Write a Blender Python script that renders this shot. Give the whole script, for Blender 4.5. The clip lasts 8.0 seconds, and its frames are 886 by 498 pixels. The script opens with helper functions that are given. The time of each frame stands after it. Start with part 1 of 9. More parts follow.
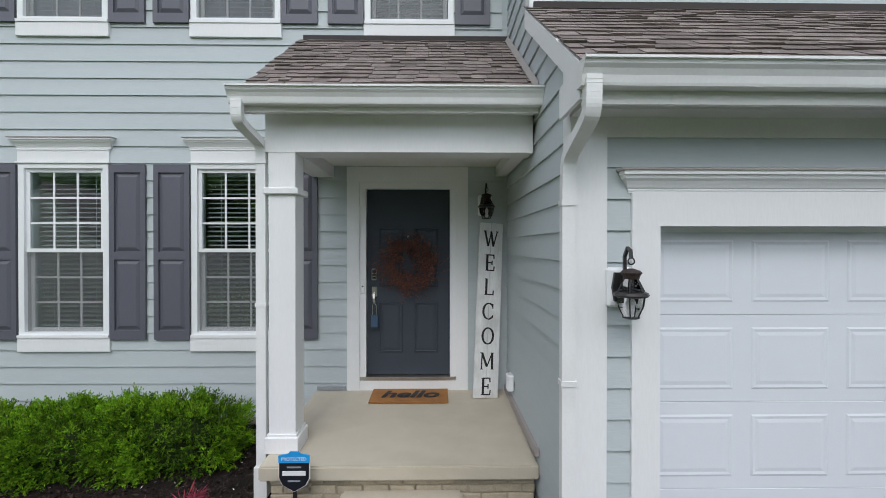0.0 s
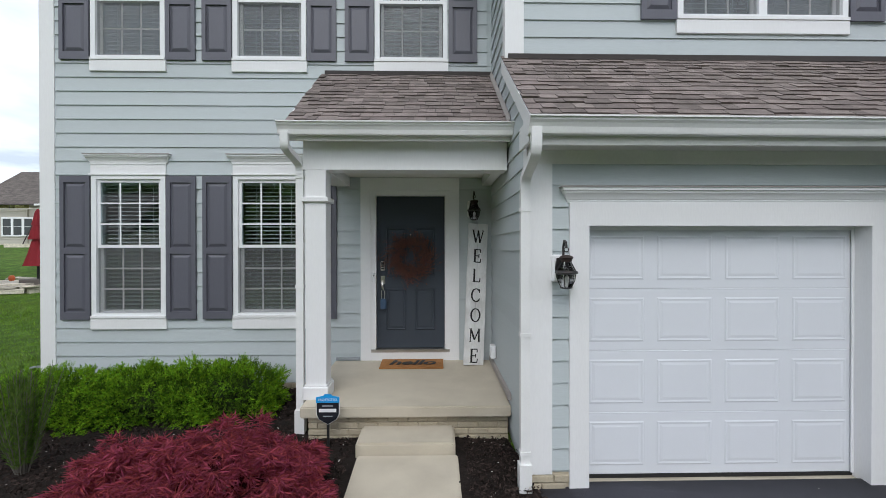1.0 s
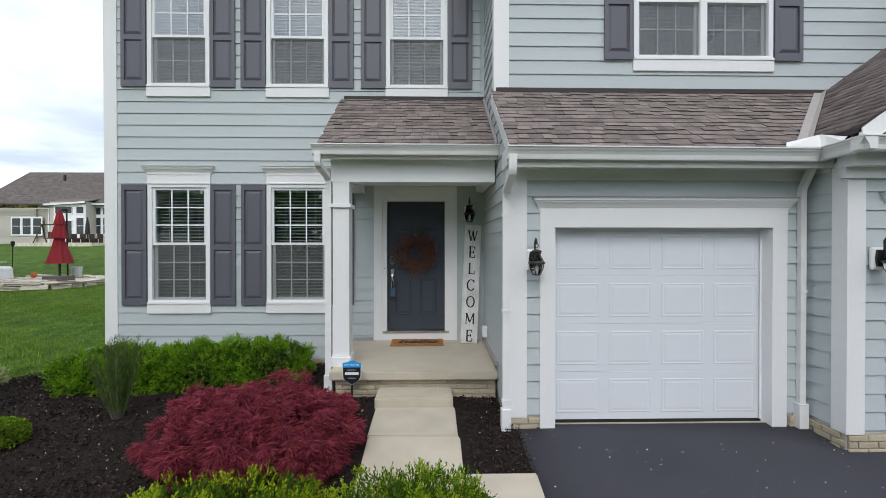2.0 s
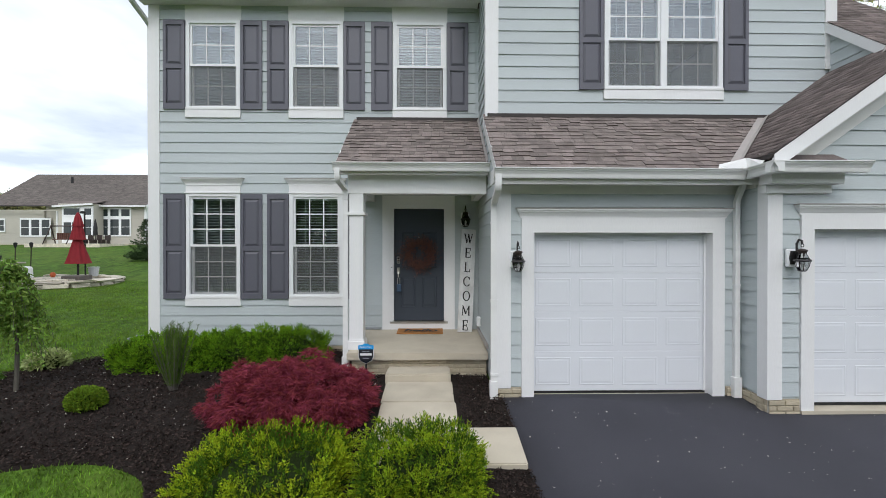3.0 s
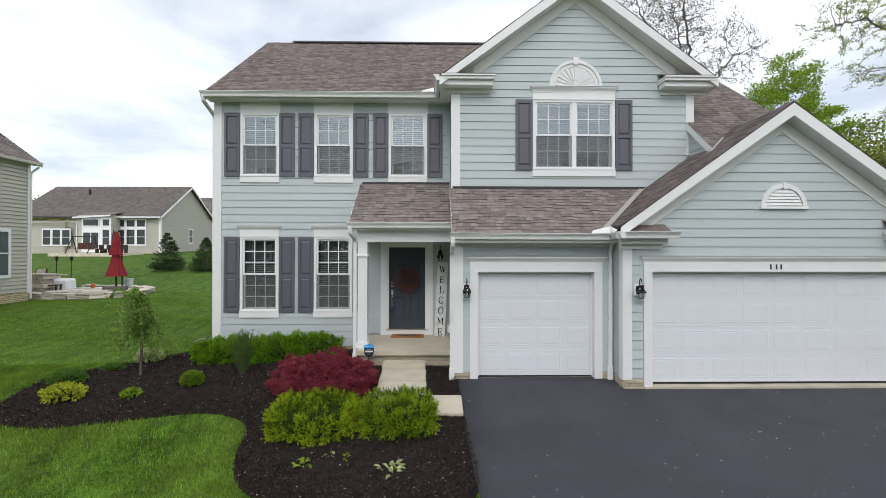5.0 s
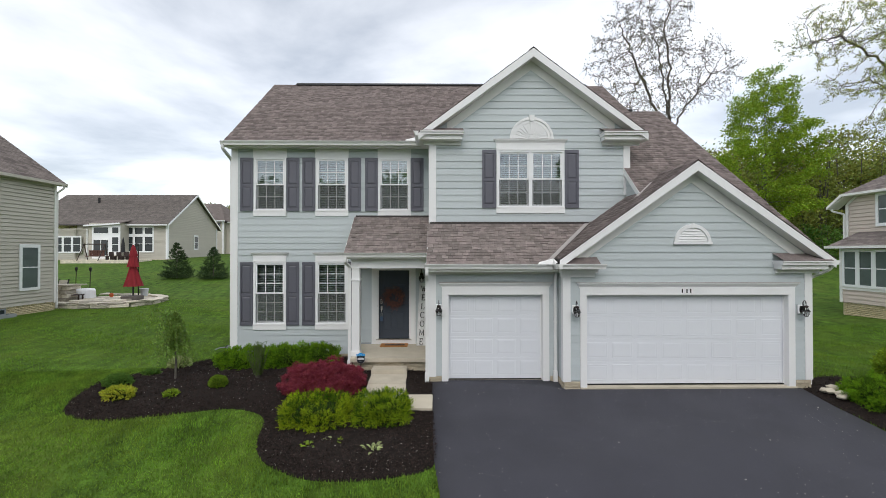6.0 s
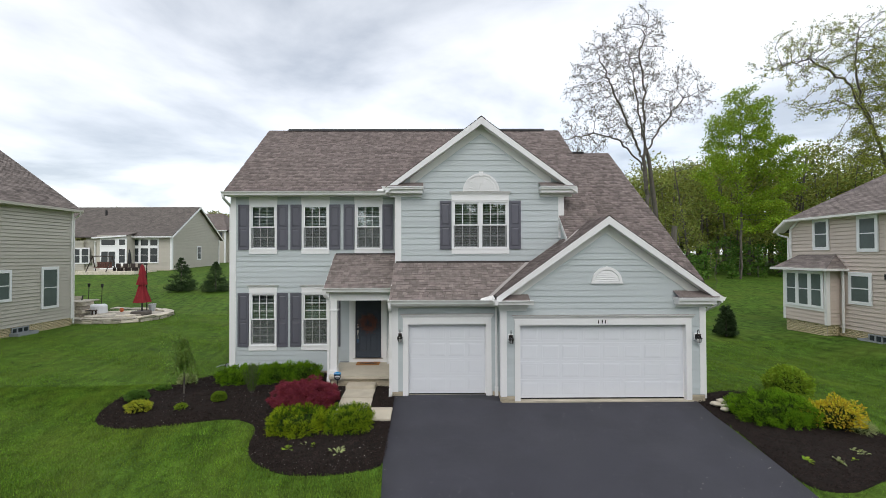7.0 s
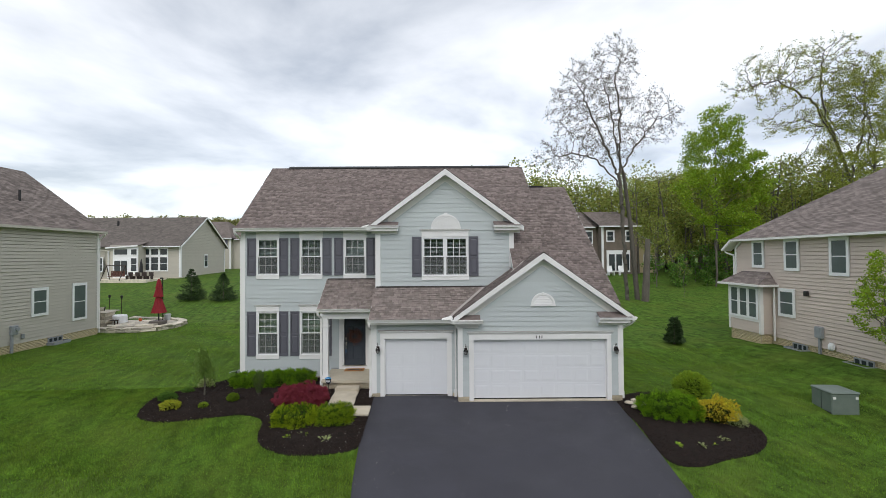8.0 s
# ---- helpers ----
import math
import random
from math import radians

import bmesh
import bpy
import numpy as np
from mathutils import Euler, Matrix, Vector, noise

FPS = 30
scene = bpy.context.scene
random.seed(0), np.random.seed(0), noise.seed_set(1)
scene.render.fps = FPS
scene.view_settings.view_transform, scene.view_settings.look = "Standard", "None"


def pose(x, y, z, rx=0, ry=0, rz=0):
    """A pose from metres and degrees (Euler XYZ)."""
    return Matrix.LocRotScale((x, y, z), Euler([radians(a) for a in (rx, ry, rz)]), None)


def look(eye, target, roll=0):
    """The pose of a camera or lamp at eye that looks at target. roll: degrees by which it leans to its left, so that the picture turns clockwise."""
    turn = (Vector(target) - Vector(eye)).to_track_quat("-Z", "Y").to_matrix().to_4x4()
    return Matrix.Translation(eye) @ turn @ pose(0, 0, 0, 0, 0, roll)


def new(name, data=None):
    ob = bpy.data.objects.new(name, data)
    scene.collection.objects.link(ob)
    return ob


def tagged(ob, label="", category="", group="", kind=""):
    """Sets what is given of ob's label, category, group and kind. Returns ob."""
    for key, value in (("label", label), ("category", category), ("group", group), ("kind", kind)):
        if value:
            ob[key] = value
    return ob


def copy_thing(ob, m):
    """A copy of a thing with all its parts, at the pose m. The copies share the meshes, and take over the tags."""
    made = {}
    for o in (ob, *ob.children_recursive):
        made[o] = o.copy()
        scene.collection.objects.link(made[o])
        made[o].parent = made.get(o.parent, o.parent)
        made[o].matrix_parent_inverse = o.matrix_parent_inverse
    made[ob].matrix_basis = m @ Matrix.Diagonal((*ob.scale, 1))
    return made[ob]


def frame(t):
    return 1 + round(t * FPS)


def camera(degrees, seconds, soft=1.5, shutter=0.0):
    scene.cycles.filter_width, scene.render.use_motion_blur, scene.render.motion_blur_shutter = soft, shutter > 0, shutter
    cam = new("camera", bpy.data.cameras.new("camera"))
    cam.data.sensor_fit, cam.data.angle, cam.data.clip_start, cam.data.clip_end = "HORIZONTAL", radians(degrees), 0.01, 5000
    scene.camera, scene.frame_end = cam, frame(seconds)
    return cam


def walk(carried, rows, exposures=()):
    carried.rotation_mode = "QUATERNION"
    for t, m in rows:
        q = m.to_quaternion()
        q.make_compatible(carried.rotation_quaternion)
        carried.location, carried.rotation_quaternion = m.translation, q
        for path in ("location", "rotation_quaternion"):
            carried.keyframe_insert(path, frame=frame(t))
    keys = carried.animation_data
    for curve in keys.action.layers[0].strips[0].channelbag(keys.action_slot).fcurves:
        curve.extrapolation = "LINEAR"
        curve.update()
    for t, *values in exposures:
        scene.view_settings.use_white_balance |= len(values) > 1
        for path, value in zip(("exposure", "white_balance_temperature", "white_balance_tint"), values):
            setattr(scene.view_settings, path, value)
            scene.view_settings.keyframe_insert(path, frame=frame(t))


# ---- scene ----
cam = camera(92.3, 8.0, soft=0.6)
PATH = [
    (0, (0.318, -4.654, 1.976), (0.345, -2.654, 1.963), 0.02),
    (0.5, (0.374, -5.141, 1.962), (0.402, -3.141, 1.947), 0.05),
    (1, (0.320, -5.694, 1.922), (0.360, -3.694, 1.911), -0.05),
    (1.5, (0.293, -6.244, 1.889), (0.333, -4.245, 1.877), 0.0),
    (2.8, (0.300, -7.536, 1.895), (0.339, -5.537, 1.882), 0.0),
    (3, (0.290, -7.747, 1.899), (0.328, -5.747, 1.891), 0.03),
    (3.5, (0.308, -8.396, 1.997), (0.342, -6.397, 1.994), 0.1),
    (4, (0.416, -9.114, 2.124), (0.448, -7.114, 2.131), 0.12),
    (4.5, (0.554, -9.885, 2.294), (0.587, -7.885, 2.307), 0.1),
    (4.7, (0.625, -10.222, 2.340), (0.658, -8.222, 2.354), 0.1),
    (5.8, (1.135, -12.325, 3.050), (1.163, -10.325, 3.055), -0.05),
    (6, (1.298, -12.766, 3.130), (1.325, -10.766, 3.147), -0.06),
    (6.5, (1.861, -13.882, 3.629), (1.882, -11.882, 3.654), -0.1),
    (7, (2.505, -15.048, 4.152), (2.523, -13.048, 4.182), -0.2),
    (7.5, (3.142, -16.492, 4.685), (3.154, -14.492, 4.716), -0.27),
    (8, (3.723, -18.147, 5.140), (3.728, -16.147, 5.175), -0.38),
]
walk(cam, [(t, look(eye, target, roll)) for t, eye, target, roll in PATH],
     exposures=[(0.0, 0.15, 6150, 10), (1.0, 0.08, 6200, 10), (3.0, 0.10, 6300, 10), (4.5, 0.14, 6400, 10), (6.0, -0.03, 6480, 10), (7.0, -0.07, 6500, 10), (8.0, -0.12, 6500, 10)])

# ---- light ----
world = bpy.data.worlds.new("overcast_sky")
scene.world = world
world.use_nodes = True
wn, wl = world.node_tree.nodes, world.node_tree.links
wn.clear()


def wnode(kind, **kw):
    n = wn.new(kind)
    for k, v in kw.items():
        n.inputs[k].default_value = v
    return n


sky = wn.new("ShaderNodeTexSky")
sky.sky_type, sky.sun_disc = "NISHITA", False
sky.sun_elevation, sky.sun_rotation = radians(44), radians(188)
tc = wn.new("ShaderNodeTexCoord")


def wmath(op, a, b):
    n = wn.new("ShaderNodeMath")
    n.operation = op
    for k, v in enumerate((a, b)):
        if isinstance(v, float):
            n.inputs[k].default_value = v
        else:
            wl.new(v, n.inputs[k])
    return n.outputs[0]


# clouds lie on a flat deck overhead, so they crowd into long streaks low down
sep = wn.new("ShaderNodeSeparateXYZ")
wl.new(tc.outputs["Generated"], sep.inputs["Vector"])
depth = wmath("ADD", wmath("MAXIMUM", sep.outputs["Z"], 0.0), 0.16)
deck = wn.new("ShaderNodeCombineXYZ")
wl.new(wmath("DIVIDE", sep.outputs["X"], depth), deck.inputs["X"])
wl.new(wmath("DIVIDE", sep.outputs["Y"], depth), deck.inputs["Y"])
mp = wn.new("ShaderNodeMapping")
mp.inputs["Location"].default_value = (1.7, 0.35, 0.2)
cl = wnode("ShaderNodeTexNoise", Scale=0.85, Detail=8.0, Roughness=0.52, Distortion=0.25)
ramp = wn.new("ShaderNodeValToRGB")
ramp.color_ramp.elements[0].position, ramp.color_ramp.elements[0].color = 0.36, (0.50, 0.525, 0.56, 1)
ramp.color_ramp.elements[1].position, ramp.color_ramp.elements[1].color = 0.58, (1.06, 1.06, 1.06, 1)
mid = ramp.color_ramp.elements.new(0.47)
mid.color = (0.78, 0.795, 0.815, 1)
bg1 = wnode("ShaderNodeBackground", Strength=1.08)
bg2 = wnode("ShaderNodeBackground", Strength=0.05)
add = wn.new("ShaderNodeAddShader")
out = wn.new("ShaderNodeOutputWorld")
wl.new(deck.outputs["Vector"], mp.inputs["Vector"])
wl.new(mp.outputs["Vector"], cl.inputs["Vector"])
wl.new(cl.outputs["Fac"], ramp.inputs["Fac"])
wl.new(ramp.outputs["Color"], bg1.inputs["Color"])
wl.new(sky.outputs["Color"], bg2.inputs["Color"])
wl.new(bg1.outputs["Background"], add.inputs[0])
wl.new(bg2.outputs["Background"], add.inputs[1])
wl.new(add.outputs["Shader"], out.inputs["Surface"])

sun = new("sun", bpy.data.lights.new("sun", "SUN"))
sun.data.energy, sun.data.angle, sun.data.color = 0.8, radians(25), (1.0, 0.96, 0.9)
sun.matrix_world = look((-4, -29, 28), (0, 0, 0))


# ---- materials ----
def material(name, colour, rough=0.7, metal=0.0, vary=0.12, scale=6.0, fine=60.0, bump=0.15, stretch=(1, 1, 1), island=0.0,
             obrand=0.0, hue=0.0, through_light=0.0, spec=0.5, stain=None, stripes=None):
    """A surface with colour variation at two scales and a fine relief. island / obrand: how far single pieces differ."""
    m = bpy.data.materials.new(name)
    m.use_nodes = True
    n, l = m.node_tree.nodes, m.node_tree.links
    b = n["Principled BSDF"]
    b.inputs["Roughness"].default_value, b.inputs["Metallic"].default_value = rough, metal
    b.inputs["Specular IOR Level"].default_value = spec
    tcn, mpn = n.new("ShaderNodeTexCoord"), n.new("ShaderNodeMapping")
    geo = n.new("ShaderNodeNewGeometry")
    mpn.inputs["Scale"].default_value = stretch
    l.new(geo.outputs["Position"], mpn.inputs["Vector"])
    big, small = n.new("ShaderNodeTexNoise"), n.new("ShaderNodeTexNoise")
    big.inputs["Scale"].default_value, small.inputs["Scale"].default_value = scale, fine
    big.inputs["Detail"].default_value, small.inputs["Detail"].default_value = 4, 3
    for t in (big, small):
        l.new(mpn.outputs["Vector"], t.inputs["Vector"])
    mixn = n.new("ShaderNodeMath")
    mixn.operation = "ADD"
    l.new(big.outputs["Fac"], mixn.inputs[0]), l.new(small.outputs["Fac"], mixn.inputs[1])
    rng = n.new("ShaderNodeMapRange")
    rng.inputs["From Min"].default_value, rng.inputs["From Max"].default_value = 0.6, 1.4
    rng.inputs["To Min"].default_value, rng.inputs["To Max"].default_value = 1 - vary, 1 + vary
    l.new(mixn.outputs[0], rng.inputs["Value"])
    val = rng.outputs["Result"]
    hsv = n.new("ShaderNodeHueSaturation")
    hsv.inputs["Color"].default_value = (*colour, 1)
    if island or obrand:
        src = geo.outputs["Random Per Island"]
        amount = island
        if obrand:
            src, amount = n.new("ShaderNodeObjectInfo").outputs["Random"], obrand
        r2 = n.new("ShaderNodeMapRange")
        r2.inputs["To Min"].default_value, r2.inputs["To Max"].default_value = 1 - amount, 1 + amount
        l.new(src, r2.inputs["Value"])
        mul = n.new("ShaderNodeMath")
        mul.operation = "MULTIPLY"
        l.new(val, mul.inputs[0]), l.new(r2.outputs["Result"], mul.inputs[1])
        val = mul.outputs[0]
        if hue:
            wn_ = n.new("ShaderNodeTexWhiteNoise")
            wn_.noise_dimensions = "1D"
            l.new(src, wn_.inputs["W"])
            r3 = n.new("ShaderNodeMapRange")
            r3.inputs["To Min"].default_value, r3.inputs["To Max"].default_value = 0.5 - hue, 0.5 + hue
            l.new(wn_.outputs["Value"], r3.inputs["Value"]), l.new(r3.outputs["Result"], hsv.inputs["Hue"])
    l.new(val, hsv.inputs["Value"])
    col = hsv.outputs["Color"]
    if stain:
        st = n.new("ShaderNodeTexNoise")
        st.inputs["Scale"].default_value, st.inputs["Detail"].default_value = stain[1], 6
        l.new(geo.outputs["Position"], st.inputs["Vector"])
        r4 = n.new("ShaderNodeMapRange")
        r4.inputs["From Min"].default_value, r4.inputs["From Max"].default_value = 0.45, 0.68
        r4.inputs["To Max"].default_value = stain[2]
        l.new(st.outputs["Fac"], r4.inputs["Value"])
        mx = n.new("ShaderNodeMixRGB")
        mx.inputs["Color2"].default_value = (*stain[0], 1)
        l.new(r4.outputs["Result"], mx.inputs["Fac"]), l.new(col, mx.inputs["Color1"])
        col = mx.outputs["Color"]
    if stripes:
        wv, wm = n.new("ShaderNodeTexNoise"), n.new("ShaderNodeMapping")
        wm.vector_type = "TEXTURE"
        wm.inputs["Rotation"].default_value = (0, 0, stripes[0])
        wm.inputs["Scale"].default_value = (stripes[1], 12.0 * stripes[1], 1.0)
        wv.inputs["Scale"].default_value, wv.inputs["Detail"].default_value = 1.0, 4
        l.new(geo.outputs["Position"], wm.inputs["Vector"]), l.new(wm.outputs["Vector"], wv.inputs["Vector"])
        r5 = n.new("ShaderNodeMapRange")
        r5.inputs["From Min"].default_value, r5.inputs["From Max"].default_value = 0.3, 0.7
        r5.inputs["To Min"].default_value, r5.inputs["To Max"].default_value = 1 - stripes[2], 1 + stripes[2]
        l.new(wv.outputs["Fac"], r5.inputs["Value"])
        vs = n.new("ShaderNodeVectorMath")
        vs.operation = "SCALE"
        l.new(col, vs.inputs[0]), l.new(r5.outputs["Result"], vs.inputs["Scale"])
        col = vs.outputs["Vector"]
    l.new(col, b.inputs["Base Color"])
    if bump:
        bp = n.new("ShaderNodeBump")
        bp.inputs["Strength"].default_value, bp.inputs["Distance"].default_value = bump, 0.01
        l.new(small.outputs["Fac"], bp.inputs["Height"]), l.new(bp.outputs["Normal"], b.inputs["Normal"])
    if through_light:
        tr, ms = n.new("ShaderNodeBsdfTranslucent"), n.new("ShaderNodeMixShader")
        ms.inputs["Fac"].default_value = through_light
        l.new(col, tr.inputs["Color"]), l.new(b.outputs["BSDF"], ms.inputs[1]), l.new(tr.outputs["BSDF"], ms.inputs[2])
        l.new(ms.outputs["Shader"], n["Material Output"].inputs["Surface"])
    return m


SIDING = material("painted_lap_siding", (0.50, 0.546, 0.557), 0.6, vary=0.05, scale=1.3, fine=90, bump=0.12, stretch=(0.15, 0.15, 1), obrand=0.03)
TRIM = material("white_painted_trim", (0.81, 0.81, 0.81), 0.5, vary=0.03, scale=1.5, fine=80, bump=0.08, stretch=(1, 1, 0.2))
VINYL = material("white_vinyl", (0.84, 0.85, 0.86), 0.35, vary=0.015, bump=0.0)
ALU = material("white_gutter_metal", (0.81, 0.81, 0.80), 0.35, vary=0.04, scale=2.5, bump=0.03, stain=((0.5, 0.49, 0.47), 3.0, 0.15))
SOFFIT = material("white_soffit", (0.80, 0.79, 0.765), 0.6, vary=0.04, scale=3, bump=0.05)
SHUTTER = material("grey_shutter_vinyl", (0.113, 0.113, 0.138), 0.45, vary=0.06, scale=3, fine=120, bump=0.12, stretch=(1, 1, 0.15))
DOORPAINT = material("dark_slate_door_paint", (0.052, 0.062, 0.078), 0.65, vary=0.06, bump=0.04, spec=0.25)
GARAGE = material("white_steel_door", (0.74, 0.76, 0.80), 0.4, vary=0.02, scale=2, fine=150, bump=0.05)
SHINGLE = material("weathered_shingle", (0.225, 0.190, 0.175), 0.95, vary=0.34, scale=7.0, fine=170, bump=0.6, obrand=0.24, hue=0.007, spec=0.2)
SHINGLE_F = material("weathered_shingle_field", (0.212, 0.176, 0.166), 0.95, vary=0.36, scale=7.0, fine=170, bump=0.5, island=0.30, hue=0.006, spec=0.2)
ROOFBASE = material("roof_underlay", (0.06, 0.052, 0.05), 0.95, bump=0.2)
FLASH = material("valley_flashing", (0.38, 0.35, 0.33), 0.6, vary=0.08, bump=0.1)
CONCRETE = material("pale_concrete", (0.54, 0.485, 0.385), 0.85, vary=0.10, scale=1.6, fine=140, bump=0.18, stain=((0.30, 0.26, 0.20), 1.7, 0.35))
BRICK = material("pale_cast_brick", (0.46, 0.40, 0.295), 0.9, vary=0.14, scale=9, fine=70, bump=0.6, obrand=0.12)
MORTAR = material("brick_joint", (0.45, 0.395, 0.30), 0.95, bump=0.3)
ASPHALT = material("sealed_asphalt", (0.041, 0.041, 0.053), 0.78, vary=0.24, scale=1.1, fine=150, bump=0.6, stain=((0.060, 0.060, 0.072), 0.7, 0.4))
MULCH = material("dark_mulch", (0.019, 0.0145, 0.0125), 0.95, vary=0.55, scale=9, fine=55, bump=1.0, spec=0.15)
MULCHBIT = material("mulch_chips", (0.039, 0.028, 0.024), 0.95, vary=0.2, island=0.8, bump=0.2, spec=0.15)
GRASS = material("lawn", (0.058, 0.114, 0.013), 0.9, vary=0.95, scale=2.6, fine=22, bump=1.0, spec=0.12, stain=((0.095, 0.135, 0.020), 0.5, 0.55), stripes=(0.28, 0.22, 0.26))
BLADE = material("grass_blades", (0.145, 0.262, 0.026), 0.7, vary=0.7, scale=2.4, fine=16, island=0.5, hue=0.015, bump=0, through_light=0.35, spec=0.3, stain=((0.20, 0.26, 0.035), 0.6, 0.5), stripes=(0.28, 0.22, 0.15))
GLASSD = bpy.data.materials.new("window_glass")
GLASSD.use_nodes = True
gb = GLASSD.node_tree.nodes["Principled BSDF"]
gb.inputs["Base Color"].default_value = (0.72, 0.84, 0.88, 1)
gb.inputs["Roughness"].default_value, gb.inputs["Transmission Weight"].default_value, gb.inputs["IOR"].default_value = 0.02, 1.0, 2.15
BLIND = material("window_blind", (0.50, 0.51, 0.51), 0.6, vary=0.03, bump=0)
SCREEN = bpy.data.materials.new("insect_screen")
SCREEN.use_nodes = True
sn, sl = SCREEN.node_tree.nodes, SCREEN.node_tree.links
stp, smx = sn.new("ShaderNodeBsdfTransparent"), sn.new("ShaderNodeMixShader")
sn["Principled BSDF"].inputs["Base Color"].default_value = (0.15, 0.155, 0.155, 1)
sn["Principled BSDF"].inputs["Roughness"].default_value = 0.9
smx.inputs["Fac"].default_value = 0.28
sl.new(stp.outputs["BSDF"], smx.inputs[1]), sl.new(sn["Principled BSDF"].outputs["BSDF"], smx.inputs[2])
sl.new(smx.outputs["Shader"], sn["Material Output"].inputs["Surface"])
ROOM = material("dim_room_wall", (0.16, 0.15, 0.14), 0.9, bump=0)
BLACK = material("black_cast_metal", (0.014, 0.014, 0.015), 0.45, vary=0.2, bump=0.1, stain=((0.06, 0.028, 0.018), 18.0, 0.3))
COPPER = material("rusted_cap", (0.032, 0.02, 0.016), 0.7, vary=0.3, bump=0.2)
CLEAR = bpy.data.materials.new("lantern_glass")
CLEAR.use_nodes = True
cb = CLEAR.node_tree.nodes["Principled BSDF"]
cb.inputs["Roughness"].default_value, cb.inputs["Transmission Weight"].default_value, cb.inputs["IOR"].default_value = 0.03, 1.0, 1.3
NICKEL = material("brushed_nickel", (0.55, 0.53, 0.5), 0.35, metal=1.0, bump=0.02)
BLUEBOX = material("blue_lock_box", (0.045, 0.085, 0.15), 0.5, bump=0.05)
SIGNWOOD = material("whitewashed_board", (0.76, 0.76, 0.75), 0.8, vary=0.14, scale=4, fine=40, bump=0.35, stretch=(3, 3, 0.25), stain=((0.36, 0.34, 0.32), 5.0, 0.35))
INK = material("black_paint", (0.012, 0.012, 0.013), 0.6, vary=0.3, bump=0.05)
COIR = material("coir_mat", (0.38, 0.17, 0.05), 0.95, vary=0.25, scale=8, fine=220, bump=0.9)
TWIG = material("dried_berry_twigs", (0.13, 0.056, 0.042), 0.85, vary=0.2, island=0.5, hue=0.02, bump=0.1)
BLUE = material("sign_blue", (0.02, 0.32, 0.72), 0.4, vary=0.02, bump=0)
NAVY = material("sign_dark", (0.012, 0.014, 0.02), 0.4, vary=0.02, bump=0)
WHITE = material("white_print", (0.8, 0.8, 0.8), 0.5, vary=0.01, bump=0)
JUNIPER = material("juniper_sprays", (0.160, 0.315, 0.014), 0.65, vary=0.38, scale=9.0, island=0.45, hue=0.02, bump=0, through_light=0.12, spec=0.08)
JUNIPER_Y = material("golden_juniper_sprays", (0.275, 0.365, 0.014), 0.65, vary=0.40, scale=8.0, island=0.5, hue=0.025, bump=0, through_light=0.12, spec=0.08)
WISPY = material("feathery_shrub_needles", (0.095, 0.16, 0.03), 0.7, vary=0.3, island=0.4, hue=0.015, bump=0, through_light=0.15, spec=0.08)
# near-black body colour, stands in for shade deep in the shrubs
SHADE_CORE = material("shrub_inner_shade", (0.022, 0.034, 0.010), 1.0, vary=0.3, bump=0.6, spec=0.05)
REDLEAF = material("red_maple_leaves", (0.27, 0.050, 0.072), 0.6, vary=0.25, scale=4, island=0.45, hue=0.02, bump=0, through_light=0.3, spec=0.08)
# leaf red taken almost to black for the shade under the maple dome
RED_SHADE_CORE = material("red_shrub_inner_shade", (0.03, 0.008, 0.009), 1.0, vary=0.3, bump=0.4, spec=0.05)
JUNIPER_M = material("mid_green_juniper_sprays", (0.225, 0.325, 0.014), 0.65, vary=0.40, scale=8.0, island=0.5, hue=0.025, bump=0, through_light=0.12, spec=0.08)
BOXLEAF = material("clipped_shrub_leaves", (0.135, 0.215, 0.018), 0.65, vary=0.35, scale=9.0, island=0.45, hue=0.02, bump=0, through_light=0.12, spec=0.08)
# dark green of old growth, deepened with the shade inside the bush
OLDSPRAY_SHADED = material("older_shaded_juniper_sprays", (0.055, 0.112, 0.008), 0.75, vary=0.3, scale=9.0, island=0.4, hue=0.015, bump=0, through_light=0.1, spec=0.08)
LEAF = material("green_leaves", (0.10, 0.20, 0.03), 0.6, vary=0.25, scale=0.6, island=0.4, hue=0.02, bump=0, through_light=0.35, spec=0.3)
LEAF_WEEP = material("weeping_tree_leaves", (0.19, 0.31, 0.055), 0.6, vary=0.25, scale=4, island=0.4, hue=0.02, bump=0, through_light=0.35, spec=0.3)
LEAF_BRIGHT = material("bright_spring_leaves", (0.265, 0.39, 0.03), 0.6, vary=0.25, scale=0.5, island=0.35, hue=0.02, bump=0, through_light=0.4, spec=0.3)
# paler than the near woods: haze of distance put into the leaf colour
LEAF_FAR = material("hazed_far_treetops", (0.25, 0.255, 0.10), 0.8, vary=0.25, scale=0.15, island=0.3, hue=0.03, bump=0, through_light=0.35, spec=0.1)
LEAF_WOODS = material("woodland_leaves", (0.25, 0.29, 0.065), 0.7, vary=0.3, scale=0.3, island=0.45, hue=0.03, bump=0, through_light=0.35, spec=0.2)
LEAF_OAK = material("young_oak_leaves", (0.29, 0.33, 0.05), 0.7, vary=0.2, scale=0.4, island=0.4, hue=0.02, bump=0, through_light=0.35, spec=0.2)
LEAF_BROWN = material("sparse_seed_clusters", (0.10, 0.10, 0.04), 0.8, vary=0.2, island=0.45, hue=0.02, bump=0, through_light=0.2, spec=0.2)
LEAF_YELLOW = material("golden_leaves", (0.58, 0.47, 0.03), 0.6, vary=0.2, scale=6, island=0.35, hue=0.03, bump=0, through_light=0.3, spec=0.3)
LEAF_GOLD = material("yellow_green_leaves", (0.40, 0.43, 0.035), 0.6, vary=0.2, scale=6, island=0.35, hue=0.03, bump=0, through_light=0.3, spec=0.3)
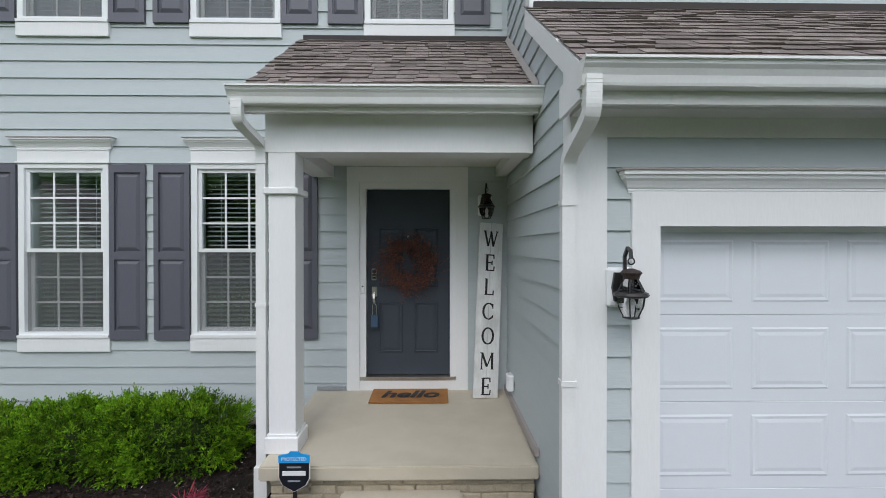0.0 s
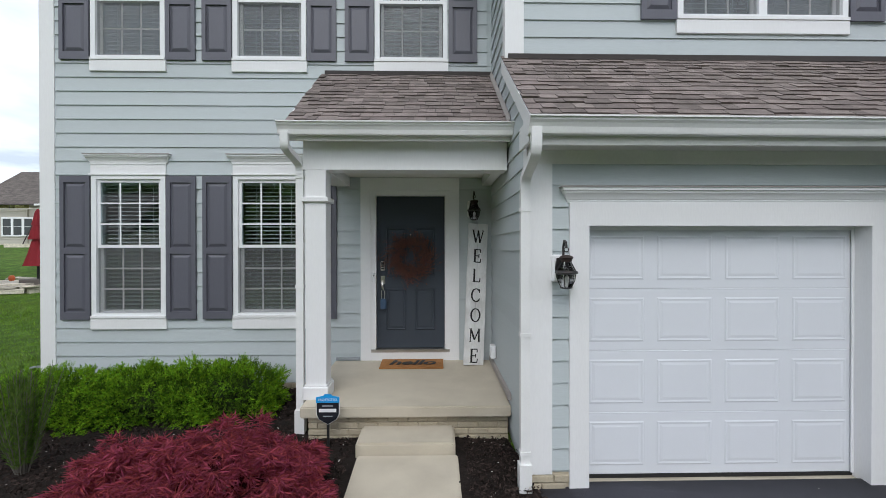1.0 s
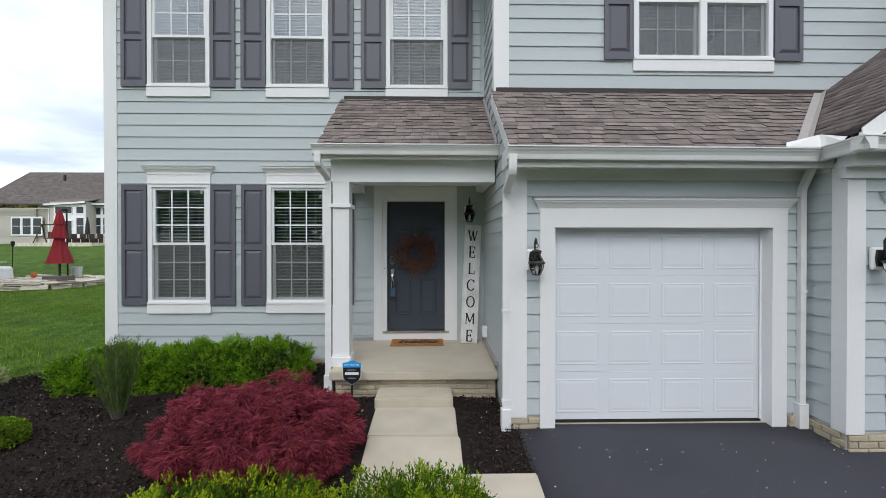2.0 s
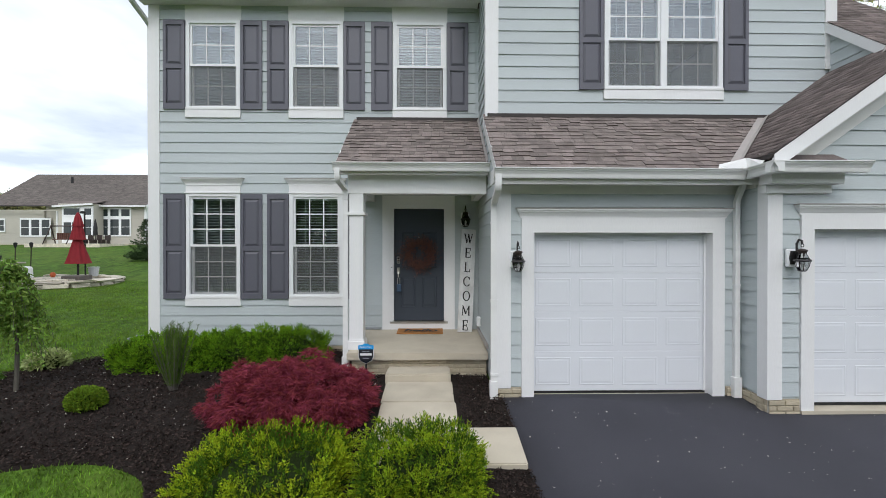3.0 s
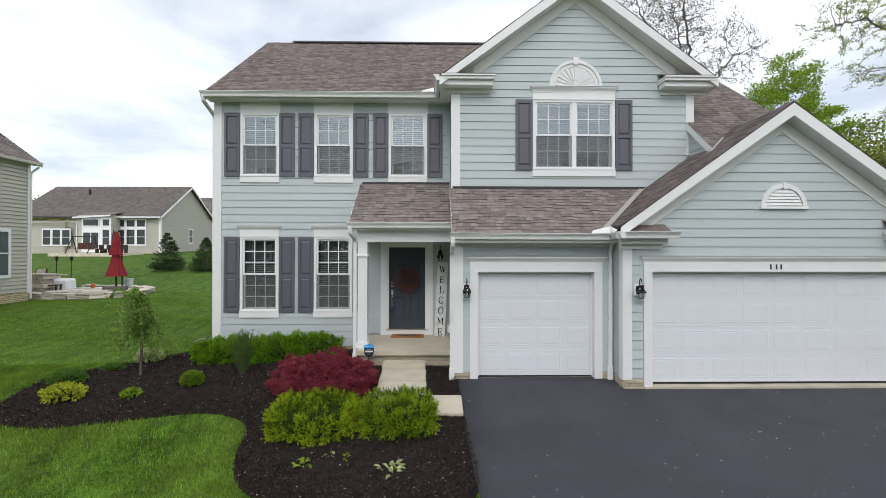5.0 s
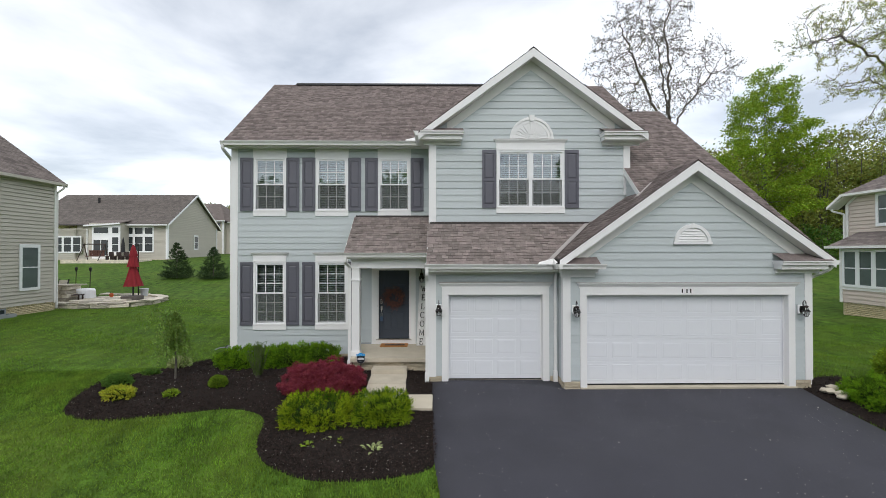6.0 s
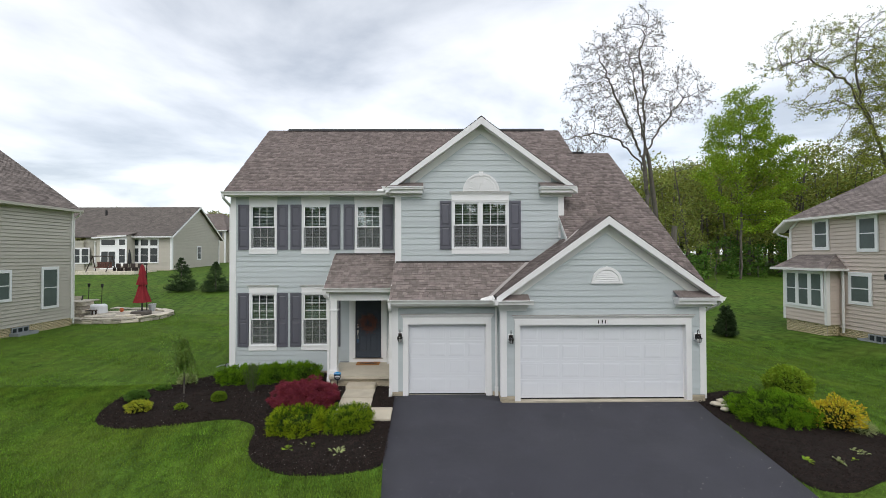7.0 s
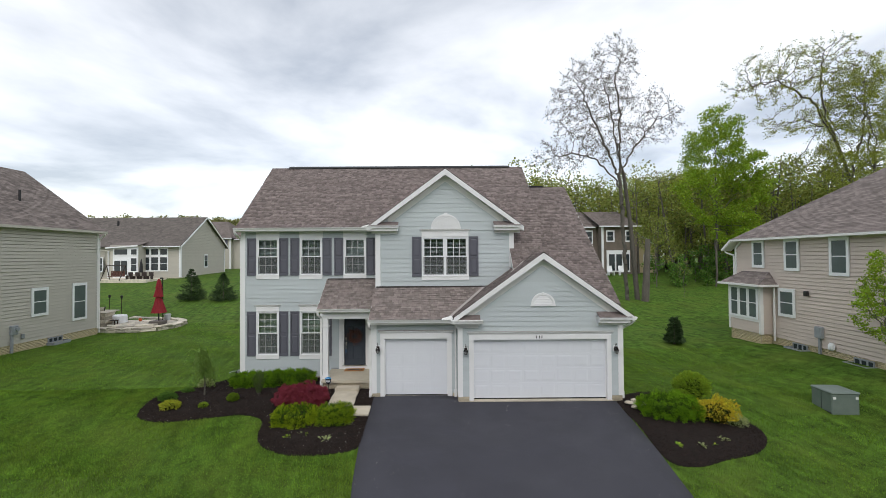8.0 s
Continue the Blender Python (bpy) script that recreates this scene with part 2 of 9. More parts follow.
LEAF_PALE = material("pale_variegated_leaves", (0.40, 0.46, 0.19), 0.6, vary=0.2, island=0.4, bump=0, through_light=0.3)
SPRUCE = material("spruce_needles", (0.052, 0.088, 0.034), 0.8, vary=0.25, scale=2, island=0.4, hue=0.015, bump=0, spec=0.2)
BARK = material("grey_bark", (0.115, 0.103, 0.086), 0.95, vary=0.3, scale=5, fine=30, bump=0.6, stretch=(1, 1, 0.3))
TAN = material("tan_lap_siding", (0.49, 0.462, 0.40), 0.65, vary=0.05, scale=1.5, bump=0.08, island=0.03)
BEIGE = material("beige_lap_siding", (0.60, 0.51, 0.445), 0.65, vary=0.05, scale=1.5, bump=0.08, island=0.03)
ROOF_B = material("beige_house_shingle", (0.225, 0.192, 0.178), 0.95, vary=0.32, scale=2.2, fine=60, bump=0.4, island=0.26, spec=0.2)
ROOF_FAR = material("far_house_shingle", (0.150, 0.132, 0.120), 0.95, vary=0.28, scale=1.6, fine=40, bump=0.3, island=0.2, spec=0.2)
ROOF_N = material("neighbour_shingle", (0.188, 0.160, 0.146), 0.95, vary=0.32, scale=2.2, fine=60, bump=0.4, island=0.30, spec=0.2)
FOUND = material("yellow_foundation_brick", (0.56, 0.47, 0.29), 0.9, vary=0.16, scale=5, fine=30, bump=0.5)
DARKGLASS = material("dark_window_glass", (0.035, 0.045, 0.05), 0.06, vary=0.1, scale=1.5, bump=0, spec=0.35)
GLASSN = material("neighbour_window_glass", (0.11, 0.135, 0.135), 0.08, vary=0.25, scale=1.2, bump=0, spec=0.4)
STONE = material("patio_stone", (0.53, 0.485, 0.40), 0.9, vary=0.38, scale=3, fine=25, bump=0.7, obrand=0.3)
UMBRED = material("red_canvas", (0.24, 0.010, 0.018), 0.8, vary=0.15, scale=5, bump=0.2)
BOXGREEN = material("utility_green_paint", (0.145, 0.185, 0.165), 0.55, vary=0.08, scale=2, bump=0.05, stain=((0.22, 0.25, 0.23), 2.2, 0.4))
GREYPVC = material("grey_meter_housing", (0.30, 0.32, 0.34), 0.5, bump=0.03)
PETAL = material("pale_petals", (0.62, 0.58, 0.52), 0.8, island=0.3, bump=0)
SWINGWOOD = material("red_brown_swing_wood", (0.10, 0.038, 0.026), 0.7, vary=0.2, bump=0.1)
BASEGREY = material("brown_grey_umbrella_base", (0.12, 0.105, 0.095), 0.8, bump=0.1)
BUCKET = material("pale_galvanised_bucket", (0.55, 0.57, 0.59), 0.45, vary=0.1, bump=0.03)
DARKWOOD = material("dark_garden_furniture", (0.035, 0.022, 0.018), 0.7, bump=0.1)
ORANGE = material("orange_plastic", (0.5, 0.10, 0.02), 0.5, bump=0)
BROWNSTONE = material("brown_house_brick", (0.165, 0.135, 0.11), 0.9, vary=0.25, scale=2, fine=12, bump=0.2)
HOSE = material("garden_hose", (0.30, 0.36, 0.06), 0.5, bump=0)


# ---- builders ----
def bx(bm, x0, x1, y0, y1, z0, z1, bevel=0.0):
    r = bmesh.ops.create_cube(bm, size=1.0, matrix=Matrix.Translation(((x0 + x1) / 2, (y0 + y1) / 2, (z0 + z1) / 2))
                              @ Matrix.Diagonal((abs(x1 - x0), abs(y1 - y0), abs(z1 - z0), 1)))
    if bevel:
        edges = {e for v in r["verts"] for e in v.link_edges}
        bmesh.ops.bevel(bm, geom=list(edges), offset=bevel, segments=1, affect="EDGES")
    return bm


def box(*a, **k):
    return bx(bmesh.new(), *a, **k)


def poly(bm, pts, push):
    """A flat polygon given thickness by the vector push."""
    a = [bm.verts.new(p) for p in pts]
    b = [bm.verts.new(Vector(p) + Vector(push)) for p in pts]
    bm.faces.new(a), bm.faces.new(b[::-1])
    for i in range(len(a)):
        j = (i + 1) % len(a)
        bm.faces.new((a[j], a[i], b[i], b[j]))
    bmesh.ops.recalc_face_normals(bm, faces=bm.faces)
    return bm


def cyl(bm, p, q, r, r2=None, seg=8):
    """A round bar from p to q."""
    p, q = Vector(p), Vector(q)
    d = q - p
    m = Matrix.Translation((p + q) / 2) @ d.to_track_quat("Z", "Y").to_matrix().to_4x4()
    bmesh.ops.create_cone(bm, cap_ends=True, segments=seg, radius1=r, radius2=r if r2 is None else r2, depth=d.length, matrix=m)
    return bm


def lathe(bm, profile, centre, seg=12):
    """A turned shape: profile of (radius, height) round a vertical axis at centre."""
    rings = []
    for r, h in profile:
        rings.append([bm.verts.new((centre[0] + r * math.cos(2 * math.pi * i / seg), centre[1] + r * math.sin(2 * math.pi * i / seg), centre[2] + h)) for i in range(seg)])
    for a, b in zip(rings, rings[1:]):
        for i in range(seg):
            bm.faces.new((a[i], a[(i + 1) % seg], b[(i + 1) % seg], b[i]))
    bm.faces.new(rings[0][::-1]), bm.faces.new(rings[-1])
    return bm


def pipe(bm, pts, w, d):
    """A rectangular pipe of w by d along points."""
    rings = []
    pts = [Vector(p) for p in pts]
    for i, p in enumerate(pts):
        t = (pts[min(i + 1, len(pts) - 1)] - pts[max(i - 1, 0)]).normalized()
        s = Vector((1, 0, 0)) if abs(t.x) < 0.8 else Vector((0, 1, 0))
        s = (s - t * s.dot(t)).normalized()
        u = t.cross(s)
        rings.append([bm.verts.new(p + s * a * w / 2 + u * b * d / 2) for a, b in ((-1, -1), (1, -1), (1, 1), (-1, 1))])
    for a, b in zip(rings, rings[1:]):
        for i in range(4):
            bm.faces.new((a[i], a[(i + 1) % 4], b[(i + 1) % 4], b[i]))
    bm.faces.new(rings[0][::-1]), bm.faces.new(rings[-1])
    bmesh.ops.recalc_face_normals(bm, faces=bm.faces)
    return bm


def mesh_of(name, bm, mat):
    me = bpy.data.meshes.new(name)
    bm.to_mesh(me)
    bm.free()
    me.materials.append(mat)
    return me


def base_of(ob):
    """Where a parent's frame stands: parts are built in world places, so only a thing's own base counts."""
    return ob.matrix_basis.copy() if ob.parent is None else Matrix.Identity(4)


def part(name, bm, mat, parent=None, label=""):
    """Links a bmesh, in world places, as one mesh under a thing or a part."""
    ob = new(name, mesh_of(name, bm, mat))
    if parent is not None:
        ob.parent = parent
        ob.matrix_parent_inverse = base_of(parent).inverted()
    return tagged(ob, label)


def thing(name, at, label, category, group="", kind=""):
    ob = new(name)
    ob.empty_display_size = 0.1
    ob.matrix_basis = Matrix.Translation(at)
    return tagged(ob, label, category, group, kind)


def raw_mesh(name, verts, faces, mat, parent=None, smooth=False, kind="", label=""):
    """A mesh from arrays: verts (n,3), faces (m,k) of one size."""
    verts, faces = np.asarray(verts, np.float32), np.asarray(faces, np.int32)
    me = bpy.data.meshes.new(name)
    k = faces.shape[1]
    me.vertices.add(len(verts)), me.loops.add(faces.size), me.polygons.add(len(faces))
    me.vertices.foreach_set("co", verts.ravel())
    me.loops.foreach_set("vertex_index", faces.ravel())
    me.polygons.foreach_set("loop_start", np.arange(0, faces.size, k, dtype=np.int32))
    me.polygons.foreach_set("loop_total", np.full(len(faces), k, np.int32))
    if smooth:
        me.polygons.foreach_set("use_smooth", np.ones(len(faces), bool))
    me.update(calc_edges=True)
    me.materials.append(mat)
    ob = new(name, me)
    if parent is not None:
        ob.parent = parent
        ob.matrix_parent_inverse = base_of(parent).inverted()
    return tagged(ob, label, kind=kind)


RNG = np.random.default_rng(7)
LAP = 0.183


def siding_row_bm(bm, M, z0, z1, a0, b0, a1, b1, holes, lap, deep=1.0):
    """One course of lap boards between z0 and z1, running from a to b (bottom and top), less the holes (u0, u1, w0, w1)."""
    cuts = sorted({a0, b0, *[h[0] for h in holes], *[h[1] for h in holes]})
    cuts = [c for c in cuts if a0 - 1e-6 <= c <= b0 + 1e-6]
    for u0, u1 in zip(cuts, cuts[1:]):
        if u1 - u0 < 1e-4:
            continue
        mid_u = (u0 + u1) / 2
        spans = [(z0, z1)]
        for h in holes:
            if h[0] <= mid_u <= h[1]:
                spans = [s for p in spans for s in ((p[0], min(p[1], h[2])), (max(p[0], h[3]), p[1])) if s[1] - s[0] > 0.004]
        for s0, s1 in spans:
            def d(z):
                return (0.021 - 0.014 * (z - z0) / lap) * deep

            def left(z):
                return a0 + (a1 - a0) * (z - z0) / (z1 - z0) if abs(u0 - a0) < 1e-6 else u0

            def right(z):
                return b0 + (b1 - b0) * (z - z0) / (z1 - z0) if abs(u1 - b0) < 1e-6 else u1
            c = [(left(s0), -d(s0), s0), (right(s0), -d(s0), s0), (right(s1), -d(s1), s1), (left(s1), -d(s1), s1),
                 (left(s0), 0, s0), (right(s0), 0, s0), (right(s1), 0, s1), (left(s1), 0, s1)]
            v = [bm.verts.new(M @ Vector(p)) for p in c]
            for f in ((0, 1, 2, 3), (1, 0, 4, 5), (2, 1, 5, 6), (3, 2, 6, 7), (0, 3, 7, 4)):
                bm.faces.new([v[i] for i in f])
    return bm


def siding(parent, M, edge, z0, z1, holes, mat, lap=LAP, joined=False, name="siding_board", deep=1.08, gap=0.0):
    """Lap boards on the wall plane M (u along it, -y outward). edge(z): the two ends at that height."""
    z, whole = z0, bmesh.new()
    while z < z1 - 0.01:
        top = min(z + lap, z1)
        a0, b0 = edge(z)
        a1, b1 = edge(top)
        full = sorted([h for h in holes if h[2] <= z + 1e-6 and h[3] >= top - 1e-6])
        other = [h for h in holes if h[3] > z and h[2] < top and h not in full]
        runs, start = [], a0
        for h in full:
            runs.append((start, h[0])), runs.append(None)
            start = h[1]
        runs.append((start, b0))
        for r in runs:
            if r is None or r[1] - r[0] < 0.01:
                continue
            bm = whole if joined else bmesh.new()
            hs = [h for h in other if h[1] > r[0] and h[0] < r[1]]
            siding_row_bm(bm, M, z, top - gap, r[0], r[1], a1 if abs(r[0] - a0) < 1e-6 else r[0], b1 if abs(r[1] - b0) < 1e-6 else r[1], hs, lap, deep)
            if not joined:
                part(name, bm, mat, parent)
        z = top
    if joined:
        return tagged(part("lap_siding", whole, mat, parent), kind="stuff")
    whole.free()


def wall_slab(name, M, edge_pts, holes, mat, thick=0.16, label="", structure=True, parent=None):
    """A wall body behind the boards: rectangle columns less the holes; edge_pts is (a, b, z0, z1) or a polygon if it has a slope."""
    bm = bmesh.new()
    if len(edge_pts) == 4 and not isinstance(edge_pts[0], tuple):
        a, b, z0, z1 = edge_pts
        cuts = sorted({a, b, *[c for h in holes for c in h[:2] if a < c < b]})
        for u0, u1 in zip(cuts, cuts[1:]):
            spans = [(z0, z1)]
            for h in holes:
                if h[0] < (u0 + u1) / 2 < h[1]:
                    spans = [s for p in spans for s in ((p[0], min(p[1], h[2])), (max(p[0], h[3]), p[1])) if s[1] - s[0] > 0.004]
            for s0, s1 in spans:
                bx(bm, u0, u1, 0.0, thick, s0, s1)
    else:
        poly(bm, [(u, 0, z) for u, z in edge_pts], (0, thick, 0))
    bm.transform(M)
    ob = part(name, bm, mat, parent)
    if structure:
        tagged(ob, label, "wall", kind="structure")
    return ob


TABS = {}


def tab_mesh(w, thick):
    key = (round(w, 3), round(thick, 4))
    if key not in TABS:
        bm = bmesh.new()
        g = 0.0022
        v = [bm.verts.new(p) for p in ((g, 0, thick), (w - g, 0, thick), (w - g, 0.15, 0.001), (g, 0.15, 0.001), (g + 0.001, 0.006, 0), (w - g - 0.001, 0.006, 0))]
        for f in ((0, 1, 2, 3), (1, 0, 4, 5)):
            bm.faces.new([v[i] for i in f])
        bm.faces.new((v[0], v[3], v[4])), bm.faces.new((v[2], v[1], v[5]))
        TABS[key] = mesh_of("shingle", bm, SHINGLE)
    return TABS[key]


def shingles(parent, M, ends, length, single=False, mat=None, course=0.118, tabs=(0.09, 0.13, 0.17, 0.22), near=False):
    """Shingle courses on the roof plane M (u along the eave, v up the slope, w out of it); ends(v): the two ends of the course."""
    rnd = random.Random(len(bpy.data.objects))
    verts, faces = [], []
    n = int(math.ceil(length / course))
    for i in range(n):
        v0 = i * course
        a, b = ends(min(v0 + course * 0.5, length))
        if b - a < 0.05:
            continue
        u = a - rnd.random() * 0.15
        while u < b:
            w = rnd.choice(tabs)
            th = rnd.choice((0.008, 0.010, 0.013, 0.018) if single else (0.0025, 0.004, 0.006) if near else (0.0035, 0.005, 0.009))
            x0, x1 = max(u, a), min(u + w, b)
            u += w
            if x1 - x0 < 0.03:
                continue
            jit = rnd.uniform(-0.003, 0.003) + rnd.choice((0.0, 0.0, 0.022))
            if single:
                whole_tab = abs(x1 - x0 - w) < 1e-6
                ob = new("shingle", tab_mesh(w if whole_tab else round(x1 - x0, 2), th))
                ob.parent = parent
                ob.matrix_parent_inverse = base_of(parent).inverted()
                ob.matrix_basis = M @ Matrix.Translation((x0, v0 + jit, 0.004))
            else:
                k = len(verts)
                g = 0.002
                t = min(v0 + course * 1.28, length)
                for p in ((x0 + g, v0 + jit, th + 0.004), (x1 - g, v0 + jit, th + 0.004), (x1 - g, t, 0.001), (x0 + g, t, 0.001), (x0 + g, v0 + jit + 0.001, 0.0), (x1 - g, v0 + jit + 0.001, 0.0)):
                    verts.append(M @ Vector(p))
                faces += [(k, k + 1, k + 2, k + 3), (k + 1, k, k + 4, k + 5)]
    if not single and verts:
        ob = raw_mesh("shingles", [tuple(v) for v in verts], faces, mat or SHINGLE_F, parent, kind="stuff")
        return ob


def slope_matrix(origin, along, up):
    """Roof plane: u along the eave, v up the slope, w out."""
    x, y = Vector(along).normalized(), Vector(up).normalized()
    z = x.cross(y).normalized()
    m = Matrix((x, y, z)).transposed().to_4x4()
    m.translation = origin
    return m


def gutter(name, p, q, label, outward=(0, -1, 0), size=0.12):
    """A K-style gutter from p to q (top back edge), with a rolled lip."""
    p, q, o = Vector(p), Vector(q), Vector(outward)
    trough = [(0, 0), (0, -size), (0.58 * size, -size), (0.62 * size, -0.90 * size), (0.68 * size, -0.62 * size), (0.80 * size, -0.40 * size), (0.93 * size, -0.26 * size), (0.97 * size, -0.11 * size), (0.90 * size, -0.11 * size), (0.08 * size, -0.2 * size)]
    lip = [(0.955 * size, -0.11 * size), (1.08 * size, -0.10 * size), (1.08 * size, 0.0), (0.95 * size, 0.0)]
    cap = [(0, 0), (0, -size), (0.58 * size, -size), (0.68 * size, -0.62 * size), (0.93 * size, -0.26 * size), (1.07 * size, -0.08 * size), (1.07 * size, 0.004)]
    run = (q - p).normalized()

    def along(prof, a_, b_):
        bm = bmesh.new()
        a = [bm.verts.new(a_ + o * d + Vector((0, 0, h))) for d, h in prof]
        b = [bm.verts.new(b_ + o * d + Vector((0, 0, h))) for d, h in prof]
        for i in range(len(prof)):
            j = (i + 1) % len(prof)
            bm.faces.new((a[i], a[j], b[j], b[i]))
        bm.faces.new(a[::-1]), bm.faces.new(b)
        bmesh.ops.recalc_face_normals(bm, faces=bm.faces)
        return bm
    ob = thing(name, (p + q) / 2, label, "gutter", "roof gutters")
    part("trough", along(trough, p, q), ALU, ob)
    part("front_lip", along(lip, p, q), ALU, ob)
    for e, s in ((p, -1), (q, 1)):
        part("end_cap", along(cap, e, e + run * s * 0.004), ALU, ob)
    return ob


def crown(bm, x0, x1, y, z0, z1, out_=0.1):
    """A crown moulding above an opening in a wall facing -y: small steps, a cove and a square lip, returned at both ends."""
    h = z1 - z0
    prof = [(0.30, 0.0), (0.30, 0.10), (0.37, 0.11), (0.37, 0.20), (0.44, 0.24), (0.52, 0.36), (0.66, 0.52), (0.82, 0.64), (0.86, 0.74), (0.90, 0.80), (1.0, 0.81), (1.0, 1.0)]
    k = 0.75
    fl = [bm.verts.new((x0 - o * out_ * k, y - o * out_, z0 + t * h)) for o, t in prof]
    fr = [bm.verts.new((x1 + o * out_ * k, y - o * out_, z0 + t * h)) for o, t in prof]
    bl = [bm.verts.new((x0 - o * out_ * k, y, z0 + t * h)) for o, t in prof]
    br = [bm.verts.new((x1 + o * out_ * k, y, z0 + t * h)) for o, t in prof]
    for i in range(len(prof) - 1):
        bm.faces.new((fl[i], fr[i], fr[i + 1], fl[i + 1])), bm.faces.new((bl[i], fl[i], fl[i + 1], bl[i + 1])), bm.faces.new((fr[i], br[i], br[i + 1], fr[i + 1]))
    bm.faces.new((bl[0], br[0], fr[0], fl[0])), bm.faces.new((fl[-1], fr[-1], br[-1], bl[-1]))
    return bm

# ---- ground ----
YS = [-60, -18, -8, -3.6, -2.3, 0, 6, 13, 20, 25, 45, 70, 300]
ZS = [-3.5, -1.4, -0.6, -0.26, -0.06, 0, 0.0, -0.02, 0.45, 0.9, 2.3, 3.0, 4]


def ease(a, b, x):
    t = np.clip((x - a) / (b - a), 0, 1)
    return t * t * (3 - 2 * t)


def gz(x, y):
    """Height of the ground."""
    z = np.interp(y, YS, ZS)
    return z + (0.68 * ease(18.6, 21.6, x) - 0.45 * ease(11, 16, x)) * ease(9, 2, y) - 0.12 * ease(-6, -10, x) * ease(-17, -12, x) * ease(20, 12, y)


def axis(lo, hi, fine_lo, fine_hi, fine, coarse):
    return np.unique(np.concatenate([np.arange(lo, fine_lo, coarse), np.arange(fine_lo, fine_hi, fine), np.arange(fine_hi, hi + coarse, coarse)]))


gx, gy = axis(-260, 260, -24, 26, 0.5, 13), axis(-120, 290, -20, 30, 0.5, 10)
XX, YY = np.meshgrid(gx, gy)
ZZ = gz(XX, YY) + 0.012 * np.sin(XX * 1.7 + 0.6 * YY) * np.cos(YY * 1.3)
nx_, ny_ = len(gx), len(gy)
idx = np.arange(nx_ * ny_).reshape(ny_, nx_)
quads = np.stack([idx[:-1, :-1], idx[:-1, 1:], idx[1:, 1:], idx[1:, :-1]], -1).reshape(-1, 4)
ground = raw_mesh("ground", np.stack([XX, YY, ZZ], -1).reshape(-1, 3), quads, GRASS, smooth=True)
tagged(ground, "mown green lawn around the houses, gently sloping", "lawn", kind="structure")


def smooth_loop(pts, n=8):
    """A closed rounded outline through the points."""
    out_, k = [], len(pts)
    for i in range(k):
        p0, p1, p2, p3 = [np.array(pts[(i + j - 1) % k], float) for j in range(4)]
        for t in np.arange(n) / n:
            out_.append(tuple(0.5 * (2 * p1 + (p2 - p0) * t + (2 * p0 - 5 * p1 + 4 * p2 - p3) * t ** 2 + (3 * p1 - p0 - 3 * p2 + p3) * t ** 3)))
    return out_


def inside(poly_pts, x, y):
    x, y = np.asarray(x), np.asarray(y)
    res = np.zeros(x.shape, bool)
    for (x0, y0), (x1, y1) in zip(poly_pts, poly_pts[1:] + poly_pts[:1]):
        hit = ((y0 > y) != (y1 > y)) & (x < (x1 - x0) * (y - y0) / ((y1 - y0) or 1e-9) + x0)
        res ^= hit
    return res


def draped(name, outline, lift, step, mat, mound=0.0, lump=0.0):
    """A sheet that follows the ground inside the outline, raised by lift, with a falling rim."""
    xs, ys = np.array([p[0] for p in outline]), np.array([p[1] for p in outline])
    bm = bmesh.new()
    f = bm.faces.new([bm.verts.new((x, y, 0)) for x, y in outline])
    bmesh.ops.triangulate(bm, faces=[f])
    for c in np.arange(xs.min() + step, xs.max(), step):
        bmesh.ops.bisect_plane(bm, geom=bm.verts[:] + bm.edges[:] + bm.faces[:], plane_co=(c, 0, 0), plane_no=(1, 0, 0))
    for c in np.arange(ys.min() + step, ys.max(), step):
        bmesh.ops.bisect_plane(bm, geom=bm.verts[:] + bm.edges[:] + bm.faces[:], plane_co=(0, c, 0), plane_no=(0, 1, 0))
    for v in bm.verts:
        x, y = v.co.x, v.co.y
        d = np.min(np.hypot(xs - x, ys - y))
        z = float(gz(x, y)) + lift
        if mound:
            z += mound * min(1, d / 0.6)
        if lump:
            z += lump * (noise.noise(Vector((x * 9, y * 9, 0.3))) + 0.6 * noise.noise(Vector((x * 22, y * 22, 4))))
        v.co.z = z
    bmesh.ops.recalc_face_normals(bm, faces=bm.faces)
    if bm.faces[:] and bm.faces[0].normal.z < 0:
        bmesh.ops.reverse_faces(bm, faces=bm.faces[:])
    skirt = bmesh.ops.extrude_edge_only(bm, edges=[e for e in bm.edges if e.is_boundary])
    for v in skirt["geom"]:
        if isinstance(v, bmesh.types.BMVert):
            v.co.z -= 0.15
    for f in bm.faces:
        f.smooth = True
    return part(name, bm, mat)


DRIVE = [(1.16, -2.2), (1.2, -4.0), (1.24, -5.5), (1.42, -7.3), (2.0, -11), (2.3, -16), (2.4, -30), (8.6, -30), (8.7, -16), (9.1, -11), (9.62, -8), (9.82, -6), (9.95, -4), (9.95, -2.72), (4.4, -2.72), (4.4, -2.2)]
drive = draped("driveway", DRIVE, 0.03, 0.8, ASPHALT)
tagged(drive, "dark sealed asphalt driveway with pale flecks", "driveway", kind="structure")

BED_L = smooth_loop([(-4.9, 0.1), (-5.75, -0.75), (-6.5, -1.5), (-7.0, -2.3), (-6.75, -3.45), (-6.05, -3.9), (-5.3, -3.98), (-4.35, -3.76), (-3.3, -3.5), (-2.6, -3.66), (-2.22, -4.05),
                     (-2.02, -4.85), (-1.7, -5.45), (-1.1, -5.88), (-0.5, -6.06), (0.3, -6.03), (1.1, -5.8), (1.27, -5.3), (1.22, -4.0), (1.18, -2.6), (1.05, -1.4), (0.9, -0.4), (-1.0, 0.1), (-3, 0.14)], 5)
bed_l = draped("flower_bed", BED_L, 0.02, 0.16, MULCH, mound=0.03, lump=0.016)
tagged(bed_l, "curved bed of dark brown shredded mulch before the house", "flower bed", kind="structure")
